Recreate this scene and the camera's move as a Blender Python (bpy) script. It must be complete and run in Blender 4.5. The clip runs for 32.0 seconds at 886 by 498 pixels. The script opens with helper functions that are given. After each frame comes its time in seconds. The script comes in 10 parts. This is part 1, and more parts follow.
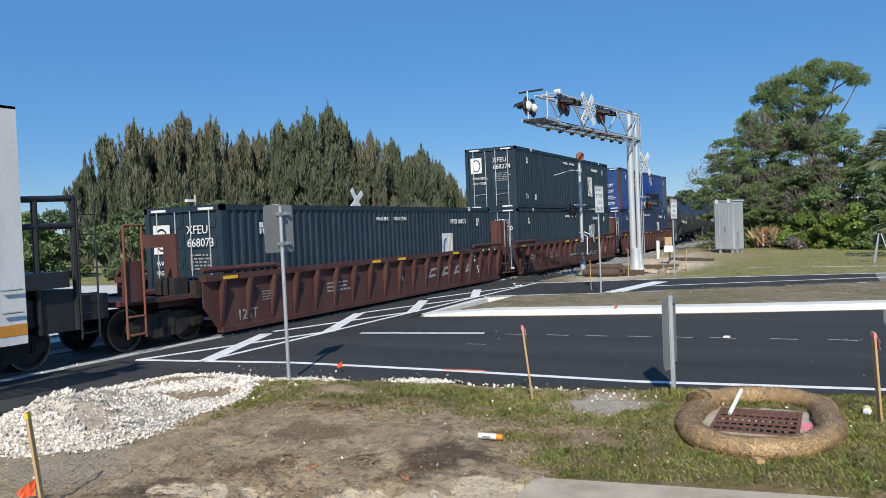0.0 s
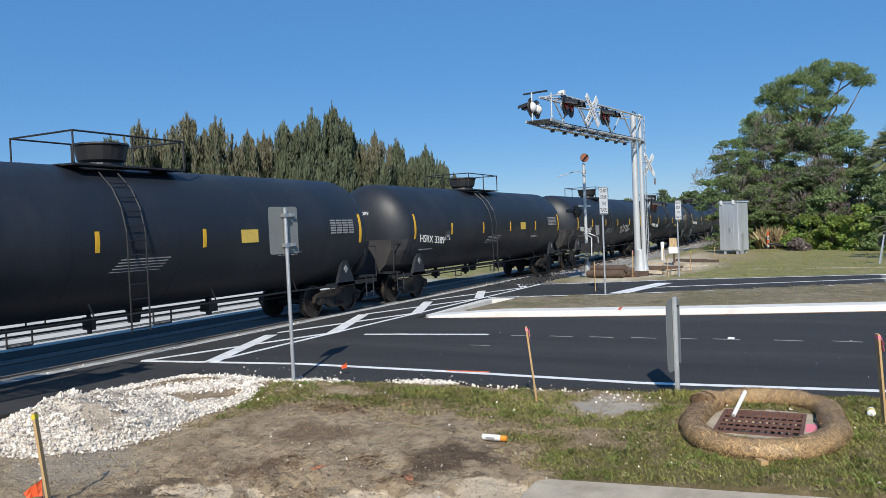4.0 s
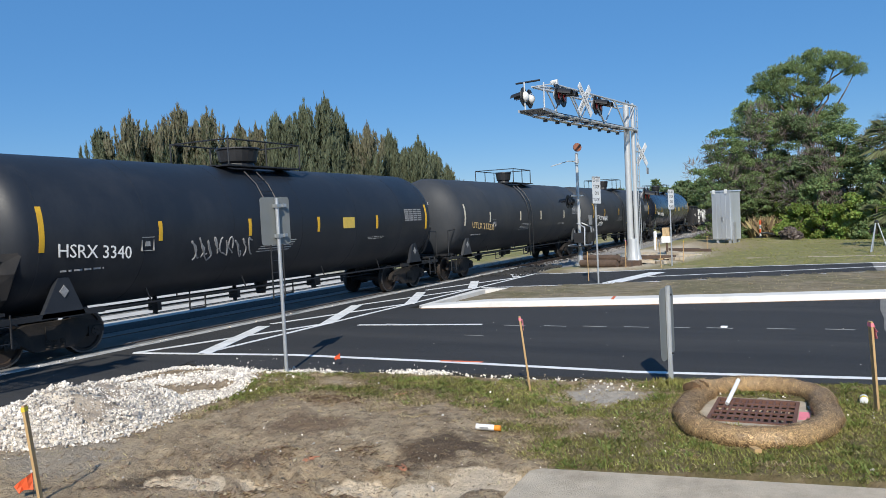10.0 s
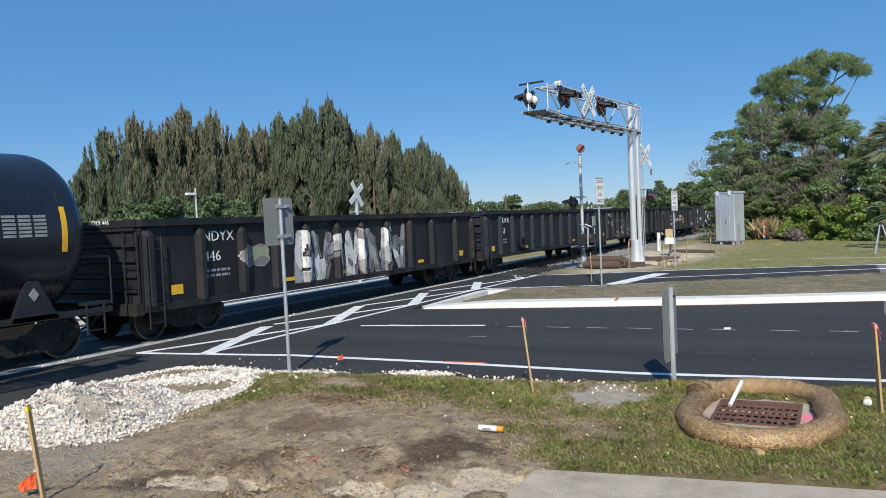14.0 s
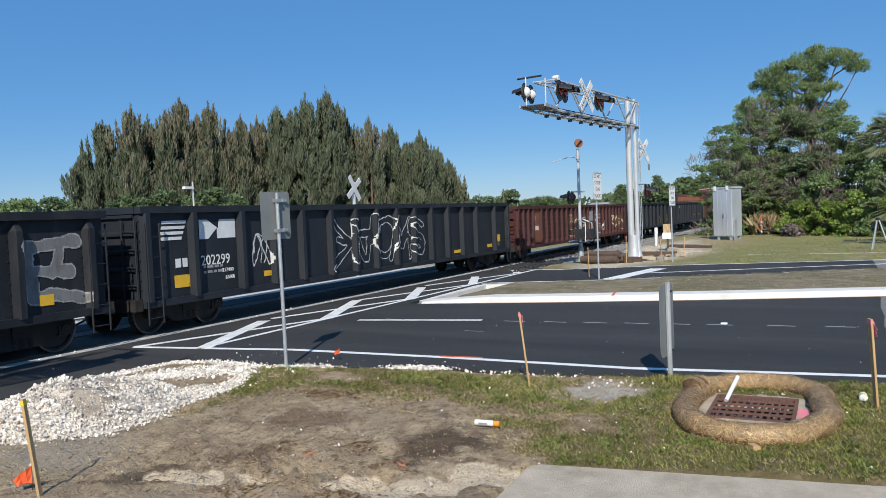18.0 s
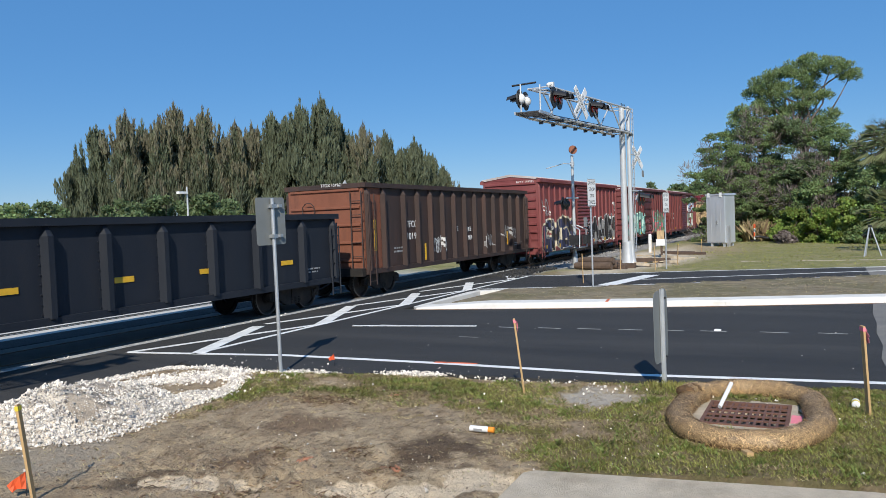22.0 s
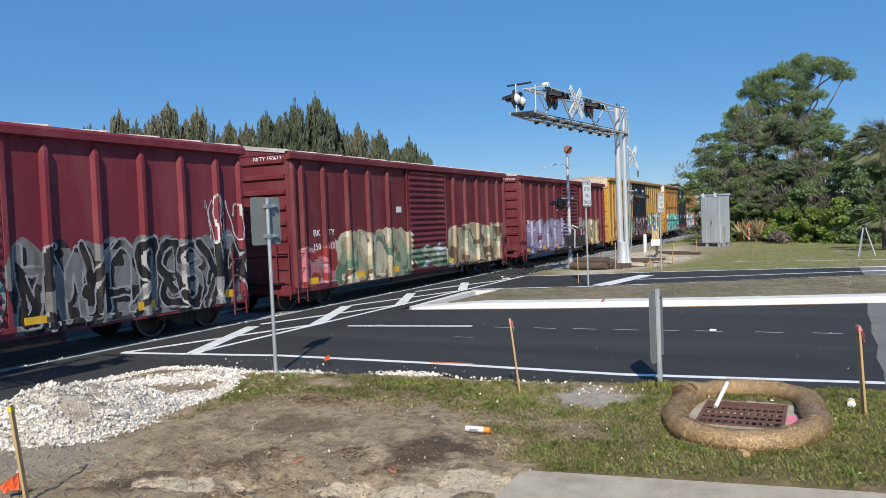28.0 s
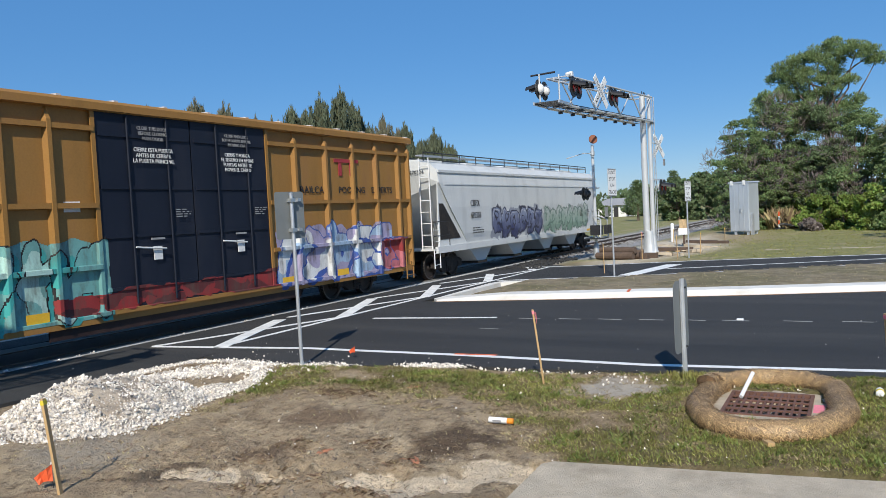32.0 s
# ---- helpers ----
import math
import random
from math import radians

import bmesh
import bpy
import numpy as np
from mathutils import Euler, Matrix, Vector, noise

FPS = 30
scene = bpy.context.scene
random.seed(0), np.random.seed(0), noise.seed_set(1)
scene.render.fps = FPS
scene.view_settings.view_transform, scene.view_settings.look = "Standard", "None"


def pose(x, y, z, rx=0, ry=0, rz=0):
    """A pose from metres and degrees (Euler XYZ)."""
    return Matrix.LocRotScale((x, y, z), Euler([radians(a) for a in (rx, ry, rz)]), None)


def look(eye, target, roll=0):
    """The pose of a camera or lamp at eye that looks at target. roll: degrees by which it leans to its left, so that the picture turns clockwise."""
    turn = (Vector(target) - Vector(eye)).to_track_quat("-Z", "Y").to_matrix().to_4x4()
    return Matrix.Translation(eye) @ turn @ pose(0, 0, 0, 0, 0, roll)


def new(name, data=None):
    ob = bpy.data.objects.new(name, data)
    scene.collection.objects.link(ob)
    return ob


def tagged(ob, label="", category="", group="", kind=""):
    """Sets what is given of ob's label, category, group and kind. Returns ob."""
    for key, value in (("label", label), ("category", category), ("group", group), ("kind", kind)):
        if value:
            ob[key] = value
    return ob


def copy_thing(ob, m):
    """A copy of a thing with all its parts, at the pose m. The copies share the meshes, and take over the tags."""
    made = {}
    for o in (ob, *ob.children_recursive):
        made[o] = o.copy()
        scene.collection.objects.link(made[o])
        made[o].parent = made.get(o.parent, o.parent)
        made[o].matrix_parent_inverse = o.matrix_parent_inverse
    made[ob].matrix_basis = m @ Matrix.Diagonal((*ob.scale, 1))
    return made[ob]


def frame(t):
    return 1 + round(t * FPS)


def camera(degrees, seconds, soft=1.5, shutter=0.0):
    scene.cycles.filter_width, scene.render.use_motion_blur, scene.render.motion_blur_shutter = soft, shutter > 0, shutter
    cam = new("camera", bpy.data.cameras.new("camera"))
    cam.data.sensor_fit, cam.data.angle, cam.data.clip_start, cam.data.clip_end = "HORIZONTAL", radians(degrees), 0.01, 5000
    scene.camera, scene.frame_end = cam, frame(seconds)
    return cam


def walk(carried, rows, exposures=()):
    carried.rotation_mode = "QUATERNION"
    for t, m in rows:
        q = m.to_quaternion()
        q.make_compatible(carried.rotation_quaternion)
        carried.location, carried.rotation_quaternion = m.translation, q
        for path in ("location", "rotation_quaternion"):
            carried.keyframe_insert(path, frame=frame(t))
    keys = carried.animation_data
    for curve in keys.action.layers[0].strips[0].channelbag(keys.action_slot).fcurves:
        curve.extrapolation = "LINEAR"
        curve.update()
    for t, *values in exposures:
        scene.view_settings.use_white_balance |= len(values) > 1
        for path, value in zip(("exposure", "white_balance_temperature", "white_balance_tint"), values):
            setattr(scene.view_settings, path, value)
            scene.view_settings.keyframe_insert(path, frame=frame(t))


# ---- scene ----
FOV = 59.73
cam = camera(FOV, 32.0, soft=0.55)
walk(cam, [(t, pose(*p)) for t, *p in (
    (0, 0.004, 0.011, 2.356, 88.514, 2.384, -63.017), (0.5, 0.003, 0.006, 2.361, 88.480, 2.442, -63.003),
    (1, 0.000, 0.000, 2.360, 88.475, 2.457, -62.993), (1.5, -0.002, 0.001, 2.362, 88.469, 2.486, -62.999),
    (2, 0.003, 0.009, 2.358, 88.487, 2.524, -63.003), (2.5, -0.002, 0.005, 2.366, 88.503, 2.605, -62.969),
    (3, -0.006, 0.006, 2.361, 88.584, 2.583, -62.923), (3.5, -0.020, -0.008, 2.364, 88.613, 2.512, -62.784),
    (5.5, -0.009, 0.018, 2.361, 88.563, 2.149, -62.639), (6, 0.001, 0.015, 2.364, 88.517, 2.259, -62.774),
    (6.5, 0.009, 0.024, 2.359, 88.486, 2.415, -63.029), (7, 0.009, 0.006, 2.364, 88.394, 2.539, -63.219),
    (7.5, 0.011, 0.006, 2.364, 88.302, 2.583, -63.418), (8, 0.012, 0.005, 2.359, 88.192, 2.710, -63.513),
    (8.5, 0.017, 0.007, 2.357, 88.051, 2.640, -63.481), (9, 0.021, 0.010, 2.355, 87.930, 2.640, -63.426),
    (9.5, 0.024, 0.014, 2.352, 87.879, 2.637, -63.332), (10, 0.023, 0.013, 2.351, 87.890, 2.650, -63.206),
    (10.5, 0.009, 0.012, 2.358, 87.939, 2.601, -63.053), (11, 0.008, 0.005, 2.363, 88.015, 2.629, -62.890),
    (11.5, 0.015, 0.012, 2.358, 88.120, 2.603, -62.853), (12, 0.016, 0.010, 2.357, 88.144, 2.574, -62.835),
    (12.5, 0.018, 0.014, 2.355, 88.136, 2.582, -62.867), (13, 0.013, 0.009, 2.356, 88.078, 2.565, -62.888),
    (13.5, 0.014, 0.008, 2.357, 88.010, 2.571, -62.928), (14, 0.022, 0.009, 2.351, 87.967, 2.533, -62.964),
    (14.5, 0.024, 0.019, 2.349, 87.895, 2.493, -63.050), (16.5, 0.037, 0.020, 2.350, 87.497, 2.329, -63.187),
    (17, 0.034, 0.015, 2.350, 87.450, 2.307, -63.170), (17.5, 0.040, 0.012, 2.352, 87.469, 2.363, -63.159),
    (18, 0.037, 0.005, 2.353, 87.547, 2.400, -63.127), (18.5, 0.029, 0.004, 2.349, 87.657, 2.321, -63.068),
    (19, 0.023, 0.009, 2.356, 87.722, 2.212, -63.081), (19.5, 0.021, 0.011, 2.353, 87.800, 2.122, -63.129),
    (20, 0.014, 0.017, 2.351, 87.837, 1.990, -63.221), (20.5, 0.005, 0.013, 2.358, 87.835, 1.994, -63.310),
    (21, 0.003, 0.008, 2.354, 87.901, 2.021, -63.399), (21.5, 0.006, 0.007, 2.358, 87.920, 2.099, -63.467),
    (22, 0.006, 0.005, 2.359, 87.958, 2.214, -63.557), (22.5, 0.015, 0.013, 2.357, 87.959, 2.228, -63.645),
    (23, 0.030, 0.016, 2.352, 87.942, 2.285, -63.678), (23.5, 0.025, 0.018, 2.355, 87.910, 2.250, -63.700),
    (24, 0.028, 0.014, 2.355, 87.897, 2.252, -63.720), (24.5, 0.019, 0.015, 2.356, 87.895, 2.219, -63.770),
    (25, 0.022, 0.015, 2.355, 87.910, 2.218, -63.819), (25.5, 0.021, 0.013, 2.354, 87.944, 2.185, -63.870),
    (27.5, 0.015, 0.020, 2.356, 87.962, 2.208, -63.969), (28, 0.024, 0.022, 2.355, 87.954, 2.206, -63.920),
    (28.5, 0.022, 0.023, 2.356, 87.952, 2.251, -63.907), (29, 0.018, 0.019, 2.352, 87.963, 2.276, -63.899),
    (29.5, 0.014, 0.006, 2.354, 87.941, 2.376, -63.881), (30, 0.030, 0.009, 2.350, 87.931, 2.514, -63.933),
    (30.5, 0.009, 0.010, 2.360, 87.832, 2.615, -63.970), (31, 0.013, 0.006, 2.351, 87.721, 2.797, -63.842),
    (31.5, 0.030, -0.006, 2.353, 87.534, 2.932, -63.352), (32, 0.022, -0.043, 2.363, 87.411, 2.946, -61.979),
)], [(0.0, 0.0, 6350, 10), (32.0, 0.0, 6350, 10)])

# ---- light ----
SUN_AZ, SUN_EL = radians(202.5), radians(37.5)      # towards the sun, from +X over +Y
world = bpy.data.worlds.new("world")
scene.world = world
world.use_nodes = True
wn = world.node_tree
wn.nodes.clear()
sky = wn.nodes.new("ShaderNodeTexSky")
sky.sky_type, sky.sun_disc = "NISHITA", False
sky.sun_elevation, sky.sun_rotation = SUN_EL, radians(90) - SUN_AZ
sky.air_density, sky.dust_density, sky.ozone_density, sky.altitude = 1.0, 0.0, 3.6, 900
bg = wn.nodes.new("ShaderNodeBackground")
bg.inputs["Strength"].default_value = 0.083
wo = wn.nodes.new("ShaderNodeOutputWorld")
deep = wn.nodes.new("ShaderNodeHueSaturation")
deep.inputs["Saturation"].default_value = 1.28
wn.links.new(sky.outputs[0], deep.inputs["Color"])
haze = wn.nodes.new("ShaderNodeMix")
haze.data_type = "RGBA"
haze.inputs[0].default_value = 0.48
haze.inputs[7].default_value = (1.72, 4.45, 9.4, 1)      # even blue of the clear humid air
wn.links.new(deep.outputs[0], haze.inputs[6])
wn.links.new(haze.outputs[2], bg.inputs[0])
wn.links.new(bg.outputs[0], wo.inputs[0])
sun = new("sun", bpy.data.lights.new("sun", "SUN"))
sun.data.energy, sun.data.angle, sun.data.color = 4.7, radians(0.55), (1.0, 0.93, 0.80)
sun.matrix_world = look((-60 * math.cos(SUN_EL), -22, 47), (-60 * math.cos(SUN_EL) + math.cos(SUN_EL) * -math.cos(SUN_AZ),
                        -22 + math.cos(SUN_EL) * -math.sin(SUN_AZ), 47 - math.sin(SUN_EL)))
scene.view_settings.exposure = 0.0


# ---- small helpers ----
def part(name, bm, material, parent, label="", smooth=False):
    me = bpy.data.meshes.new(name)
    bm.to_mesh(me)
    bm.free()
    if smooth:
        me.shade_smooth()
    return mesh_part(name, me, material, parent, label)


def mesh_part(name, me, material, parent, label="", m=None):
    if material and not me.materials:
        me.materials.append(material)
    ob = new(name, me)
    ob.parent = parent
    if m is not None:
        ob.matrix_basis = m
    if label:
        ob["label"] = label
    return ob


def thing(name, label, category, group="", kind="", at=None):
    ob = new(name)
    ob.empty_display_size = 0.2
    if at is not None:
        ob.matrix_basis = at
    return tagged(ob, label, category, group, kind)


def box(bm, x0, x1, y0, y1, z0, z1):
    vs = [bm.verts.new((x, y, z)) for z in (z0, z1) for y in (y0, y1) for x in (x0, x1)]
    for f in ((0, 2, 3, 1), (4, 5, 7, 6), (0, 1, 5, 4), (2, 6, 7, 3), (0, 4, 6, 2), (1, 3, 7, 5)):
        bm.faces.new([vs[i] for i in f])
    return vs


def boxes(*rows):
    bm = bmesh.new()
    for r in rows:
        box(bm, *r)
    return bm


def rod(bm, a, b, r, n=8, r2=None):
    a, b = Vector(a), Vector(b)
    q = (b - a).to_track_quat("Z", "Y")
    rings = []
    for p, rr in ((a, r), (b, r if r2 is None else r2)):
        rings.append([bm.verts.new(p + q @ Vector((rr * math.cos(k * 2 * math.pi / n), rr * math.sin(k * 2 * math.pi / n), 0))) for k in range(n)])
    for k in range(n):
        bm.faces.new((rings[0][k], rings[0][(k + 1) % n], rings[1][(k + 1) % n], rings[1][k]))
    bm.faces.new(rings[0][::-1])
    bm.faces.new(rings[1])


def rods(r, *pairs, n=8):
    bm = bmesh.new()
    for a, b in pairs:
        rod(bm, a, b, r, n)
    return bm


def tube(bm, pts, r, n=8):
    for a, b in zip(pts, pts[1:]):
        rod(bm, a, b, r, n)
    return bm


def lathe(profile, n=24, axis="y"):
    """Turn (offset along the axis, radius) rows round an axis."""
    bm = bmesh.new()
    rings = []
    for o, r in profile:
        ring = []
        for k in range(n):
            c, s = r * math.cos(2 * math.pi * k / n), r * math.sin(2 * math.pi * k / n)
            ring.append(bm.verts.new((c, o, s) if axis == "y" else ((o, c, s) if axis == "x" else (c, s, o))))
        rings.append(ring)
    for p, q in zip(rings, rings[1:]):
        for k in range(n):
            bm.faces.new((p[k], p[(k + 1) % n], q[(k + 1) % n], q[k]))
    bm.faces.new(rings[0][::-1])
    bm.faces.new(rings[-1])
    bmesh.ops.recalc_face_normals(bm, faces=bm.faces)
    return bm


def prism(poly, y0, y1, axis="y"):
    """A polygon in (x, z) pulled from y0 to y1 (axis y), in (y, z) along x, or in (x, y) along z."""
    bm = bmesh.new()
    put = {"y": lambda a, b, t: (a, t, b), "x": lambda a, b, t: (t, a, b), "z": lambda a, b, t: (a, b, t)}[axis]
    p = [bm.verts.new(put(a, b, y0)) for a, b in poly]
    q = [bm.verts.new(put(a, b, y1)) for a, b in poly]
    n = len(poly)
    for k in range(n):
        bm.faces.new((p[k], p[(k + 1) % n], q[(k + 1) % n], q[k]))
    bm.faces.new(p[::-1])
    bm.faces.new(q)
    bmesh.ops.recalc_face_normals(bm, faces=bm.faces)
    return bm


def to_mesh(name, bm, material=None, smooth=False):
    me = bpy.data.meshes.new(name)
    bm.to_mesh(me)
    bm.free()
    if material:
        me.materials.append(material)
    if smooth:
        me.shade_smooth()
    return me


TEXTS = {}


def text_mesh(s, material):
    key = (s, material.name)
    if key not in TEXTS:
        cu = bpy.data.curves.new("lettering", "FONT")
        cu.body, cu.size, cu.align_x, cu.resolution_u = s, 1.0, "LEFT", 2
        cu.extrude = 0.004
        ob = new("lettering", cu)
        dg = bpy.context.evaluated_depsgraph_get()
        me = bpy.data.meshes.new_from_object(ob.evaluated_get(dg))
        bpy.data.objects.remove(ob)
        me.materials.clear()
        me.materials.append(material)
        TEXTS[key] = me
    return TEXTS[key]


def lettering(s, material, parent, x, y, z, size, wide=1.0, end=False):
    """Raised-paint lettering that faces -y (or -x on an end)."""
    me = text_mesh(s, material)
    if end:
        turn = Matrix(((0, 0, -1, x), (-1, 0, 0, y), (0, 1, 0, z), (0, 0, 0, 1)))
    else:
        turn = Matrix(((1, 0, 0, x), (0, 0, -1, y), (0, 1, 0, z), (0, 0, 0, 1)))
    ob = mesh_part("lettering", me, None, parent, "", turn @ Matrix.Diagonal((size * wide, size, 1, 1)))
    return ob


def scatter_mesh(name, shapes, places, material, flat=False):
    """Many small pieces in one mesh. shapes: (verts, faces) arrays; places: (shape, 3x3 matrix, offset)."""
    vs, fs, base = [], [], 0
    for k, m, o in places:
        v, f = shapes[k]
        vs.append(v @ m.T + o)
        fs.append(f + base)
        base += len(v)
    v, f = np.concatenate(vs), np.concatenate(fs)
    me = bpy.data.meshes.new(name)
    me.vertices.add(len(v))
    me.vertices.foreach_set("co", v.astype(np.float32).ravel())
    w = f.shape[1]
    me.loops.add(len(f) * w)
    me.loops.foreach_set("vertex_index", f.astype(np.int32).ravel())
    me.polygons.add(len(f))
    me.polygons.foreach_set("loop_start", np.arange(0, len(f) * w, w, dtype=np.int32))
    me.update(calc_edges=True)
    if flat:
        me.shade_flat()
    me.materials.append(material)
    return me


# ---- materials ----
def nd(nt, kind, **values):
    n = nt.nodes.new(kind)
    for k, v in values.items():
        n.inputs[k].default_value = v
    return n


def math_node(nt, op, a, b=None):
    n = nt.nodes.new("ShaderNodeMath")
    n.operation = op
    for i, v in enumerate((a, b)):
        if v is None:
            continue
        if isinstance(v, (int, float)):
            n.inputs[i].default_value = v
        else:
            nt.links.new(v, n.inputs[i])
    return n.outputs[0]


def mix_colour(nt, fac, a, b):
    n = nt.nodes.new("ShaderNodeMix")
    n.data_type = "RGBA"
    for i, v in ((0, fac), (6, a), (7, b)):
        if isinstance(v, (int, float)):
            n.inputs[i].default_value = v
        elif isinstance(v, tuple):
            n.inputs[i].default_value = (*v[:3], 1)
        else:
            nt.links.new(v, n.inputs[i])
    return n.outputs[2]


def ramp(nt, fac, lo, hi):
    n = nt.nodes.new("ShaderNodeMapRange")
    nt.links.new(fac, n.inputs[0])
    n.inputs[1].default_value, n.inputs[2].default_value = lo, hi
    return n.outputs[0]


def noise_tex(nt, vec, scale, detail=4.0, rough=0.6, stretch=None, dims="3D"):
    if stretch:
        mp = nt.nodes.new("ShaderNodeMapping")
        nt.links.new(vec, mp.inputs[0])
        mp.inputs["Scale"].default_value = stretch
        vec = mp.outputs[0]
    n = nt.nodes.new("ShaderNodeTexNoise")
    n.noise_dimensions = dims
    nt.links.new(vec, n.inputs["Vector"])
    n.inputs["Scale"].default_value, n.inputs["Detail"].default_value, n.inputs["Roughness"].default_value = scale, detail, rough
    return n.outputs[0]


def shade(c, k):
    return tuple(min(1.0, v * k) for v in c[:3])


def mat(name, col, rough=0.7, metal=0.0, var=0.25, scale=2.0, bump=0.15, bscale=40.0, dirt=None, dirt_amount=0.35,
        dirt_scale=0.8, stretch=None, paint=(), rand=0.0, spec=0.5):
    """One procedural surface: broad tone, fine grain, dirt, relief, and painted layers."""
    m = bpy.data.materials.new(name)
    m.use_nodes = True
    nt = m.node_tree
    bs = nt.nodes["Principled BSDF"]
    tc = nt.nodes.new("ShaderNodeTexCoord").outputs["Object"]
    broad = noise_tex(nt, tc, scale, 5, 0.6, stretch)
    fine = noise_tex(nt, tc, bscale, 3, 0.6)
    both = math_node(nt, "ADD", math_node(nt, "MULTIPLY", broad, 0.7), math_node(nt, "MULTIPLY", fine, 0.3))
    c = mix_colour(nt, ramp(nt, both, 0.3, 0.7), shade(col, 1 - var), shade(col, 1 + var))
    if dirt:
        d = noise_tex(nt, tc, dirt_scale, 7, 0.68, stretch)
        c = mix_colour(nt, math_node(nt, "MULTIPLY", ramp(nt, d, 0.48, 0.72), dirt_amount), c, dirt)
    for layer in paint:
        c = painted(nt, tc, c, *layer)
    if rand:
        oi = nt.nodes.new("ShaderNodeObjectInfo").outputs["Random"]
        hs = nt.nodes.new("ShaderNodeHueSaturation")
        nt.links.new(c, hs.inputs["Color"])
        nt.links.new(math_node(nt, "ADD", math_node(nt, "MULTIPLY", oi, rand), 1 - rand / 2), hs.inputs["Value"])
        c = hs.outputs[0]
    nt.links.new(c, bs.inputs["Base Color"])
    nt.links.new(ramp(nt, both, 0.2, 0.8), bs.inputs["Roughness"])
    mr = bs.inputs["Roughness"].links[0].from_node
    mr.inputs[3].default_value, mr.inputs[4].default_value = max(0.05, rough - 0.12), min(1.0, rough + 0.12)
    bs.inputs["Metallic"].default_value = metal
    bs.inputs["Specular IOR Level"].default_value = spec
    if bump:
        b = nt.nodes.new("ShaderNodeBump")
        b.inputs["Strength"].default_value, b.inputs["Distance"].default_value = bump, 0.02
        nt.links.new(fine, b.inputs["Height"])
        nt.links.new(b.outputs[0], bs.inputs["Normal"])
    return m


def painted(nt, tc, c, kind, x0, x1, z0, z1, a, b, line, size, seed):
    """Spray paint on a car side, in the side's own x and z: a row of bloated letter-like shapes, or a plain 'patch'."""
    op = lambda o, p, q=None: math_node(nt, o, p, q)
    sp = nt.nodes.new("ShaderNodeSeparateXYZ")
    nt.links.new(tc, sp.inputs[0])
    x, z = sp.outputs[0], sp.outputs[2]
    cb = nt.nodes.new("ShaderNodeCombineXYZ")
    nt.links.new(op("ADD", x, seed * 7.31), cb.inputs[0])
    nt.links.new(z, cb.inputs[1])
    v = cb.outputs[0]
    if kind == "patch":
        box_in = op("MAXIMUM", op("DIVIDE", op("ABSOLUTE", op("SUBTRACT", x, (x0 + x1) / 2)), (x1 - x0) / 2), op("DIVIDE", op("ABSOLUTE", op("SUBTRACT", z, (z0 + z1) / 2)), (z1 - z0) / 2))
        return mix_colour(nt, op("LESS_THAN", box_in, 1.0), c, mix_colour(nt, noise_tex(nt, tc, 3.0), a, b))
    warp = nt.nodes.new("ShaderNodeTexNoise")
    nt.links.new(v, warp.inputs["Vector"])
    warp.inputs["Scale"].default_value, warp.inputs["Detail"].default_value = 1.7 / size, 2.0
    wc = nt.nodes.new("ShaderNodeSeparateColor")
    nt.links.new(warp.outputs["Color"], wc.inputs[0])
    n = max(1, round((x1 - x0) / (1.15 * size)))
    w, h = (x1 - x0) / n, z1 - z0
    lean = 0.12 * ((seed * 37) % 7 - 3) / 3
    lx = op("DIVIDE", op("SUBTRACT", op("ADD", x, op("MULTIPLY", op("SUBTRACT", wc.outputs[0], 0.5), 0.85 * size)), x0), w)
    lz = op("DIVIDE", op("SUBTRACT", op("ADD", z, op("MULTIPLY", op("SUBTRACT", wc.outputs[1], 0.5), 0.6 * h)), (z0 + z1) / 2), h)
    lx = op("SUBTRACT", lx, op("MULTIPLY", lz, lean))
    cell = op("FLOOR", lx)
    u = op("SUBTRACT", op("SUBTRACT", lx, cell), 0.5)
    rn = nt.nodes.new("ShaderNodeTexWhiteNoise")
    rn.noise_dimensions = "1D"
    nt.links.new(op("ADD", cell, seed * 13.7), rn.inputs["W"])
    rc = nt.nodes.new("ShaderNodeSeparateColor")
    nt.links.new(rn.outputs["Color"], rc.inputs[0])
    r1, r2, r3 = rc.outputs
    row = op("LESS_THAN", op("ABSOLUTE", op("SUBTRACT", lx, n / 2)), n / 2)
    # the swollen body of a letter
    body = op("ADD", op("POWER", op("ABSOLUTE", op("DIVIDE", u, 0.53)), 3.5), op("POWER", op("ABSOLUTE", op("DIVIDE", op("ADD", lz, op("MULTIPLY", op("SUBTRACT", r1, 0.5), 0.14)), 0.46)), 3.0))
    # its eye, and a notch cut in from one side
    ex = op("DIVIDE", op("SUBTRACT", u, op("MULTIPLY", op("SUBTRACT", r2, 0.5), 0.3)), 0.13)
    ez = op("DIVIDE", op("SUBTRACT", lz, op("SUBTRACT", op("MULTIPLY", r3, 0.3), 0.08)), 0.13)
    eye = op("ADD", op("MULTIPLY", ex, ex), op("MULTIPLY", ez, ez))
    side = op("SIGN", op("SUBTRACT", r3, 0.5))
    cut = op("MAXIMUM", op("DIVIDE", op("ABSOLUTE", op("ADD", lz, op("ADD", 0.1, op("MULTIPLY", r1, 0.15)))), 0.05), op("SUBTRACT", 1.0, op("MULTIPLY", op("MULTIPLY", u, side), 9.0)))
    inside = op("MULTIPLY", op("LESS_THAN", body, 1.0), row)
    edge = op("MULTIPLY", op("GREATER_THAN", body, 0.62), inside)
    ring = op("MULTIPLY", op("MULTIPLY", op("LESS_THAN", eye, 1.7), op("GREATER_THAN", eye, 0.55)), inside)
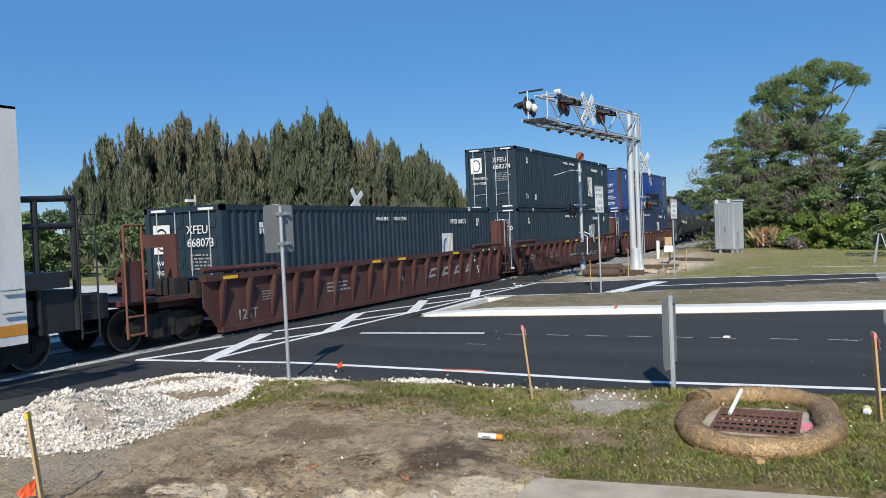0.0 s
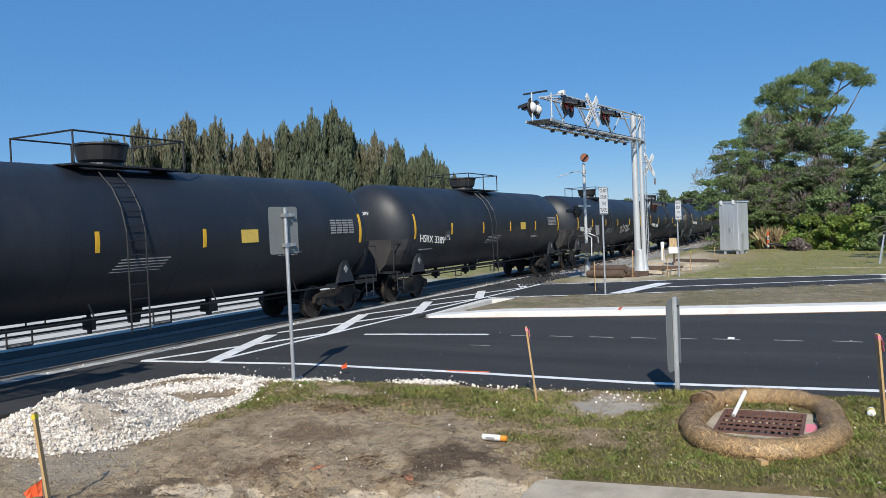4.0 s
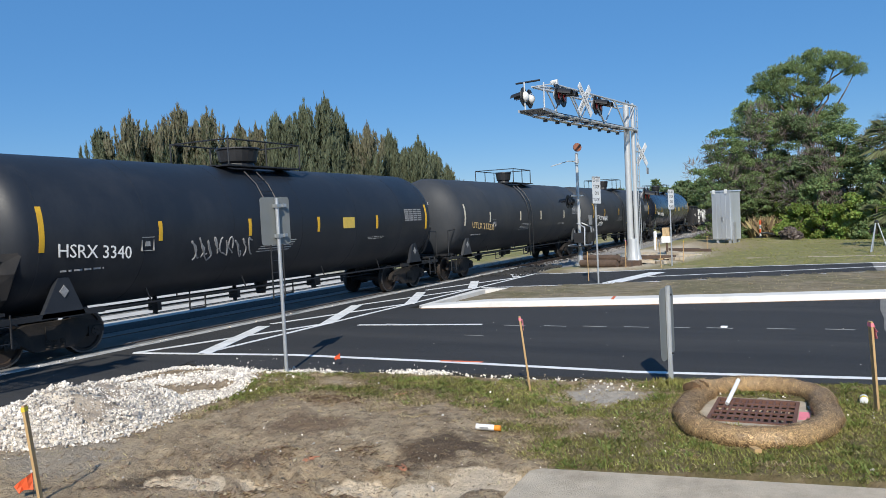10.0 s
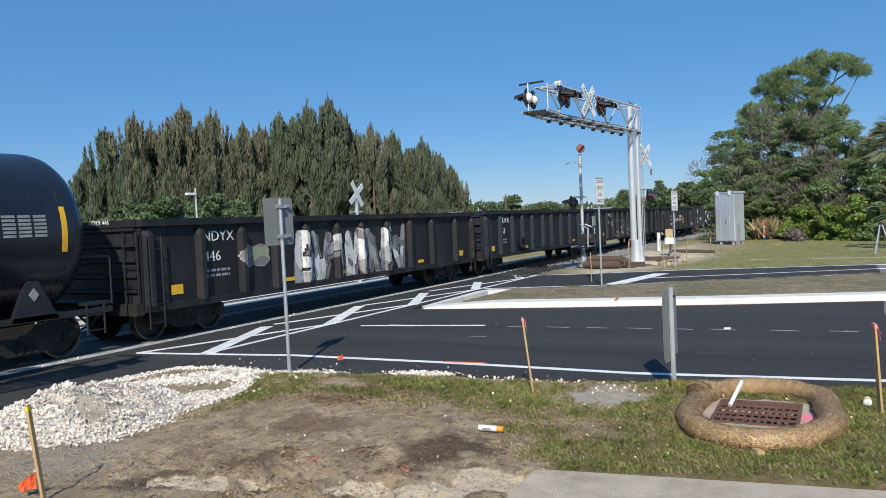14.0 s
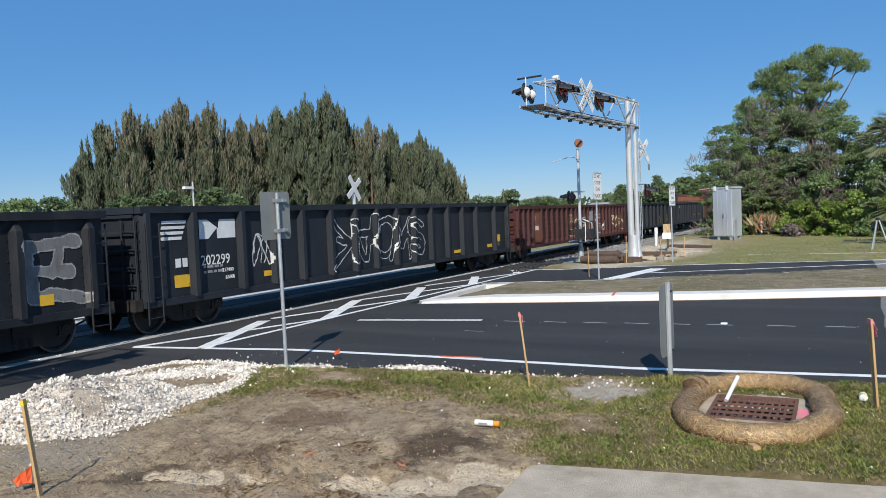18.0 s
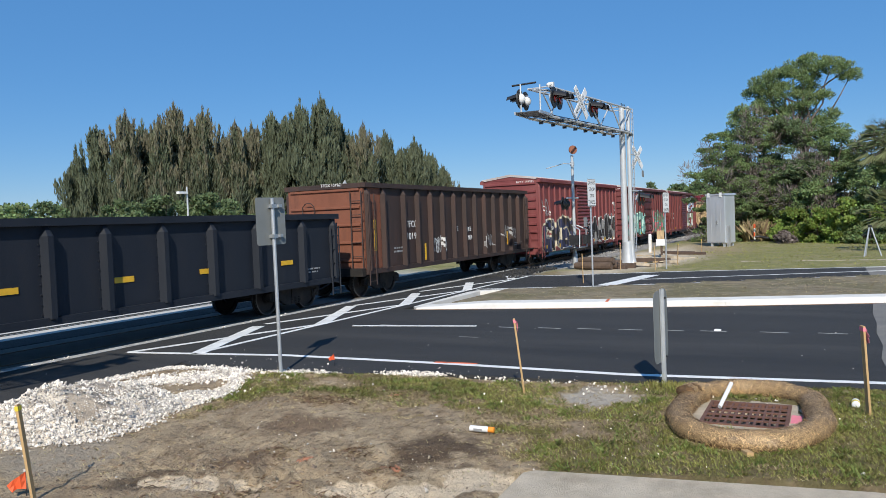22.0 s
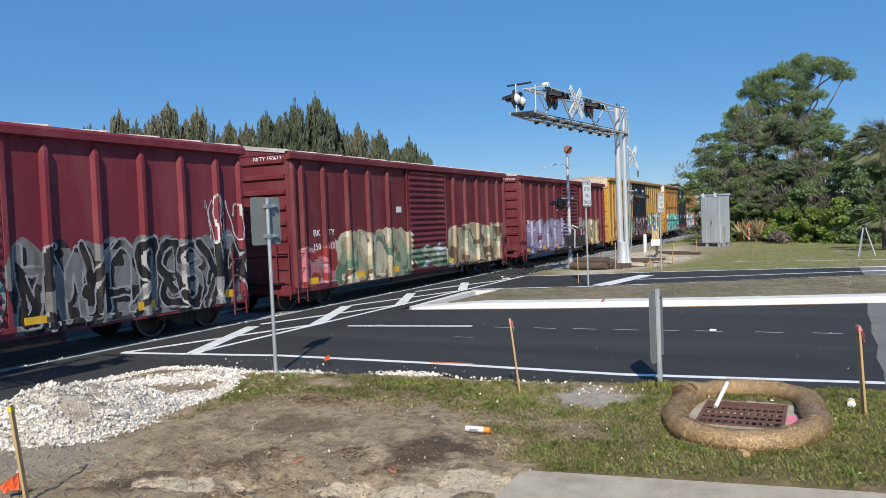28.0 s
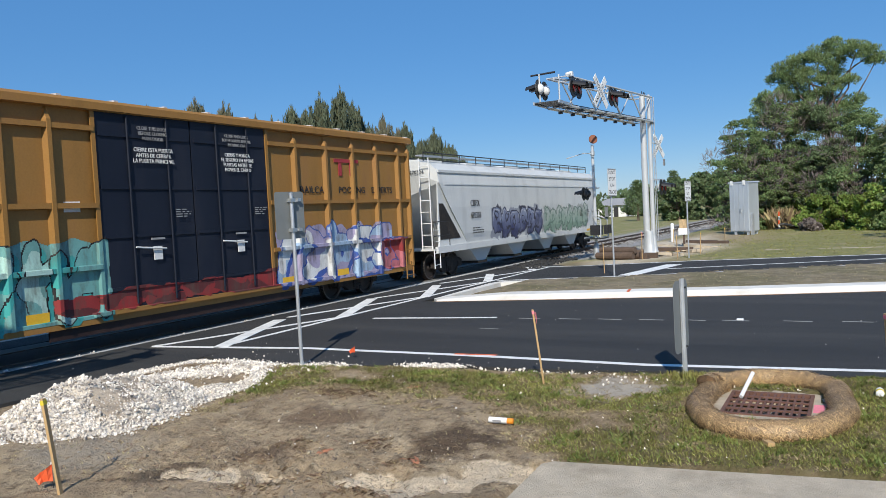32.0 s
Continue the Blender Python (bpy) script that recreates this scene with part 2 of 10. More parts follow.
    slot = op("MULTIPLY", op("LESS_THAN", cut, 1.0), inside)
    strokes = op("MAXIMUM", op("MAXIMUM", edge, ring), slot)
    wear = noise_tex(nt, tc, 5.0, 5, 0.7)
    tone = noise_tex(nt, v, 1.3 / size, 3, 0.5)
    fill = mix_colour(nt, ramp(nt, op("ADD", op("MULTIPLY", op("ADD", lz, 0.5), 0.5), op("MULTIPLY", tone, 0.6)), 0.35, 0.85), a, b)
    pale = op("MULTIPLY", op("LESS_THAN", op("ABSOLUTE", op("SUBTRACT", body, 0.35)), 0.05), op("GREATER_THAN", lz, 0.1))
    fill = mix_colour(nt, op("MULTIPLY", pale, 0.6), fill, (0.7, 0.7, 0.68))
    letters = mix_colour(nt, strokes, fill, line)
    # a cloud of overspray behind the letters
    back = op("MULTIPLY", op("LESS_THAN", op("ABSOLUTE", op("SUBTRACT", lx, n / 2)), n / 2 + 0.12), op("LESS_THAN", op("ABSOLUTE", lz), op("ADD", 0.3, op("MULTIPLY", tone, 0.35))))
    c = mix_colour(nt, op("MULTIPLY", back, 0.65), c, shade(b, 0.6))
    return mix_colour(nt, op("MULTIPLY", op("MULTIPLY", inside, ramp(nt, wear, 0.22, 0.42)), 0.93), c, letters)


def island_colour(m, amount=0.35, hue=0.02):
    """Vary the joined pieces one by one."""
    nt = m.node_tree
    bs = nt.nodes["Principled BSDF"]
    src = bs.inputs["Base Color"].links[0].from_socket
    r = nt.nodes.new("ShaderNodeNewGeometry").outputs["Random Per Island"]
    hs = nt.nodes.new("ShaderNodeHueSaturation")
    nt.links.new(src, hs.inputs["Color"])
    nt.links.new(math_node(nt, "ADD", math_node(nt, "MULTIPLY", r, amount * 2), 1 - amount), hs.inputs["Value"])
    nt.links.new(math_node(nt, "ADD", math_node(nt, "MULTIPLY", r, hue * 2), 0.5 - hue), hs.inputs["Hue"])
    nt.links.new(hs.outputs[0], bs.inputs["Base Color"])
    return m


RUST = (0.16, 0.065, 0.035)
DUST = (0.30, 0.25, 0.20)
M = {}
M["asphalt"] = mat("asphalt", (0.040, 0.040, 0.0405), 0.88, var=0.3, scale=0.5, bump=0.6, bscale=120, dirt=(0.085, 0.08, 0.074), dirt_amount=0.55, dirt_scale=0.6, stretch=(1, 0.12, 1), spec=0.35)
M["old_asphalt"] = mat("old_asphalt", (0.19, 0.18, 0.165), 0.9, var=0.3, scale=1.2, bump=0.6, bscale=60, dirt=(0.3, 0.27, 0.22), dirt_amount=0.6)
M["pale_paving"] = mat("pale_paving", (0.60, 0.58, 0.54), 0.9, var=0.12, scale=1.2, bump=0.4, bscale=60, dirt=(0.42, 0.39, 0.34), dirt_amount=0.5)
M["panel"] = mat("panel", (0.17, 0.168, 0.165), 0.85, var=0.2, scale=1, bump=0.3, bscale=60, dirt=(0.24, 0.225, 0.2))
M["line"] = mat("line", (0.86, 0.86, 0.84), 0.6, var=0.08, scale=2, bump=0.2, bscale=80, dirt=(0.35, 0.34, 0.33), dirt_amount=0.5, dirt_scale=3)
M["faint_line"] = mat("faint_line", (0.34, 0.34, 0.33), 0.7, var=0.3, scale=2, dirt=(0.1, 0.1, 0.1), dirt_amount=0.7, dirt_scale=2)
M["joint"] = mat("joint", (0.50, 0.50, 0.49), 0.85, var=0.3, scale=5, bump=0.5, bscale=60, dirt=(0.16, 0.16, 0.155), dirt_amount=0.8, dirt_scale=2.2)
M["orange_mark"] = mat("orange_mark", (0.75, 0.16, 0.06), 0.8, var=0.2, scale=3, dirt=(0.06, 0.06, 0.06), dirt_amount=0.85, dirt_scale=3)
M["concrete"] = mat("concrete", (0.74, 0.715, 0.665), 0.85, var=0.1, scale=1.2, bump=0.2, bscale=50, dirt=(0.45, 0.41, 0.36), dirt_amount=0.4, dirt_scale=1.4)
M["slab"] = mat("slab", (0.53, 0.45, 0.345), 0.92, var=0.22, scale=3.0, bump=0.7, bscale=70, dirt=(0.30, 0.24, 0.17), dirt_amount=0.7, dirt_scale=2.2, spec=0.15)
M["ballast"] = mat("ballast", (0.30, 0.29, 0.28), 0.95, var=0.45, scale=9, bump=1.0, bscale=22, dirt=(0.2, 0.18, 0.16))
M["limerock"] = mat("limerock", (0.70, 0.63, 0.535), 0.95, var=0.25, scale=6, bump=0.9, bscale=45, dirt=(0.33, 0.265, 0.20), dirt_amount=0.95, dirt_scale=1.8)
M["rock"] = mat("rock", (0.79, 0.72, 0.635), 0.95, var=0.25, scale=6, bump=0.6, bscale=40, dirt=(0.30, 0.26, 0.22), dirt_amount=0.7, dirt_scale=2.2)
M["steel"] = mat("steel", (0.50, 0.52, 0.53), 0.42, 0.75, var=0.1, scale=4, bump=0.05)
M["galvanised"] = mat("galvanised", (0.56, 0.58, 0.60), 0.45, 0.6, var=0.12, scale=5, bump=0.05, dirt=(0.4, 0.4, 0.4), dirt_amount=0.3, dirt_scale=3)
M["silver_paint"] = mat("silver_paint", (0.62, 0.63, 0.63), 0.42, 0.35, var=0.07, scale=1.5, bump=0.03)
M["dull_sheet"] = mat("dull_sheet", (0.24, 0.25, 0.24), 0.5, 0.25, var=0.1, scale=3, bump=0.03)
M["dark_steel"] = mat("dark_steel", (0.09, 0.093, 0.10), 0.55, 0.4, var=0.2, scale=4, bump=0.05)
M["black_metal"] = mat("black_metal", (0.02, 0.02, 0.022), 0.5, 0.0, var=0.3, scale=3)
M["white_paint"] = mat("white_paint", (0.8, 0.8, 0.79), 0.5, var=0.05, scale=3, bump=0.03)
M["letter"] = mat("letter", (0.74, 0.74, 0.72), 0.7, var=0.12, scale=3, bump=0.0)
M["faded_letter"] = mat("faded_letter", (0.30, 0.30, 0.30), 0.8, var=0.35, scale=5, bump=0.0)
M["amber_letter"] = mat("amber_letter", (0.50, 0.36, 0.16), 0.8, var=0.3, scale=5, bump=0.0)
M["dark_letter"] = mat("dark_letter", (0.02, 0.02, 0.022), 0.7, var=0.2, scale=5, bump=0.0)
M["red_letter"] = mat("red_letter", (0.36, 0.035, 0.045), 0.7, var=0.2, scale=5, bump=0.0)
M["blue_mark"] = mat("blue_mark", (0.02, 0.07, 0.30), 0.7, var=0.2, scale=5, bump=0.0)
M["reflector"] = mat("reflector", (0.80, 0.46, 0.03), 0.5, var=0.12, scale=5, bump=0.0)
M["pale_reflector"] = mat("pale_reflector", (0.72, 0.66, 0.52), 0.5, var=0.12, scale=5, bump=0.0)
M["sticker"] = mat("sticker", (0.75, 0.52, 0.10), 0.6, var=0.12, scale=9, bump=0.0)
M["wood"] = mat("wood", (0.52, 0.34, 0.16), 0.8, var=0.2, scale=3, bump=0.2, stretch=(8, 8, 0.6))
M["old_wood"] = mat("old_wood", (0.11, 0.075, 0.055), 0.9, var=0.35, scale=4, bump=0.5)
M["pink"] = mat("pink", (0.85, 0.25, 0.30), 0.7, var=0.15, scale=8, bump=0.0)
M["faded_orange"] = mat("faded_orange", (0.44, 0.185, 0.10), 0.9, var=0.3, scale=9, dirt=(0.24, 0.17, 0.11), dirt_amount=0.8, dirt_scale=7)
M["orange"] = mat("orange", (0.85, 0.13, 0.04), 0.6, var=0.12, scale=8, bump=0.0)
M["flag_yellow"] = mat("flag_yellow", (0.75, 0.60, 0.05), 0.6, var=0.12, scale=8, bump=0.0)
M["grate"] = mat("grate", (0.17, 0.085, 0.062), 0.8, 0.2, var=0.3, scale=6, bump=0.4, bscale=60, dirt=(0.2, 0.1, 0.06))
M["hole"] = mat("hole", (0.008, 0.008, 0.008), 1.0, var=0.3, bump=0)
M["wheel"] = mat("wheel", (0.032, 0.027, 0.025), 0.6, 0.3, var=0.4, scale=4, dirt=(0.12, 0.08, 0.06))
M["bright_rim"] = mat("bright_rim", (0.17, 0.155, 0.145), 0.4, 0.8, var=0.3, scale=8)
M["truck"] = mat("truck", (0.022, 0.019, 0.017), 0.75, 0.1, var=0.4, scale=3, bump=0.3, dirt=(0.085, 0.06, 0.045), dirt_amount=0.6, dirt_scale=2.5)
M["rail"] = mat("rail", (0.17, 0.115, 0.085), 0.5, 0.7, var=0.2, scale=3)
M["tie"] = mat("tie", (0.075, 0.06, 0.05), 0.95, var=0.35, scale=4, bump=0.4, rand=0.5)
M["tank_matte"] = mat("tank_matte", (0.017, 0.021, 0.029), 0.5, var=0.18, scale=0.8, bump=0.06, bscale=20, dirt=(0.055, 0.056, 0.06), dirt_amount=0.5, dirt_scale=0.6, stretch=(1, 1, 0.5), spec=0.45)
M["dusty_black"] = mat("dusty_black", (0.036, 0.034, 0.034), 0.7, var=0.3, scale=1.2, bump=0.1, dirt=(0.10, 0.083, 0.07), dirt_amount=0.6, dirt_scale=0.9)
M["tank_grey"] = mat("tank_grey", (0.042, 0.047, 0.055), 0.6, var=0.2, scale=0.8, bump=0.06, bscale=20, dirt=(0.09, 0.085, 0.08), dirt_amount=0.5, dirt_scale=0.6, stretch=(1, 1, 0.5), spec=0.35)
M["tank_gloss"] = mat("tank_gloss", (0.014, 0.017, 0.026), 0.27, var=0.2, scale=0.8, bump=0.02, bscale=15, dirt=(0.04, 0.04, 0.042), dirt_amount=0.4, dirt_scale=0.6)


# ---- ground ----
TC = 14.49            # track centre
NEAR_RAIL, FAR_RAIL = TC - 0.7175, TC + 0.7175


def along(poly, y):
    """x of a polyline of (x, y) at y."""
    pts = sorted(poly, key=lambda p: p[1])
    return float(np.interp(y, [p[1] for p in pts], [p[0] for p in pts]))


NEAR_EDGE = [(13.6, -60), (12.0, -8), (11.25, -0.5), (10.9, 2.6), (10.68, 3.6), (10.58, 5.6), (10.42, 6.5), (10.16, 7.2), (10.06, 7.9), (9.98, 8.8), (10.08, 10.0), (10.4, 11.0), (10.6, 12.9)]
NEAR_LINE = [(13.9, -60), (12.3, -8), (11.62, -0.5), (11.3, 2.7), (11.4, 5.8), (11.38, 9.0), (11.1, 10.8), (10.85, 12.5)]
CURB = [(35.5, -60), (23.0, -8), (21.15, -1.0), (20.14, 2.3), (19.13, 6.3), (18.35, 10.05)]
FAR_NEAR = [(52, -60), (31.8, -8), (29.2, -1.4), (26.8, 3.0), (25.0, 7.1), (23.8, 10.8)]
FAR_FAR = [(54, -60), (35.6, -8), (33.8, -1.6), (31.9, 5.7), (30.1, 9.9), (29.9, 11.7)]


TURF_EDGE_Y = [-8, -1, 2.6, 3.0, 3.5, 4.2, 5, 6, 7, 7.6, 7.9, 8.4, 9, 10]
TURF_EDGE_X = [6.9, 6.9, 6.75, 7.3, 7.9, 8.35, 8.45, 8.6, 8.35, 8.2, 8.6, 9.5, 10.4, 10.8]


def grassness(x, y):
    """How thickly turf covers the foreground: over 0 thin, over 0.5 thick."""
    g = min(0.75, max(-0.7, (x - float(np.interp(y, TURF_EDGE_Y, TURF_EDGE_X))) * 0.9 + 0.12))
    g += noise.noise((x * 0.8, y * 0.8, 7)) * 0.32 + noise.noise((x * 2.6, y * 2.6, 3)) * 0.75 + noise.noise((x * 8, y * 8, 5)) * 0.38 - 0.11
    if y < 1.6:
        g += 0.3
    for px, py, rx, ry, w in ((9.6, 2.7, 0.7, 0.7, 1.5), (7.95, 2.75, 0.6, 0.9, 0.55), (10.6, 5.5, 0.7, 5.5, 0.9), (9.5, 6.7, 0.5, 0.8, 0.5), (8.6, 8.7, 0.8, 0.6, 0.6),
                              (8.45, 7.5, 0.5, 0.55, -0.55), (8.9, 6.1, 0.35, 0.6, -0.3), (6.5, 7.1, 0.7, 0.7, -0.3), (9.7, 4.5, 0.5, 0.8, -0.3), (10.4, 1.9, 0.5, 0.6, -0.6), (7.05, 2.0, 0.3, 1.2, -0.5), (7.8, 7.2, 0.8, 0.35, -0.5), (6.95, 7.05, 0.6, 0.3, -0.35), (8.35, 7.5, 0.5, 0.6, -0.8), (7.3, 7.4, 0.9, 0.4, -0.5), (9.6, 5.2, 0.4, 0.8, -0.35), (7.9, 2.9, 0.3, 0.9, -0.4)):
        g -= max(0.0, 1 - math.hypot((x - px) / rx, (y - py) / ry)) * w * 1.4
    return g


def rough_soil(x, y):
    """Broken, lumpy soil towards the trodden corner."""
    return max(0.0, 1 - math.hypot((x - 5.6) / 1.6, (y - 4.9) / 2.6)) + 0.5 * max(0.0, 1 - math.hypot((x - 6.7) / 0.5, (y - 3.75) / 0.6))


SAND_POCKETS = ((6.22, 2.88, 0.42, 0.36), (5.62, 3.62, 0.38, 0.62), (5.25, 5.4, 0.26, 0.62), (5.5, 4.85, 0.14, 0.35), (5.85, 3.1, 0.3, 0.3))
ROOT_MATS = ((5.44, 4.32, 0.16, 0.42), (5.12, 4.75, 0.22, 0.3), (6.05, 3.72, 0.16, 0.32), (5.25, 3.75, 0.2, 0.4), (5.75, 5.05, 0.12, 0.25), (6.55, 4.35, 0.2, 0.3), (8.35, 6.0, 0.3, 0.6), (6.3, 5.2, 0.2, 0.2))


def sandy(x, y):
    """1 where the topsoil is scraped off down to pale sand, with a ragged edge."""
    if not (4.6 < x < 7.2 and 2.2 < y < 6.6):
        return 0.0
    d = max(1 - math.hypot((x - px) / rx, (y - py) / ry) for px, py, rx, ry in SAND_POCKETS)
    d += noise.noise((x * 3.5, y * 3.5, 31)) * 0.45 + noise.noise((x * 11, y * 11, 32)) * 0.2 - 0.12
    return min(1.0, max(0.0, d * 6.0))


def rooty(x, y):
    """Over 0 on the mats of torn-out dead turf."""
    return max(0.0, max(1 - math.hypot((x - px) / rx, (y - py) / ry) for px, py, rx, ry in ROOT_MATS)) if 4.6 < x < 9 and 3 < y < 7 else 0.0


def ground_z(x, y):
    """Height of the bare ground: lumpy soil in the foreground, a ballast bank under the track, a dip under the roads."""
    z = np.full_like(x, -0.02)
    a = np.array([[noise.noise((px * 0.9, py * 0.9, 0.3)) * 0.05 + noise.noise((px * 3.1, py * 3.1, 1.7)) * 0.035
                   + noise.noise((px * 9, py * 9, 4.0)) * 0.018 - abs(noise.noise((px * 5, py * 5, 8.0))) * 0.15 * rough_soil(px, py) + noise.noise((px * 2.2, py * 2.2, 12.0)) * 0.09 * rough_soil(px, py) + noise.noise((px * 21, py * 21, 6.0)) * 0.014 * (0.35 + rough_soil(px, py)) - 0.035 * sandy(px, py) + 0.05 * rooty(px, py) if (px < 14 and -9 < py < 13) else
                   noise.noise((px * 0.15, py * 0.15, 2.0)) * 0.12 for px, py in zip(rx, ry)] for rx, ry in zip(x, y)])
    edge = np.interp(y, [p[1] for p in NEAR_EDGE], [p[0] for p in NEAR_EDGE])
    fade = np.clip((edge - x) / 0.5, 0, 1)
    near = (y < 13)
    fore = near & (x < edge)
    apron = np.clip((10.6 - y) / 0.6, 0, 1)
    z = np.where(fore, 0.02 + (a + 0.02) * fade * apron - 0.07 * (1 - fade * apron), -0.07)
    far1 = np.interp(y, [p[1] for p in FAR_NEAR], [p[0] for p in FAR_NEAR])
    far2 = np.interp(y, [p[1] for p in FAR_FAR], [p[0] for p in FAR_FAR])
    lawn = near & (x > far2 + 0.4)
    z = np.where(lawn, a * np.clip((x - far2) / 4, 0, 1) + 0.02, z)
    median = near & (x > np.interp(y, [p[1] for p in CURB], [p[0] for p in CURB]) + 1.0) & (x < far1 - 0.3) & (y < 9.5)
    z = np.where(median, 0.09 + a * 0.3, z)
    bank = np.clip((np.abs(y - TC) - 2.0) / 2.0, 0, 1)
    off = np.clip((np.abs(x - 17) - 17) / 1.0, 0, 1)
    z = np.where((np.abs(y - TC) < 4.0), z * bank - (1 - bank) * 0.08 - off * 0.12, z)
    z = np.where(y > TC + 3.9, a * 0.6 - 0.05, z)
    slab = (x < np.interp(y, [-7, -0.3, 2.5, 2.6], [7.2, 7.2, 6.6, 6.5])) & (y < 2.55) & (y > -7) & (x > 3.9)
    z = np.where(slab, np.minimum(z, -0.05), z)
    hole = (np.abs(x - 9.25) < 0.6) & (np.abs(y - 0.86) < 0.52)
    z = np.where(hole, -0.6, z)
    return z


def steps(*bands):
    out = []
    for a, b, s in bands:
        out += list(np.arange(a, b, s))
    return np.array(out + [bands[-1][1]])


def ground():
    xs = steps((-1500, -60, 180), (-60, -4, 8), (-4, 3, 0.5), (3, 4.6, 0.2), (4.6, 11.3, 0.045), (11.3, 11.8, 0.1), (11.8, 36, 0.6), (36, 110, 3), (110, 400, 40), (400, 2600, 275))
    ys = steps((-1500, -60, 180), (-60, -8, 6), (-8, -2, 0.5), (-2, 9.4, 0.045), (9.4, 11.2, 0.09), (11.2, 24, 0.6), (24, 110, 4), (110, 400, 40), (400, 2600, 275))
    x, y = np.meshgrid(xs, ys)
    z = ground_z(x, y)
    n, k = x.shape
    idx = np.arange(n * k).reshape(n, k)
    quads = np.stack([idx[:-1, :-1], idx[:-1, 1:], idx[1:, 1:], idx[1:, :-1]], -1).reshape(-1, 4)
    me = bpy.data.meshes.new("ground")
    me.from_pydata(np.stack([x, y, z], -1).reshape(-1, 3).tolist(), [], quads.tolist())
    me.shade_smooth()
    turf = me.attributes.new("turf", "FLOAT", "POINT")
    turf.data.foreach_set("value", [grassness(a, b) if (4 < a < 12 and -8 < b < 11) else 0.3 for a, b in zip(x.ravel(), y.ravel())])
    pit = me.attributes.new("sand", "FLOAT", "POINT")
    pit.data.foreach_set("value", [sandy(a, b) for a, b in zip(x.ravel(), y.ravel())])
    me.materials.append(ground_material())
    tagged(new("ground", me), "bare sandy soil with worn patches of green and dry grass", "ground", kind="structure")


def ground_material():
    m = bpy.data.materials.new("soil_and_grass")
    m.use_nodes = True
    nt = m.node_tree
    bs = nt.nodes["Principled BSDF"]
    tc = nt.nodes.new("ShaderNodeTexCoord").outputs["Object"]
    sp = nt.nodes.new("ShaderNodeSeparateXYZ")
    nt.links.new(tc, sp.inputs[0])
    x, y = sp.outputs[0], sp.outputs[1]
    big = noise_tex(nt, tc, 0.45, 6, 0.62)
    mid = noise_tex(nt, tc, 2.2, 6, 0.65)
    fine = noise_tex(nt, tc, 24, 5, 0.7)
    coarse = noise_tex(nt, tc, 7.0, 5, 0.7)
    soil = mix_colour(nt, ramp(nt, mid, 0.35, 0.65), (0.32, 0.235, 0.148), (0.545, 0.42, 0.272))
    soil = mix_colour(nt, math_node(nt, "MULTIPLY", ramp(nt, coarse, 0.5, 0.66), 0.8), soil, (0.14, 0.098, 0.062))
    soil = mix_colour(nt, math_node(nt, "MULTIPLY", ramp(nt, big, 0.5, 0.72), 0.6), soil, (0.245, 0.18, 0.12))
    soil = mix_colour(nt, math_node(nt, "MULTIPLY", ramp(nt, fine, 0.55, 0.75), 0.6), soil, (0.62, 0.51, 0.37))
    grass = mix_colour(nt, ramp(nt, fine, 0.3, 0.7), (0.085, 0.08, 0.028), (0.235, 0.20, 0.085))
    dry = mix_colour(nt, ramp(nt, coarse, 0.35, 0.65), (0.16, 0.112, 0.065), (0.37, 0.28, 0.17))
    at = nt.nodes.new("ShaderNodeAttribute")
    at.attribute_name = "turf"
    grassy = math_node(nt, "ADD", at.outputs["Fac"], math_node(nt, "MULTIPLY", math_node(nt, "SUBTRACT", coarse, 0.5), 0.9))
    c = mix_colour(nt, ramp(nt, grassy, -0.05, 0.25), soil, dry)
    c = mix_colour(nt, math_node(nt, "MULTIPLY", ramp(nt, grassy, 0.25, 0.75), 0.8), c, grass)
    for px, py, kx, r, col in ((9.6, 2.7, 1.0, 0.6, (0.52, 0.46, 0.38)), (5.4, 7.4, 1.5, 0.8, (0.40, 0.335, 0.255)), (9.2, 8.9, 1.5, 0.5, (0.34, 0.27, 0.2)),
                               (6.85, 3.62, 0.5, 0.42, (0.125, 0.085, 0.055)), (4.95, 5.0, 1.6, 0.8, (0.42, 0.32, 0.215)), (5.15, 5.9, 2.2, 0.45, (0.15, 0.11, 0.075)), (6.0, 5.4, 3.0, 0.4, (0.19, 0.13, 0.085)), (7.3, 5.6, 2.0, 0.55, (0.24, 0.165, 0.105))):
        ax = math_node(nt, "SUBTRACT", x, px)
        ay = math_node(nt, "SUBTRACT", y, py)
        ad = math_node(nt, "SQRT", math_node(nt, "ADD", math_node(nt, "MULTIPLY", math_node(nt, "MULTIPLY", ax, ax), kx), math_node(nt, "MULTIPLY", ay, ay)))
        ad = math_node(nt, "ADD", ad, math_node(nt, "MULTIPLY", math_node(nt, "SUBTRACT", mid, 0.5), 1.5))
        keep = math_node(nt, "MULTIPLY", math_node(nt, "SUBTRACT", 1.0, ramp(nt, ad, r * 0.6, r * 1.25)), math_node(nt, "SUBTRACT", 0.95, math_node(nt, "MULTIPLY", ramp(nt, coarse, 0.5, 0.7), 0.5)))
        c = mix_colour(nt, keep, c, col)
    pit = nt.nodes.new("ShaderNodeAttribute")
    pit.attribute_name = "sand"
    bare_sand = mix_colour(nt, ramp(nt, coarse, 0.35, 0.68), (0.82, 0.67, 0.48), (0.62, 0.485, 0.335))
    c = mix_colour(nt, ramp(nt, math_node(nt, "ADD", pit.outputs["Fac"], math_node(nt, "MULTIPLY", math_node(nt, "SUBTRACT", fine, 0.5), 0.5)), 0.3, 0.7), c, bare_sand)
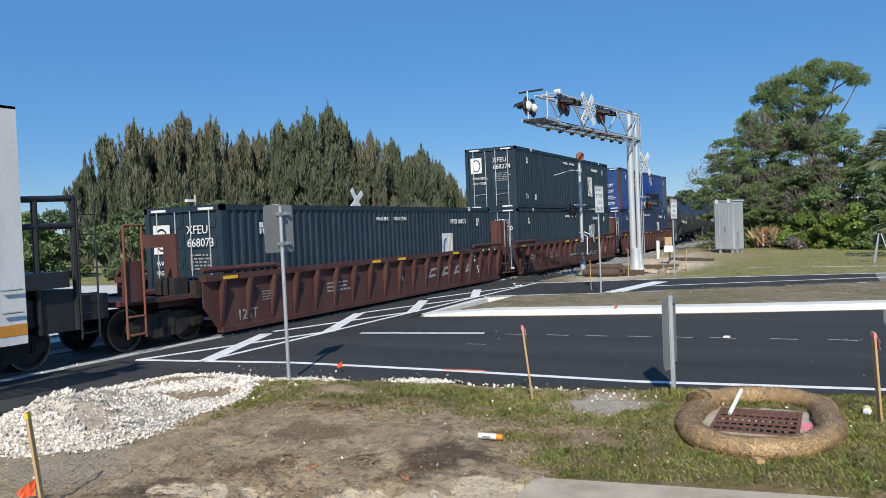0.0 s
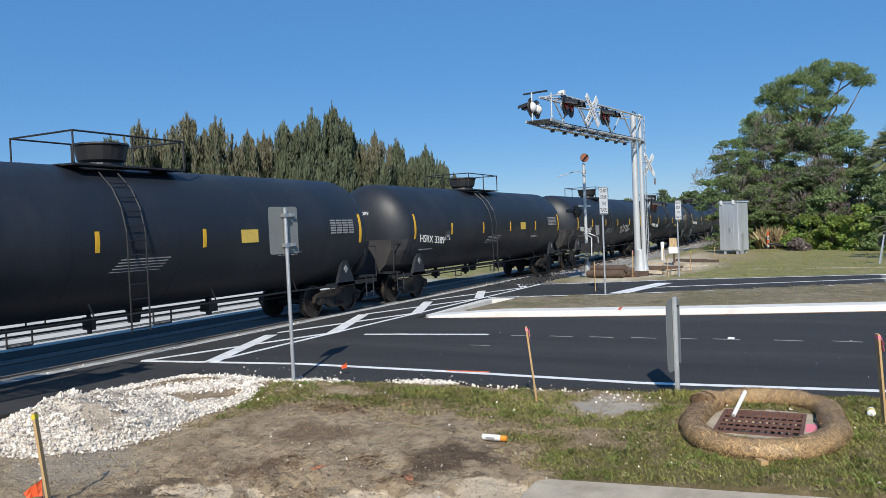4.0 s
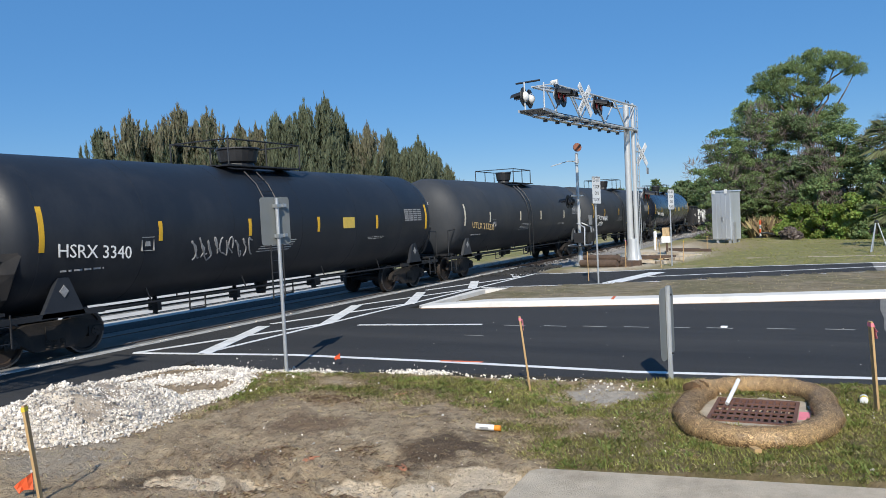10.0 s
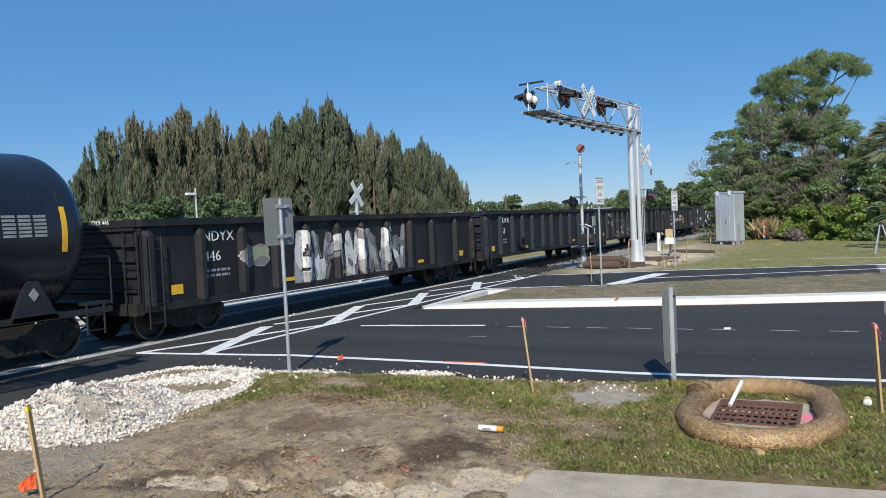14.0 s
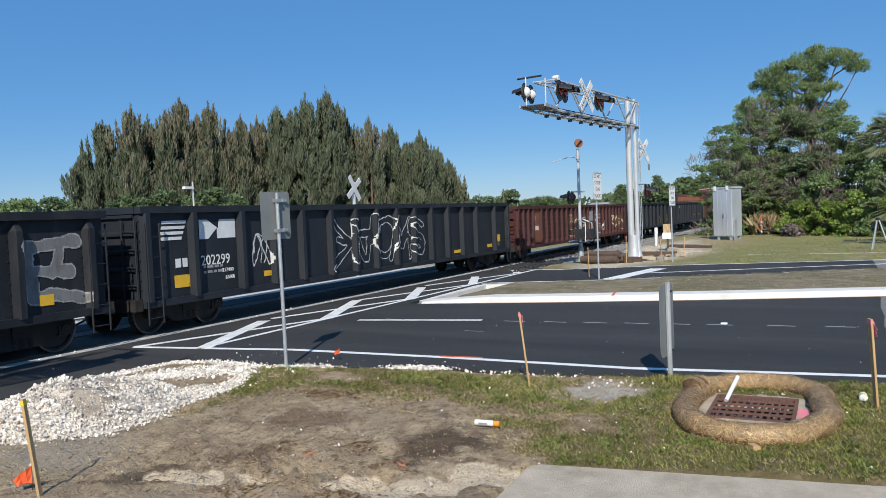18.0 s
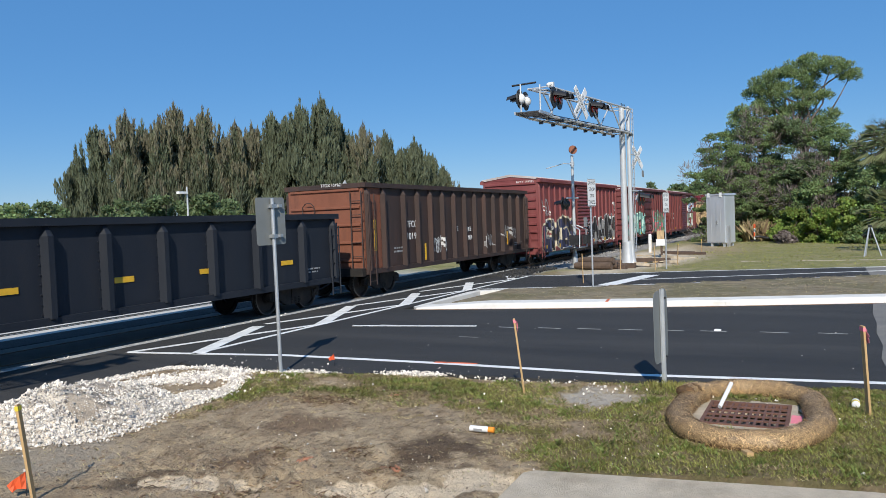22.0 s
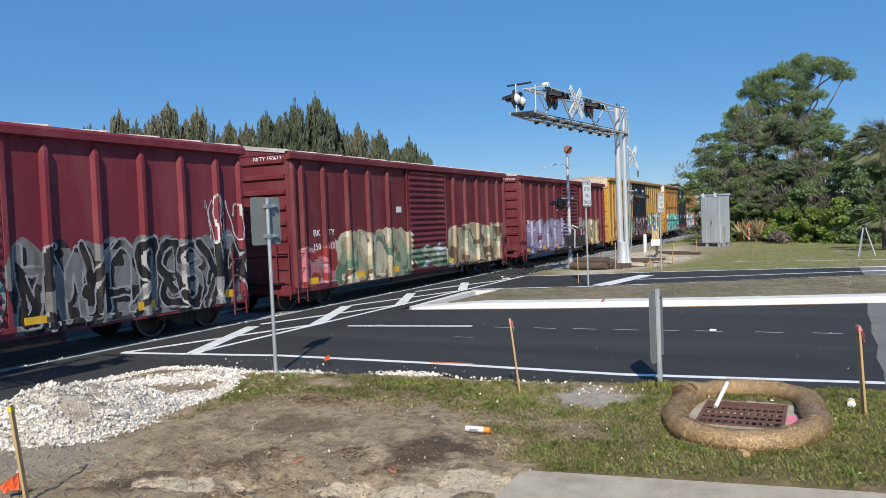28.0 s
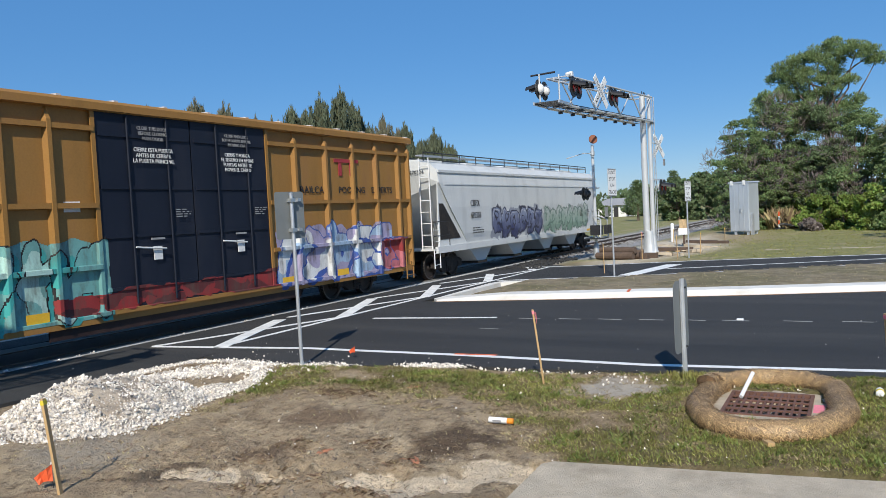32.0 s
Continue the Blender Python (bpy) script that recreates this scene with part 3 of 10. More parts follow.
    # lawn and fields beyond the roads
    lawn = mix_colour(nt, ramp(nt, mid, 0.3, 0.7), (0.19, 0.20, 0.07), (0.34, 0.31, 0.145))
    lawn = mix_colour(nt, math_node(nt, "MULTIPLY", ramp(nt, big, 0.5, 0.66), 0.75), lawn, (0.38, 0.315, 0.19))
    bare_d = math_node(nt, "ADD", math_node(nt, "ABSOLUTE", math_node(nt, "MULTIPLY", math_node(nt, "SUBTRACT", x, 48.0), 0.2)), math_node(nt, "ABSOLUTE", math_node(nt, "SUBTRACT", y, 7.5)))
    worn = math_node(nt, "SUBTRACT", 1.0, ramp(nt, math_node(nt, "ADD", bare_d, math_node(nt, "MULTIPLY", mid, 3.0)), 3.6, 6.4))
    lawn = mix_colour(nt, math_node(nt, "MULTIPLY", worn, 0.9), lawn, mix_colour(nt, ramp(nt, coarse, 0.35, 0.65), (0.30, 0.225, 0.135), (0.46, 0.37, 0.245)))
    c = mix_colour(nt, ramp(nt, x, 30.5, 32.5), c, lawn)
    verge = mix_colour(nt, ramp(nt, mid, 0.35, 0.65), (0.22, 0.18, 0.115), (0.36, 0.30, 0.205))
    verge = mix_colour(nt, math_node(nt, "MULTIPLY", ramp(nt, big, 0.45, 0.6), 0.5), verge, (0.14, 0.14, 0.06))
    med = math_node(nt, "MULTIPLY", ramp(nt, x, 17.0, 17.6), math_node(nt, "SUBTRACT", 1.0, ramp(nt, x, 30.4, 31.6)))
    c = mix_colour(nt, med, c, verge)
    # pale worked ground along the track
    ty = math_node(nt, "ABSOLUTE", math_node(nt, "SUBTRACT", y, TC))
    stones = mix_colour(nt, ramp(nt, fine, 0.35, 0.65), (0.22, 0.21, 0.20), (0.46, 0.44, 0.42))
    c = mix_colour(nt, math_node(nt, "SUBTRACT", 1.0, ramp(nt, math_node(nt, "ADD", ty, math_node(nt, "MULTIPLY", mid, 1.4)), 3.4, 4.4)), c, stones)
    sand_d = math_node(nt, "ADD", math_node(nt, "ABSOLUTE", math_node(nt, "MULTIPLY", math_node(nt, "SUBTRACT", x, 40.0), 0.22)),
                       math_node(nt, "ABSOLUTE", math_node(nt, "SUBTRACT", y, 8.6)))
    c = mix_colour(nt, math_node(nt, "SUBTRACT", 1.0, ramp(nt, math_node(nt, "ADD", sand_d, math_node(nt, "MULTIPLY", mid, 2.0)), 3.0, 4.8)), c, (0.64, 0.55, 0.42))
    beyond = math_node(nt, "MULTIPLY", ramp(nt, y, 16.6, 17.1), math_node(nt, "SUBTRACT", 1.0, ramp(nt, y, 22.5, 24.0)))
    beyond = math_node(nt, "MULTIPLY", beyond, math_node(nt, "SUBTRACT", 1.0, ramp(nt, x, 30.0, 36.0)))
    c = mix_colour(nt, beyond, c, mix_colour(nt, ramp(nt, mid, 0.35, 0.65), (0.60, 0.58, 0.53), (0.74, 0.72, 0.68)))
    nt.links.new(c, bs.inputs["Base Color"])
    bs.inputs["Roughness"].default_value = 0.95
    bs.inputs["Specular IOR Level"].default_value = 0.2
    b = nt.nodes.new("ShaderNodeBump")
    b.inputs["Strength"].default_value, b.inputs["Distance"].default_value = 1.0, 0.05
    nt.links.new(math_node(nt, "ADD", fine, coarse), b.inputs["Height"])
    nt.links.new(b.outputs[0], bs.inputs["Normal"])
    return m


ground()


def strip(name, left, right, y0, y1, z, material, label, thick=0.08, step=1.0, kind="structure", category="road"):
    """A paved strip between two polylines of x over y."""
    ys = list(np.arange(y0, y1, step)) + [y1]
    bm = bmesh.new()
    rows = []
    for y in ys:
        a, b = along(left, y), along(right, y)
        rows.append([bm.verts.new((a, y, z)), bm.verts.new((b, y, z)), bm.verts.new((b, y, z - thick)), bm.verts.new((a, y, z - thick))])
    for p, q in zip(rows, rows[1:]):
        for k in range(4):
            bm.faces.new((p[k], p[(k + 1) % 4], q[(k + 1) % 4], q[k]))
    bm.faces.new(rows[0])
    bm.faces.new(rows[-1][::-1])
    bmesh.ops.recalc_face_normals(bm, faces=bm.faces)
    return tagged(new(name, to_mesh(name, bm, material)), label, category, kind=kind)


def offset(poly, d):
    return [(x + d, y) for x, y in poly]


# near carriageway, far carriageway, the apron along the track, and the road beyond it
ROAD_Z = 0.0
strip("road", NEAR_EDGE, CURB, -0.95, 10.5, ROAD_Z, M["asphalt"], "fresh black asphalt carriageway with white edge lines")
strip("road_old", offset(NEAR_EDGE, -0.1), CURB, -60, -0.951, ROAD_Z - 0.006, M["old_asphalt"], "worn pale grey asphalt of the older road")
tagged(new("road_joint", to_mesh("road_joint", prism([(11.3, -1.6), (11.3, -0.68), (12.4, -0.73), (13.5, -0.70), (14.7, -0.79), (16.2, -0.77), (17.5, -0.84), (19.0, -0.84), (21.0, -0.94), (21.3, -1.6)], -0.02, 0.007, "z"), M["old_asphalt"])), "broken pale edge where the new asphalt meets the old", "road", kind="structure")
strip("road_far", FAR_NEAR, FAR_FAR, -1.25, 10.5, ROAD_Z, M["asphalt"], "black asphalt far carriageway with white lines")
strip("road_far_old", FAR_NEAR, FAR_FAR, -60, -1.26, ROAD_Z - 0.006, M["old_asphalt"], "worn pale grey asphalt of the older far road")
bm = bmesh.new()
APRON = [(-14, 10.9), (5.0, 10.6), (8.4, 10.75), (10.0, 10.45), (10.75, 10.5), (30.2, 10.5), (30.6, 11.2), (33.6, 11.9), (34.5, 13.12), (-14, 13.12)]
tagged(new("road_apron", to_mesh("road_apron", prism(APRON, -0.09, ROAD_Z, "z"), M["asphalt"])), "black asphalt apron along the rail crossing", "road", kind="structure")
tagged(new("road_beyond", to_mesh("road_beyond", prism([(10, 17.02), (31, 17.02), (26, 90), (8, 90)], -0.09, -0.004, "z"), M["pale_paving"])),
       "pale worn road on beyond the crossing", "road", kind="structure")


# ---- painted lines ----
def line(pts, w, name="road_line", z=0.004, material=None, label="white painted road line"):
    bm = bmesh.new()
    for (x0, y0), (x1, y1) in zip(pts, pts[1:]):
        d = Vector((x1 - x0, y1 - y0))
        n = Vector((-d.y, d.x)).normalized() * w / 2
        q = [(x0 + n.x, y0 + n.y), (x1 + n.x, y1 + n.y), (x1 - n.x, y1 - n.y), (x0 - n.x, y0 - n.y)]
        top = [bm.verts.new((a, b, z)) for a, b in q]
        low = [bm.verts.new((a, b, z - 0.012)) for a, b in q]
        bm.faces.new(top)
        for k in range(4):
            bm.faces.new((top[k], low[k], low[(k + 1) % 4], top[(k + 1) % 4]))
    bmesh.ops.recalc_face_normals(bm, faces=bm.faces)
    return tagged(new(name, to_mesh(name, bm, material or M["line"])), label, "road marking", "road markings", "structure")


line([p for p in NEAR_LINE[1:]][::-1], 0.14)
line(offset(FAR_NEAR[1:], 0.25), 0.13)
line(offset(FAR_FAR[1:], -0.25), 0.13)
line([(33.6, -8), (31.5, -1.5), (28.0, 6.0)], 0.12)
line([(25.6, 6.75), (30.0, 6.05)], 0.6, label="broad white painted stop line")
line([(11.0, 10.95), (29.9, 10.96)], 0.13)
for a, b in (((11.12, 10.92), (14.6, 12.35)), ((15.25, 10.98), (18.85, 12.46)), ((19.3, 10.95), (22.55, 12.32)), ((23.85, 11.05), (26.6, 12.2)), ((28.2, 11.1), (29.65, 11.85))):
    line([a, b], 0.31, z=0.007, label="broad white diagonal of the crossing's hatched zone")
for a, b in (((10.85, 12.5), (15.2, 11.0)), ((15.0, 12.45), (19.4, 11.0)), ((19.0, 12.45), (23.6, 11.0)), ((23.2, 12.5), (27.9, 11.1))):
    line([a, b], 0.15, z=0.0055, label="white diagonal of the crossing's hatched zone")
line([(15.15, 10.0), (15.65, 7.05)], 0.14)
for y in (9.4, 6.5, 5.6, 4.75, 3.9, 3.1, 2.3, 1.2, 0.2):
    line([(15.7 + (5 - y) * 0.06, y), (15.7 + (4.45 - y) * 0.06, y - 0.5)], 0.045, material=M["faint_line"], label="thin layout dash on the asphalt")
line([(9.3, 8.9), (11.45, 5.95)][1:] + [(11.5, 5.2)], 0.08, z=0.0075, material=M["orange_mark"], name="spray_mark", label="faint orange spray-painted survey mark")
line([(-14, 13.2), (8.2, 13.22), (34.5, 13.18)], 0.27, z=0.006, material=M["joint"], label="pale sealed joint along the crossing panels")
# wheel-worn scuffs
for k in range(1):
    x, y = random.uniform(12.2, 14.5), random.uniform(-0.2, 9)
    line([(x, y), (x + random.uniform(-0.1, 0.1), y - random.uniform(0.3, 0.8))], random.uniform(0.012, 0.025), z=0.0035, material=M["faint_line"], name="scuff", label="pale scuff on the asphalt")


# ---- kerb ----
def kerb():
    base = tagged(new("kerb"), "white concrete kerb and separator strip round the median", "kerb", kind="structure")
    ys = [10.05, 8.3, 6.3, 4.3, 2.3, 0.6, -1.0, -3.0, -5.5, -8.0, -14, -22, -34]
    for a, b in zip(ys, ys[1:]):
        bm = bmesh.new()
        rows = []
        for y in (a - 0.001, b + 0.001):
            x = along(CURB, y)
            prof = [(0.0, -0.08), (0.0, 0.0), (0.03, 0.10), (0.09, 0.145), (0.72, 0.15), (0.76, 0.13), (0.76, -0.08)]
            low = min(1.0, max(0.35, (10.3 - y) / 1.3))
            rows.append([bm.verts.new((x + px, y, pz * (low if pz > 0 else 1))) for px, pz in prof])
        for k in range(len(rows[0])):
            j = (k + 1) % len(rows[0])
            bm.faces.new((rows[0][k], rows[0][j], rows[1][j], rows[1][k]))
        bm.faces.new(rows[0])
        bm.faces.new(rows[1][::-1])
        bmesh.ops.recalc_face_normals(bm, faces=bm.faces)
        part("kerb_stone", bm, M["concrete"], base)
    # the nose of the median
    part("kerb_nose", prism([(18.34, 10.06), (18.5, 10.2), (22.6, 10.42), (23.15, 10.3), (23.4, 9.9), (23.6, 8.6), (23.3, 8.6), (23.1, 9.8), (22.8, 10.1), (19.1, 10.06)], -0.08, 0.06, "z"), M["concrete"], base)
    line(offset(CURB[1:], -0.06), 0.05, z=0.0045, material=mat("rust_stain", (0.30, 0.15, 0.06), 0.9, var=0.3, scale=4), name="stain", label="rust-coloured stain along the kerb's foot")
    line([(19.5, 5.1), (20.1, 5.2)], 0.07, z=0.1535, material=M["orange_mark"], name="spray_mark", label="orange spray mark on the white kerb")


kerb()
tagged(new("pavement", to_mesh("pavement", prism([(4.2, -6), (7.1, -6), (7.02, -0.3), (6.62, 2.45), (6.52, 2.53), (5.8, 2.5), (4.2, 2.46)], -0.1, 0.045, "z"), M["slab"])),
       "poured grey concrete path edge in the foreground", "path", kind="structure")
tagged(new("far_path", to_mesh("far_path", prism([(38.2, -30), (38.9, -30), (37.2, 3.5), (36.8, 3.5)], -0.05, 0.045, "z"), M["slab"])),
       "pale concrete footpath across the lawn", "path", kind="structure")


# ---- track ----
def track():
    base = tagged(new("railway_track"), "single railway track of steel rails on wooden ties and grey ballast", "railway track", kind="structure")
    prof = [(-0.07, -0.17), (0.07, -0.17), (0.07, -0.15), (0.012, -0.13), (0.012, -0.04), (0.036, -0.03), (0.036, 0.0), (-0.036, 0.0), (-0.036, -0.03), (-0.012, -0.04), (-0.012, -0.13), (-0.07, -0.15)]
    for y in (NEAR_RAIL, FAR_RAIL):
        part("rail", prism([(y + a, b) for a, b in prof], -120, 700, "x"), M["rail"], base)
    bed = prism([(TC - 3.2, -0.5), (TC - 1.9, -0.15), (TC + 1.9, -0.15), (TC + 3.2, -0.5)], 34.7, 700, "x")
    part("ballast_bed", bed, M["ballast"], base)
    part("ballast_bed", prism([(TC - 3.2, -0.5), (TC - 1.9, -0.15), (TC + 1.9, -0.15), (TC + 3.2, -0.5)], -120, -14.2, "x"), M["ballast"], base)
    tie = to_mesh("tie", boxes((-0.115, 0.115, -1.3, 1.3, -0.2, -0.125)), M["tie"])
    for k in range(150):
        mesh_part("tie", tie, None, base, "", Matrix.Translation((35.0 + k * 0.55, TC, 0)))
    # crossing panels between and beside the rails
    x = -14.0
    while x < 34:
        for y0, y1 in ((NEAR_RAIL - 0.58, NEAR_RAIL - 0.06), (NEAR_RAIL + 0.1, FAR_RAIL - 0.1), (FAR_RAIL + 0.06, FAR_RAIL + 0.62)):
            part("panel", boxes((x, x + 2.98, y0, y1, -0.15, -0.012)), M["panel"], base)
        x += 3.0


track()
tagged(new("crossing_edge", to_mesh("crossing_edge", prism([(-14, FAR_RAIL + 0.66), (34, FAR_RAIL + 0.66), (34, 17.0), (-14, 17.0)], -0.09, -0.008, "z"), M["asphalt"])),
       "black asphalt on the far side of the rails", "road", kind="structure")

for y in (17.9, 19.3, 21.2):
    line([(-14, y), (30, y)], 0.16, "ground_seam", 0.035, M["asphalt"], "dark asphalt seam across the pale worked ground")


# ---- the train ----
SPEED = 17.55          # metres a second, towards -x
WHEEL_R = 0.457
CARS = []              # (thing, place of its leading end at 0 s)
WHEELSETS = []         # (wheelset, place of its axle at 0 s)
TRAIN = "freight train"



def truck_meshes():
    bm = bmesh.new()
    for s in (-1, 1):
        prof = [(-1.12, 0.60), (-0.98, 0.66), (-0.55, 0.76), (0.55, 0.76), (0.98, 0.66), (1.12, 0.60), (1.12, 0.42), (0.74, 0.42), (0.62, 0.34), (0.40, 0.22),
                (-0.40, 0.22), (-0.62, 0.34), (-0.74, 0.42), (-1.12, 0.42)]
        y = s * 1.0
        p = [bm.verts.new((a, y - 0.07, b)) for a, b in prof]
        q = [bm.verts.new((a, y + 0.07, b)) for a, b in prof]
        n = len(prof)
        for k in range(n):
            bm.faces.new((p[k], p[(k + 1) % n], q[(k + 1) % n], q[k]))
        bm.faces.new(p[::-1])
        bm.faces.new(q)
    box(bm, -0.2, 0.2, -1.1, 1.1, 0.42, 0.68)
    bmesh.ops.recalc_face_normals(bm, faces=bm.faces)
    frame_me = to_mesh("bolster", bm, M["truck"])
    wheel = [(-0.07, 0.02), (-0.07, 0.13), (-0.02, 0.15), (-0.02, 0.36), (-0.065, 0.38), (-0.065, WHEEL_R), (0.045, WHEEL_R + 0.006), (0.05, WHEEL_R + 0.026), (0.075, WHEEL_R + 0.026),
             (0.075, 0.38), (0.03, 0.36), (0.03, 0.15), (0.08, 0.13), (0.08, 0.02)]
    bm = bmesh.new()
    rings = []
    for s in (-1, 1):
        prev = None
        for o, r in wheel:
            ring = [bm.verts.new((r * math.cos(a), s * 0.7175 + s * -o, r * math.sin(a))) for a in [2 * math.pi * k / 28 for k in range(28)]]
            if prev:
                for k in range(28):
                    bm.faces.new((prev[k], prev[(k + 1) % 28], ring[(k + 1) % 28], ring[k]))
            prev = ring
    rod(bm, (0, -0.8, 0), (0, 0.8, 0), 0.085, 12)
    for s in (-1, 1):
        for k in range(3):
            a = k * 2 * math.pi / 3
            rod(bm, (0.05 * math.cos(a), s * 1.11, 0.05 * math.sin(a)), (0.05 * math.cos(a), s * 1.135, 0.05 * math.sin(a)), 0.014, 6)
        rod(bm, (0, s * 0.8, 0), (0, s * 1.115, 0), 0.1, 14)
    bmesh.ops.recalc_face_normals(bm, faces=bm.faces)
    ws = to_mesh("wheelset", bm, M["wheel"])
    rim = []
    for s in (-1, 1):
        bm = bmesh.new()
        a = [[bm.verts.new((r * math.cos(k * math.pi / 16), s * (0.7175 + o), r * math.sin(k * math.pi / 16))) for k in range(32)] for r, o in ((WHEEL_R - 0.03, 0.066), (WHEEL_R - 0.03, 0.069), (WHEEL_R + 0.001, 0.069), (WHEEL_R + 0.001, 0.0))]
        for p, q in zip(a, a[1:]):
            for k in range(32):
                bm.faces.new((p[k], p[(k + 1) % 32], q[(k + 1) % 32], q[k]))
        bmesh.ops.recalc_face_normals(bm, faces=bm.faces)
        rim.append(to_mesh("tread", bm, M["bright_rim"]))
    bm = bmesh.new()
    for x in (-0.16, 0, 0.16):
        for k in range(4):
            rod(bm, (x, 0, 0.25 + k * 0.045), (x, 0, 0.275 + k * 0.045), 0.062, 10)
    spring = to_mesh("spring_set", bm, M["truck"])
    cap = to_mesh("bearing_adapter", boxes((-0.15, 0.15, -0.1, 0.1, 0.36, 0.56)), M["truck"])
    return frame_me, ws, spring, cap, rim


TRUCK = truck_meshes()


def truck(car, x, base=0.89):
    frame_me, ws, spring, cap, rim = TRUCK
    t = mesh_part("truck", frame_me, None, car, "dusty dark steel wheel truck", Matrix.Translation((x, 0, 0)))
    for s in (-1, 1):
        w = mesh_part("wheelset", ws, None, t, "", Matrix.Translation((s * base, 0, WHEEL_R)))
        WHEELSETS.append((w, car, x + s * base))
        for me in rim:
            mesh_part("tread", me, None, w, "worn bright tread")
        mesh_part("spring_set", spring, None, t, "", Matrix.Translation((0, s * 1.05, 0)))
        for e in (-1, 1):
            mesh_part("bearing_adapter", cap, None, t, "", Matrix.Translation((e * base, s * 1.0, 0)))


def coupler(car, x, s):
    """A knuckle coupler with its air hose; s is -1 at the leading end."""
    bm = boxes((min(x, x + s * 0.55), max(x, x + s * 0.55), -0.09, 0.09, 0.72, 0.92), (min(x + s * 0.5, x + s * 0.78), max(x + s * 0.5, x + s * 0.78), -0.17, 0.17, 0.70, 0.98))
    part("coupler", bm, M["truck"], car)
    part("air_hose", tube(bmesh.new(), [(x, -0.3, 0.75), (x + s * 0.25, -0.3, 0.5), (x + s * 0.55, -0.2, 0.38), (x + s * 0.78, -0.05, 0.5)], 0.025, 6), M["black_metal"], car)


def car_thing(name, label, place, category="railcar"):
    ob = thing(name, label, category, TRAIN)
    CARS.append((ob, place))
    return ob


def ladder(car, x, y, z0, z1, w, material, n=None, name="ladder", end=False):
    """Two stiles and rungs; across x (side ladder) or across y (end ladder)."""
    bm = bmesh.new()
    n = n or max(2, int((z1 - z0) / 0.38))
    at = (lambda a, z: (x, y + a, z)) if end else (lambda a, z: (x + a, y, z))
    for a in (0, w):
        rod(bm, at(a, z0), at(a, z1), 0.02, 6)
    for k in range(n):
        z = z0 + (k + 0.3) * (z1 - z0) / n
        rod(bm, at(0, z), at(w, z), 0.014, 6)
    return part(name, bm, material, car)


def bars_text(car, x, y, z, w, n, material, h=0.035, gap=0.075, end=False, slope=0.0):
    """Lines of small print that cannot be read: thin bars of ragged length."""
    bm = bmesh.new()
    for k in range(n):
        c, zz = 0.0, z - k * gap
        ln = w * random.uniform(0.65, 1.0)
        while c < ln:
            d = random.uniform(0.06, 0.2)
            a0, a1 = c, min(ln, c + d)
            if end:
                box(bm, x - 0.005, x, y - a1, y - a0, zz, zz + h)
            else:
                box(bm, x + a0, x + a1, y - 0.005, y, zz, zz + h)
            c += d + 0.05
    ob = part("small_print", bm, material, car)
    ob["kind"] = "stuff"
    return ob


def plate(car, x0, x1, z0, z1, y, material, name="reflector", label=""):
    return part(name, boxes((x0, x1, y - 0.006, y, z0, z1)), material, car, label)


# ---- tank cars ----
def tank_mesh(name, length, r, zc, material):
    prof = []
    for k in range(9):
        a = k / 8 * math.pi / 2
        prof.append((0.78 - 0.78 * math.cos(a), max(0.02, r * math.sin(a))))
    rows = prof + [(length * 0.25, r), (length * 0.5, r), (length * 0.75, r)] + [(length - o, q) for o, q in prof[::-1]]
    bm = lathe(rows, 56, "x")
    bmesh.ops.translate(bm, verts=bm.verts, vec=(0, 0, zc))
    return to_mesh(name, bm, material, True)


TANKS = {}


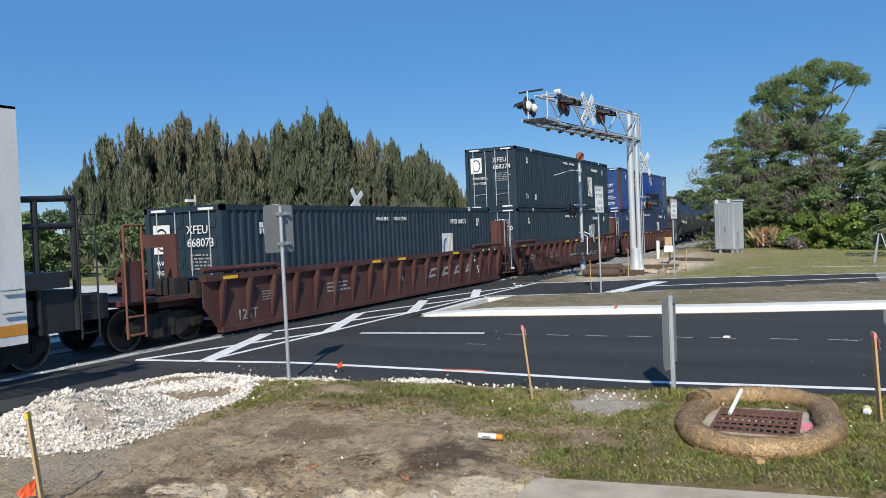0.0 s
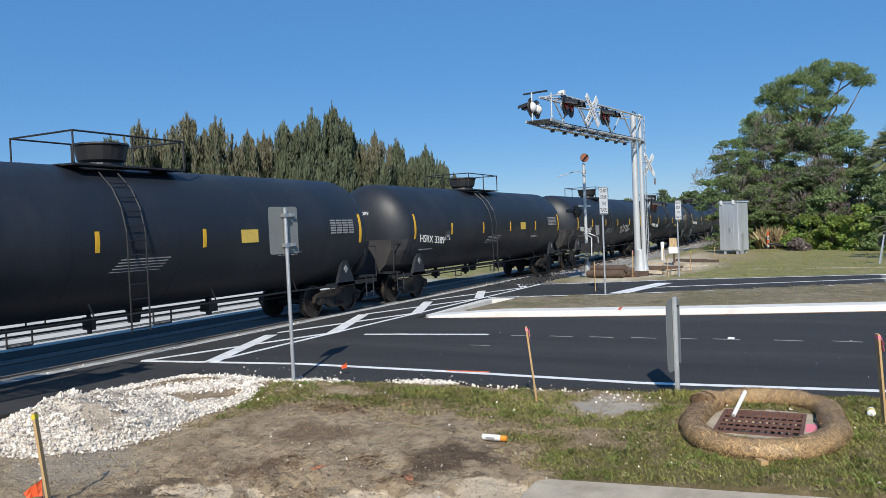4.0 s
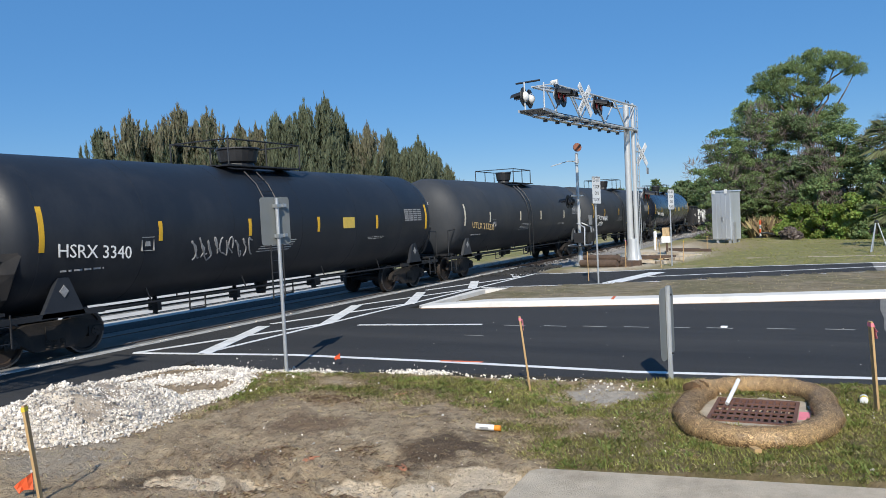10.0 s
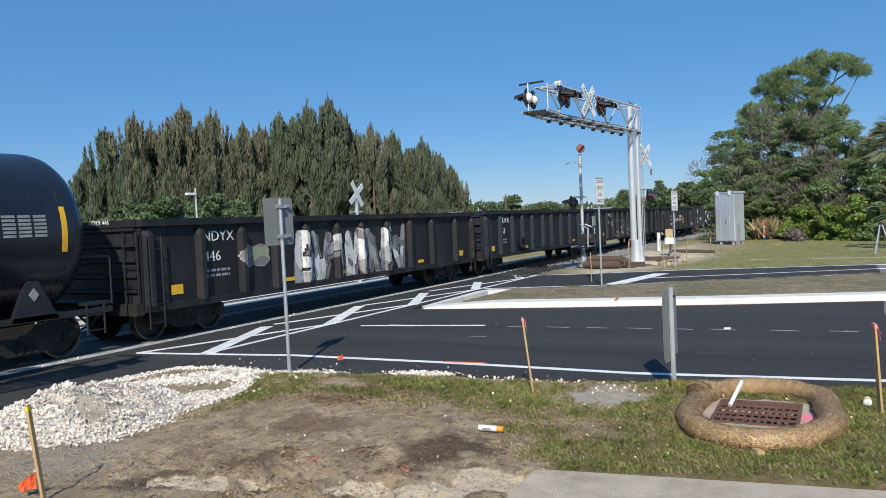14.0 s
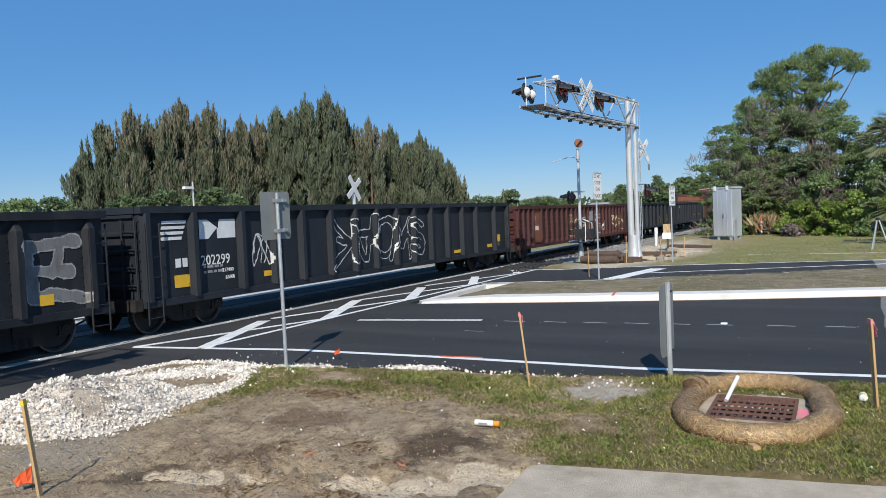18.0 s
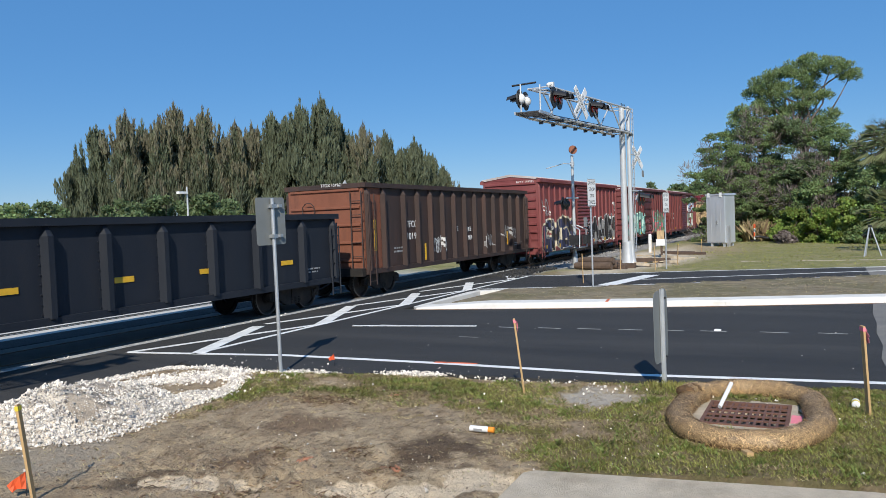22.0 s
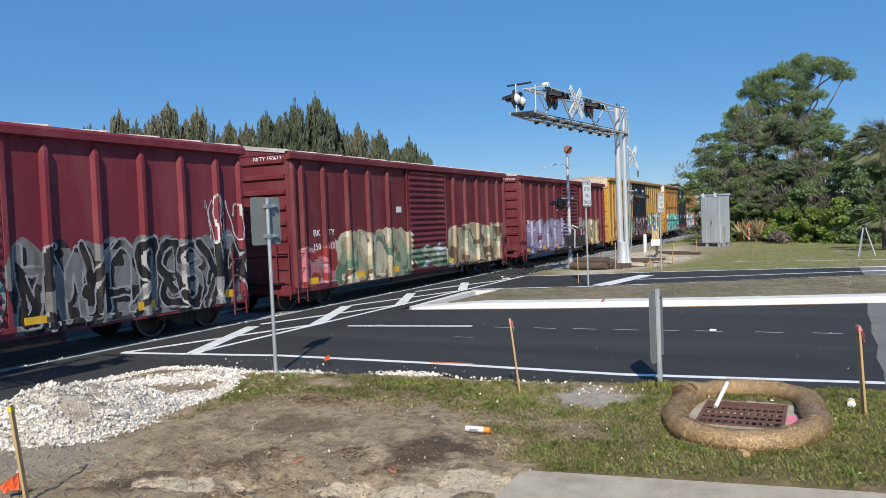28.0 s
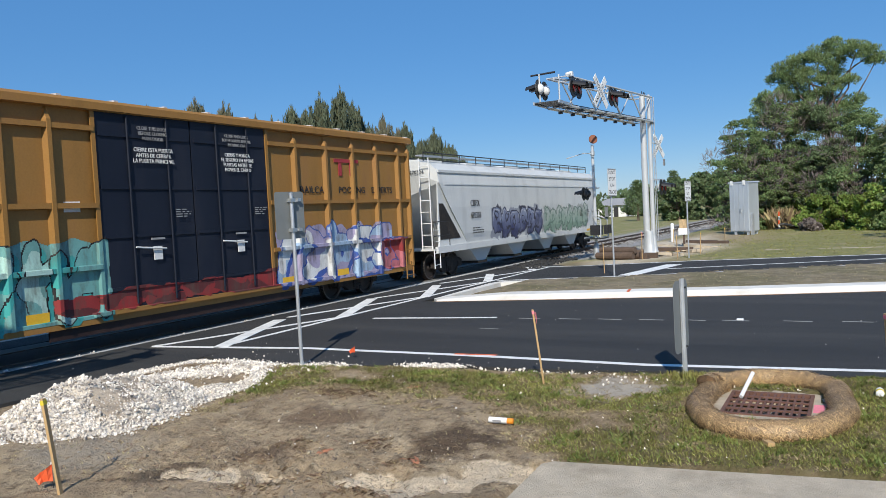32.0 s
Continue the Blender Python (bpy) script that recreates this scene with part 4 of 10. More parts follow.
def tank_car(place, marks, paint, band_gap, ladders="mid", paper="sticker", graffiti=0, text="letter", dome_rail=True, label=""):
    """place: leading reflective band at 0 s. The shell reaches 0.95 m beyond the bands at both ends."""
    L = band_gap + 1.9
    r, zc = 1.59, 2.46
    car = car_thing("tank_car", label or "matt black cylindrical tank car with yellow reflective stripes on steel trucks", place - 0.95)
    key = (paint, round(L, 2))
    if key not in TANKS:
        TANKS[key] = tank_mesh("tank_shell", L, r, zc, M[paint])
    mesh_part("tank_shell", TANKS[key], None, car)
    blk = M["black_metal"]
    on = lambda z: -math.sqrt(max(0.0, r * r - (z - zc) ** 2))

    def band(x, z0, z1, w, material, name="reflector"):
        bm = bmesh.new()
        zs = [z0 + (z1 - z0) * k / 6 for k in range(7)]
        a = [(bm.verts.new((x, on(z) - 0.006, z)), bm.verts.new((x + w, on(z) - 0.006, z))) for z in zs]
        b = [(bm.verts.new((x, on(z) + 0.01, z)), bm.verts.new((x + w, on(z) + 0.01, z))) for z in zs]
        for i in range(6):
            bm.faces.new((a[i][0], a[i][1], a[i + 1][1], a[i + 1][0]))
            bm.faces.new((a[i][0], a[i + 1][0], b[i + 1][0], b[i][0]))
            bm.faces.new((a[i][1], b[i][1], b[i + 1][1], a[i + 1][1]))
        bmesh.ops.recalc_face_normals(bm, faces=bm.faces)
        return part(name, bm, material, car)

    long_car = len(marks) >= 10
    ref = M["reflector"] if marks[:4] != "UTLX" else M["pale_reflector"]
    for x, z0, z1, w in ((0.90, 2.1, 2.95, 0.11), (L - 1.0, 2.1, 2.95, 0.11), (L * (0.195 if long_car else 0.22), 2.2, 2.62, 0.1), (L * (0.4 if long_car else 0.39), 2.2, 2.62, 0.1),
                         (L * 0.56, 2.2, 2.62, 0.1), (L * (0.77 if long_car else 0.745), 2.2, 2.62, 0.1)):
        band(x, z0, z1, w, ref)
    # weld seams round the shell
    for f in (0.055, 0.2, 0.36, 0.52, 0.68, 0.84, 0.945):
        bm = lathe([(L * f - 0.012, r - 0.01), (L * f - 0.012, r + 0.004), (L * f + 0.012, r + 0.004), (L * f + 0.012, r - 0.01)], 56, "x")
        bmesh.ops.translate(bm, verts=bm.verts, vec=(0, 0, zc))
        part("weld_seam", bm, M[paint], car)
    # marks on the shell, on the end and in small print
    me = text_mesh(marks, M[text])
    wide = 1.6 if len(marks) < 10 else 1.85
    slant = Matrix(((1, 0.16, 0, 0), (0, 1, 0, 0), (0, 0, 1, 0), (0, 0, 0, 1)))
    mesh_part("lettering", me, None, car, "", Matrix(((1, 0, 0, 1.25 if len(marks) < 10 else 1.6), (0, 0, -1, on(2.2) - 0.012), (0, 1, 0, 2.0), (0, 0, 0, 1))) @ slant @ Matrix.Diagonal((wide / max(v.co.x for v in me.vertices), 0.36, 1, 1)))
    end = 3.25 if len(marks) < 10 else 3.75
    bars_text(car, 1.4 if len(marks) < 10 else 1.65, on(1.75) - 0.004, 1.78, 1.5, 2, M["faded_letter"])
    part("plate_frame", boxes((end, end + 0.33, on(2.3) - 0.004, on(2.3) + 0.05, 2.28, 2.295), (end, end + 0.33, on(2.05) - 0.004, on(2.05) + 0.05, 2.0, 2.015), (end, end + 0.015, on(2.2) - 0.004, on(2.2) + 0.05, 2.0, 2.29), (end + 0.315, end + 0.33, on(2.2) - 0.004, on(2.2) + 0.05, 2.0, 2.29), (end + 0.1, end + 0.22, on(2.2) - 0.004, on(2.2) + 0.05, 2.1, 2.2)), M["faded_letter"], car)
    for k in range(5):
        box_z = 2.02 - k * 0.06
        part("small_print", boxes((7.2 - 0.06 * k, 8.5 - 0.06 * k, on(box_z) - 0.006, on(box_z), box_z, box_z + 0.022)), M["faded_letter"], car)
    bm = bmesh.new()
    for k in range(6):
        for j in range(4):
            box(bm, L - 2.45 + j * 0.3, L - 2.45 + j * 0.3 + 0.24, on(2.75 - k * 0.07) - 0.005, on(2.75 - k * 0.07) + 0.02, 2.75 - k * 0.07, 2.795 - k * 0.07)
    part("data_table", bm, M["faded_letter"], car)["kind"] = "stuff"
    if paper:
        low = 1.88 if marks in ("HSRX 3384", "CTCX 301594") else 2.26
        if marks[:4] == "CTCX":
            band(L * 0.57, 1.55, 1.98, 0.5, M[paper], "sticker")
        else:
            plate(car, L * 0.635, L * 0.635 + 0.6, low, low + 0.32, on(low + 0.1) - 0.002, M[paper], "sticker", "yellow printed notice")
    bars_text(car, L * 0.72, on(1.95) - 0.003, 1.98, 1.1, 3, M["faded_letter"], 0.02, 0.05)
    # head marks
    lettering(marks, M["letter"], car, 0.03, 0.5, 2.98, 0.17, 1.0, True)
    bars_text(car, 0.05, 0.45, 2.85, 0.6, 2, M["letter"], 0.05, 0.12, True)
    # stub sills, head shields of plate, bolster saddles
    for x0, s in ((0.0, 1), (L, -1)):
        part("stub_sill", boxes((min(x0 - s * 0.2, x0 + s * 2.9), max(x0 - s * 0.2, x0 + s * 2.9), -0.22, 0.22, 0.72, 1.02)), M["truck"], car)
        part("end_platform", boxes((min(x0 - s * 0.25, x0 + s * 0.35), max(x0 - s * 0.25, x0 + s * 0.35), -1.3, 1.3, 1.0, 1.06)), blk, car)
        if marks[:4] == "HSRX":
            bm = bmesh.new()
            rim = [(-1.5, 2.12), (1.5, 2.12), (1.42, 1.75), (1.15, 1.28), (0.85, 1.06), (-0.85, 1.06), (-1.15, 1.28), (-1.42, 1.75)]
            front = [bm.verts.new((x0 - s * 0.06, yy * 0.82, zz)) for yy, zz in rim]
            back = [bm.verts.new((x0 + s * (0.62 if zz > 2 else 0.5), yy, zz)) for yy, zz in rim]
            for k in range(8):
                bm.faces.new((front[k], front[(k + 1) % 8], back[(k + 1) % 8], back[k]))
            bm.faces.new(front)
            bm.faces.new(back[::-1])
            bmesh.ops.recalc_face_normals(bm, faces=bm.faces)
            part("head_shield", bm, M["dusty_black"], car, "dusty grey steel shield over the lower head")
        for y in (-1.32, 1.32):
            part("saddle", prism([(x0 + s * 1.0, 0.86), (x0 + s * 1.95, 0.86), (x0 + s * 1.62, 1.6), (x0 + s * 1.40, 1.6)], y - 0.05, y + 0.05), M[paint], car)
            part("side_sill_stub", boxes((min(x0 - s * 0.2, x0 + s * 2.4), max(x0 - s * 0.2, x0 + s * 2.4), y - 0.05, y + 0.05, 0.84, 0.95)), blk, car)
        for y in (-1.36, 1.36):
            part("handrail", tube(bmesh.new(), [(x0 - s * 0.2, y, 1.0), (x0 - s * 0.2, y, 1.95), (x0 + s * 0.7, y * 0.98, 2.0), (x0 + s * 0.9, y * 0.98, 1.7)], 0.018, 6), blk, car)
            ladder(car, x0 + (0.0 if s > 0 else -0.4), y, 0.42, 1.02, 0.4, blk, 2, "step")
        part("placard_holder", prism([(x0 + s * 1.5 - 0.1, 1.34), (x0 + s * 1.5, 1.22), (x0 + s * 1.5 + 0.1, 1.34), (x0 + s * 1.5, 1.46)], -1.37, -1.385), M["faded_letter"], car)
        coupler(car, x0 - s * 0.2, -s)
        truck(car, x0 + s * 1.47)
    # running pipe, hangers and the far safety rail under the shell
    for y in (-1.25, 1.25):
        part("side_rail", rods(0.022, ((2.2, y, 0.88), (L - 2.2, y, 0.88))), blk, car)
        for f in (0.22, 0.4, 0.6, 0.78):
            part("rail_hanger", rods(0.016, ((L * f, y, 0.88), (L * f - 0.12, y * 0.98, 1.2)), n=6), blk, car)
    for y, z in ((-0.42, 0.80), (-0.3, 0.66), (0.45, 0.74), (0.9, 0.62)):
        part("brake_pipe", rods(0.022, ((2.3, y, z), (L - 2.3, y, z)), n=6), blk, car)
    for f, w in ((0.27, 0.12), (0.43, 0.1), (0.63, 0.3)):
        bm = boxes((L * f, L * f + w, -0.5, -0.2, 0.58, 0.84), (L * f + w * 0.3, L * f + w * 0.6, -0.42, -0.3, 0.5, 0.95))
        part("underslung_valve", bm, blk, car)
    part("bottom_outlet", lathe([(0.55, 0.13), (0.72, 0.16), (0.9, 0.2)], 12, "z"), blk, car).matrix_basis = Matrix.Translation((L * 0.52, 0, 0))
    for f in (0.3, 0.5):
        part("pipe_loop", tube(bmesh.new(), [(L * f, -1.0, 0.9), (L * f, -1.0, 0.55), (L * f + 0.5, -1.0, 0.55), (L * f + 0.5, -1.0, 0.9)], 0.02, 6), blk, car)
    # manway housing, platform and railing on the crown, and the ladder up to it
    xm = L * (0.481 if len(marks) < 10 else 0.515)
    dr, cage = (0.66, 1.15) if long_car else (1.0, 1.45)
    dome = part("manway_housing", lathe([(3.9, 0.5 * dr), (4.02, 0.5 * dr), (4.06, 0.46 * dr), (4.16, 0.42 * dr), (4.2, 0.5 * dr), (4.5, 0.56 * dr), (4.53, 0.6 * dr), (4.57, 0.58 * dr), (4.60, 0.2)], 20, "z"), blk, car)
    dome.matrix_basis = Matrix.Translation((xm, 0, 0))
    part("walkway", boxes((xm - 1.45, xm + 1.45, -1.0, -0.55, 3.98, 4.02), (xm - 1.45, xm + 1.45, 0.55, 1.0, 3.98, 4.02), (xm - 1.45, xm - 0.9, -0.55, 0.55, 4.0, 4.03), (xm + 0.9, xm + 1.45, -0.55, 0.55, 4.0, 4.03)), blk, car)
    if dome_rail:
        xw = cage
        for y in (-0.98, 0.98):
            bm = rods(0.021, ((xm - xw, y, 4.02), (xm - xw, y, 4.68)), ((xm - xw, y, 4.66), (xm + xw, y, 4.66)), ((xm + xw, y, 4.02), (xm + xw, y, 4.68)), ((xm, y, 4.02), (xm, y, 4.66)), n=6)
            part("railing", bm, blk, car)
        for x in (xm - xw, xm + xw):
            part("railing", rods(0.021, ((x, -0.98, 4.66), (x, 0.98, 4.66)), n=6), blk, car)
    for s in (-1, 1):
        pts = [(s * math.sqrt(max(0, (r + 0.09) ** 2 - (z - zc) ** 2)), z) for z in (3.85, 3.5, 3.1, 2.6)] + [(s * 1.68, 2.2), (s * 1.68, 0.55)]
        bm = bmesh.new()
        lx = xm - (1.15 if long_car else 0.85)
        for x in (lx, lx + 0.47):
            tube(bm, [(x, y, z) for y, z in pts], 0.02, 6)
        for k in range(11):
            z = 0.62 + k * 0.3
            y = s * (1.68 if z < 2.4 else math.sqrt(max(0, (r + 0.09) ** 2 - (z - zc) ** 2)))
            rod(bm, (lx, y, z), (lx + 0.47, y, z), 0.013, 6)
        part("ladder", bm, blk, car)
    if graffiti:
        bm = bmesh.new()
        rnd = random.Random(graffiti)
        x = 2.5 if graffiti == 3 else L * (0.28 if graffiti % 2 else 0.62)
        k_s = 0.45 if graffiti == 3 else 1.0
        for k in range(9):
            z = (1.7 if graffiti == 3 else 1.95) + rnd.uniform(-0.05, 0.05)
            ph, turns = rnd.uniform(0, 6.28), rnd.uniform(3.5, 7.0)
            pts = []
            for j in range(11):
                q = ph + turns * j / 10
                zz = z + k_s * (0.2 * math.sin(q) + 0.05 * math.sin(2.3 * q + k))
                pts.append((x + k_s * (0.12 * math.cos(q * 1.15) + 0.012 * j), on(zz) - 0.004, zz))
            tube(bm, pts, 0.021, 4)
            x += 0.24 * k_s
        part("graffiti", bm, M["faded_letter"] if graffiti % 3 else M["letter"], car, "pale spray-painted tag")["kind"] = "stuff"
    return car


# ---- spray paint on the cars ----
def arc(cx, cz, rx, rz, a0, a1, n=9):
    return [(cx + rx * math.cos(radians(a0 + (a1 - a0) * k / (n - 1))), cz + rz * math.sin(radians(a0 + (a1 - a0) * k / (n - 1)))) for k in range(n)]


# strokes of swollen letter-like forms in a unit box
FORMS = {"a": [[(0.0, 0.0), (0.42, 1.0), (0.58, 1.0), (1.0, 0.0)], [(0.2, 0.36), (0.8, 0.36)]], "c": [arc(0.55, 0.5, 0.48, 0.5, 50, 310)],
         "e": [[(0.95, 0.0), (0.1, 0.0), (0.1, 1.0), (0.95, 1.0)], [(0.1, 0.52), (0.75, 0.52)]], "i": [[(0.5, 0.0), (0.5, 1.0)]],
         "k": [[(0.12, 0.0), (0.12, 1.0)], [(0.92, 1.0), (0.2, 0.45), (1.0, 0.0)]], "m": [[(0.0, 0.0), (0.15, 1.0), (0.5, 0.35), (0.85, 1.0), (1.0, 0.0)]],
         "o": [arc(0.5, 0.5, 0.45, 0.5, 0, 360, 15)], "r": [[(0.1, 0.0), (0.1, 1.0)], arc(0.3, 0.74, 0.5, 0.26, 100, -90) + [(0.95, 0.0)]],
         "s": [arc(0.52, 0.74, 0.42, 0.26, 20, 270) + arc(0.5, 0.25, 0.46, 0.25, 90, -160)], "u": [[(0.05, 1.0), (0.08, 0.3)] + arc(0.5, 0.28, 0.42, 0.28, 180, 360) + [(0.95, 1.0)]],
         "v": [[(0.0, 1.0), (0.45, 0.0), (0.55, 0.0), (1.0, 1.0)]], "y": [[(0.0, 1.0), (0.5, 0.45), (1.0, 1.0)], [(0.5, 0.45), (0.42, 0.0)]], "z": [[(0.05, 1.0), (0.95, 1.0), (0.05, 0.0), (0.95, 0.0)]],
         "t": [[(0.0, 1.0), (1.0, 1.0)], [(0.5, 1.0), (0.5, 0.0)]], "b": [[(0.1, 0.0), (0.1, 1.0)], arc(0.3, 0.76, 0.5, 0.24, 100, -90), arc(0.3, 0.26, 0.6, 0.26, 90, -100)],
         "h": [[(0.1, 0.0), (0.1, 1.0)], [(0.9, 0.0), (0.9, 1.0)], [(0.1, 0.5), (0.9, 0.5)]]}
SPRAY = {"white": (0.66, 0.66, 0.64), "silver": (0.36, 0.36, 0.36), "ash": (0.20, 0.20, 0.20), "black": (0.014, 0.014, 0.017), "navy": (0.03, 0.037, 0.085), "cream": (0.56, 0.50, 0.36), "sand": (0.44, 0.35, 0.22),
         "moss": (0.12, 0.20, 0.12), "sage": (0.30, 0.34, 0.22), "teal": (0.16, 0.36, 0.34), "mint": (0.40, 0.60, 0.54), "aqua": (0.06, 0.36, 0.34), "pink": (0.46, 0.26, 0.30), "rose": (0.50, 0.16, 0.18), "red": (0.28, 0.035, 0.035), "maroon": (0.12, 0.03, 0.03),
         "lavender": (0.36, 0.32, 0.45), "lilac": (0.27, 0.23, 0.35), "plum": (0.055, 0.04, 0.075), "brown": (0.15, 0.09, 0.055), "sky_blue": (0.34, 0.46, 0.60), "royal": (0.05, 0.10, 0.34), "lemon": (0.62, 0.50, 0.12), "rust": (0.34, 0.12, 0.06), "lime": (0.22, 0.36, 0.12)}
SPRAYED = {}


def spray(name):
    if name not in SPRAYED:
        SPRAYED[name] = mat("spray_" + name, SPRAY[name], 0.65, var=0.2, scale=2.5, bump=0.08, bscale=30, dirt=(0.10, 0.072, 0.058), dirt_amount=0.8, dirt_scale=3.2, stretch=(1.5, 1.5, 0.5), spec=0.3)
    return SPRAYED[name]


def ripple(x, z, s):
    return (np.sin(1.9 * x + 2.7 * z + s) + np.sin(3.7 * x - 2.2 * z + 2.3 * s) + 0.6 * np.sin(7.1 * x + 5.3 * z + 4.1 * s)) / 2.6


def stroke_gap(x, z, strokes):
    d = np.full(x.shape, 9.0)
    for pts in strokes:
        for (ax, az), (bx, bz) in zip(pts, pts[1:]):
            ux, uz = bx - ax, bz - az
            t = np.clip(((x - ax) * ux + (z - az) * uz) / max(ux * ux + uz * uz, 1e-9), 0, 1)
            d = np.minimum(d, np.hypot(x - ax - t * ux, z - az - t * uz))
    return d


def lettered(x, z, box4, word, weight, fills, rim, rim_w, drop, cloud, seed):
    """Which colour lies at each place: a ragged cloud, then swollen forms one over another, each with its rim and its drop shade."""
    x0, x1, z0, z1 = box4
    names = []

    def index(n):
        if n not in names:
            names.append(n)
        return names.index(n)

    out = np.full(x.shape, -1)
    h, w = z1 - z0, (x1 - x0) / len(word)
    n1 = ripple(x, z, seed)
    if cloud:
        top = z1 + h * (0.16 * np.abs(np.sin(math.pi * (x - x0) / w)) - 0.10 + 0.07 * ripple(x * 1.9, 0 * z, seed + 1.0))
        ends = np.minimum(x - x0, x1 - x) > 0.12 * n1 - 0.02
        ok = (z < top) & (z > z0 - 0.1 * h) & ends
        out[ok] = index(cloud)
        if len(fills) > 1:
            out[ok & (ripple(x * 1.1, z * 1.6, seed + 5) > 0.42)] = index(fills[-1])
    rnd = random.Random(seed)
    for k, ch in enumerate(word):
        lift, wide, tilt = rnd.uniform(-0.08, 0.06) * h, rnd.uniform(1.0, 1.3), rnd.uniform(-0.45, 0.45)
        fx, fz = rnd.random() < 0.55, rnd.random() < 0.5
        left = x0 + k * w + 0.04 * w
        turned = lambda p, q: (1 - p if fx else p, 1 - q if fz else q)
        put = lambda p, q: (left + weight * 0.5 + p * (w * wide - weight * 0.7) + tilt * (q - 0.5) * h * 0.4, z0 + weight * 0.7 + lift + q * (h - weight * 1.5))
        if ch == "~":
            a, b, c, e = rnd.uniform(5, 9), rnd.uniform(7, 13), rnd.uniform(0, 6), rnd.uniform(0, 6)
            raw = [[(0.5 + 0.5 * math.sin(a * t / 26 + c) + 0.02 * t, 0.5 + 0.5 * math.sin(b * t / 26 + e)) for t in range(27)]]
        else:
            raw = FORMS[ch] + [[(rnd.uniform(0, 1), rnd.uniform(0, 1)), (rnd.uniform(0, 1), rnd.uniform(0, 1))]]
        forms = [[put(*turned(p, q)) for p, q in st] for st in raw]
        xx, zz = x + 0.06 * n1 + 0.03 * ripple(x * 3, z * 3, seed), z + 0.09 * ripple(x * 0.8, z, seed + 2) + 0.03 * ripple(x * 3.3, z * 2.7, seed + 4)
        swell = weight * (1 + 0.28 * ripple(x * 0.9, z * 0.9, seed + k))
        d = stroke_gap(xx, zz, forms) - swell
        if drop:
            e = stroke_gap(xx - 0.09, zz + 0.10, forms) - swell
            out[e < rim_w] = index(drop)
        out[d < rim_w] = index(rim)
        if fills:
            g = (0.55 * (z - z0) / h + 0.37 * k + 0.3 * ripple(x * 1.2, z * 1.4, seed + 3 * k) + 4.0) % 1.0
            tone = np.array([index(f) for f in fills])[(g * len(fills)).astype(int)]
            out = np.where(d < 0, tone, out)
        else:
            out[d < 0] = -1
    return out, names


def skin_depth(spec, x, z):
    """How far the car's side stands out at each place, over its posts, doors and rails."""
    d = np.zeros_like(x)
    for px, w, dep in spec["posts"]:
        d = np.maximum(d, np.interp(x, [px - w / 2, px - w / 4, px + w / 4, px + w / 2], [0, dep, dep, 0]))
    for xa, xb, zs, ds in spec["sheets"]:
        d = np.maximum(d, np.where((x >= xa) & (x <= xb), np.interp(z, zs, ds, 0, 0), 0))
    return d


SKIN = {}


def graffiti(car, box4, word, weight, fills, rim, rim_w=0.035, drop="", cloud="", seed=1, label="", res=0.019):
    """A coat of paint that follows the car's side."""
    spec = SKIN[car]
    spec["coats"] = spec.get("coats", 0) + 1
    over = 0.003 + 0.003 * spec["coats"]
    x0, x1, z0, z1 = box4
    h = z1 - z0
    xa, xb, za, zb = x0 - 0.2, x1 + 0.25, max(spec["low"], z0 - 0.15 * h), z1 + 0.25 * h
    xs, zs = set(np.round(np.arange(xa, xb, res), 4)), set(np.round(np.arange(za, zb, res), 4))
    for px, w, dep in spec["posts"]:
        xs |= {v for v in (px - w / 2, px - w / 4, px + w / 4, px + w / 2) if xa < v < xb}
    for a, b, zz, ds in spec["sheets"]:
        xs |= {v for v in (a - 0.002, a, b, b + 0.002) if xa < v < xb}
        zs |= {v for v in zz if za < v < zb}
    xs, zs = np.array(sorted(xs)), np.array(sorted(zs))
    gx, gz = np.meshgrid(xs, zs)
    y = -spec["half"] - skin_depth(spec, gx, gz) - over
    cx, cz = np.meshgrid((xs[1:] + xs[:-1]) / 2, (zs[1:] + zs[:-1]) / 2)
    pick, names = lettered(cx, cz, box4, word, weight, fills, rim, rim_w, drop, cloud, seed)
    worn = ripple(cx * 4.3, cz * 5.1, seed) + ripple(cx * 9.7, cz * 8.3, seed + 3) > 1.8
    pick = np.where(worn, -1, pick)
    n = len(xs)
    j, i = np.nonzero(pick >= 0)
    quads = np.stack([j * n + i, j * n + i + 1, (j + 1) * n + i + 1, (j + 1) * n + i], -1)
    used, back = np.unique(quads, return_inverse=True)
    v = np.stack([gx.ravel(), y.ravel(), gz.ravel()], -1)[used]
    me = scatter_mesh("graffiti", [(v, back.reshape(-1, 4))], [(0, np.eye(3), np.zeros(3))], spray(names[0]))
    for nm in names[1:]:
        me.materials.append(spray(nm))
    me.polygons.foreach_set("material_index", pick[j, i].astype(np.int32))
    ob = mesh_part("graffiti", me, None, car, label or "spray-painted graffiti")
    ob["kind"] = "stuff"


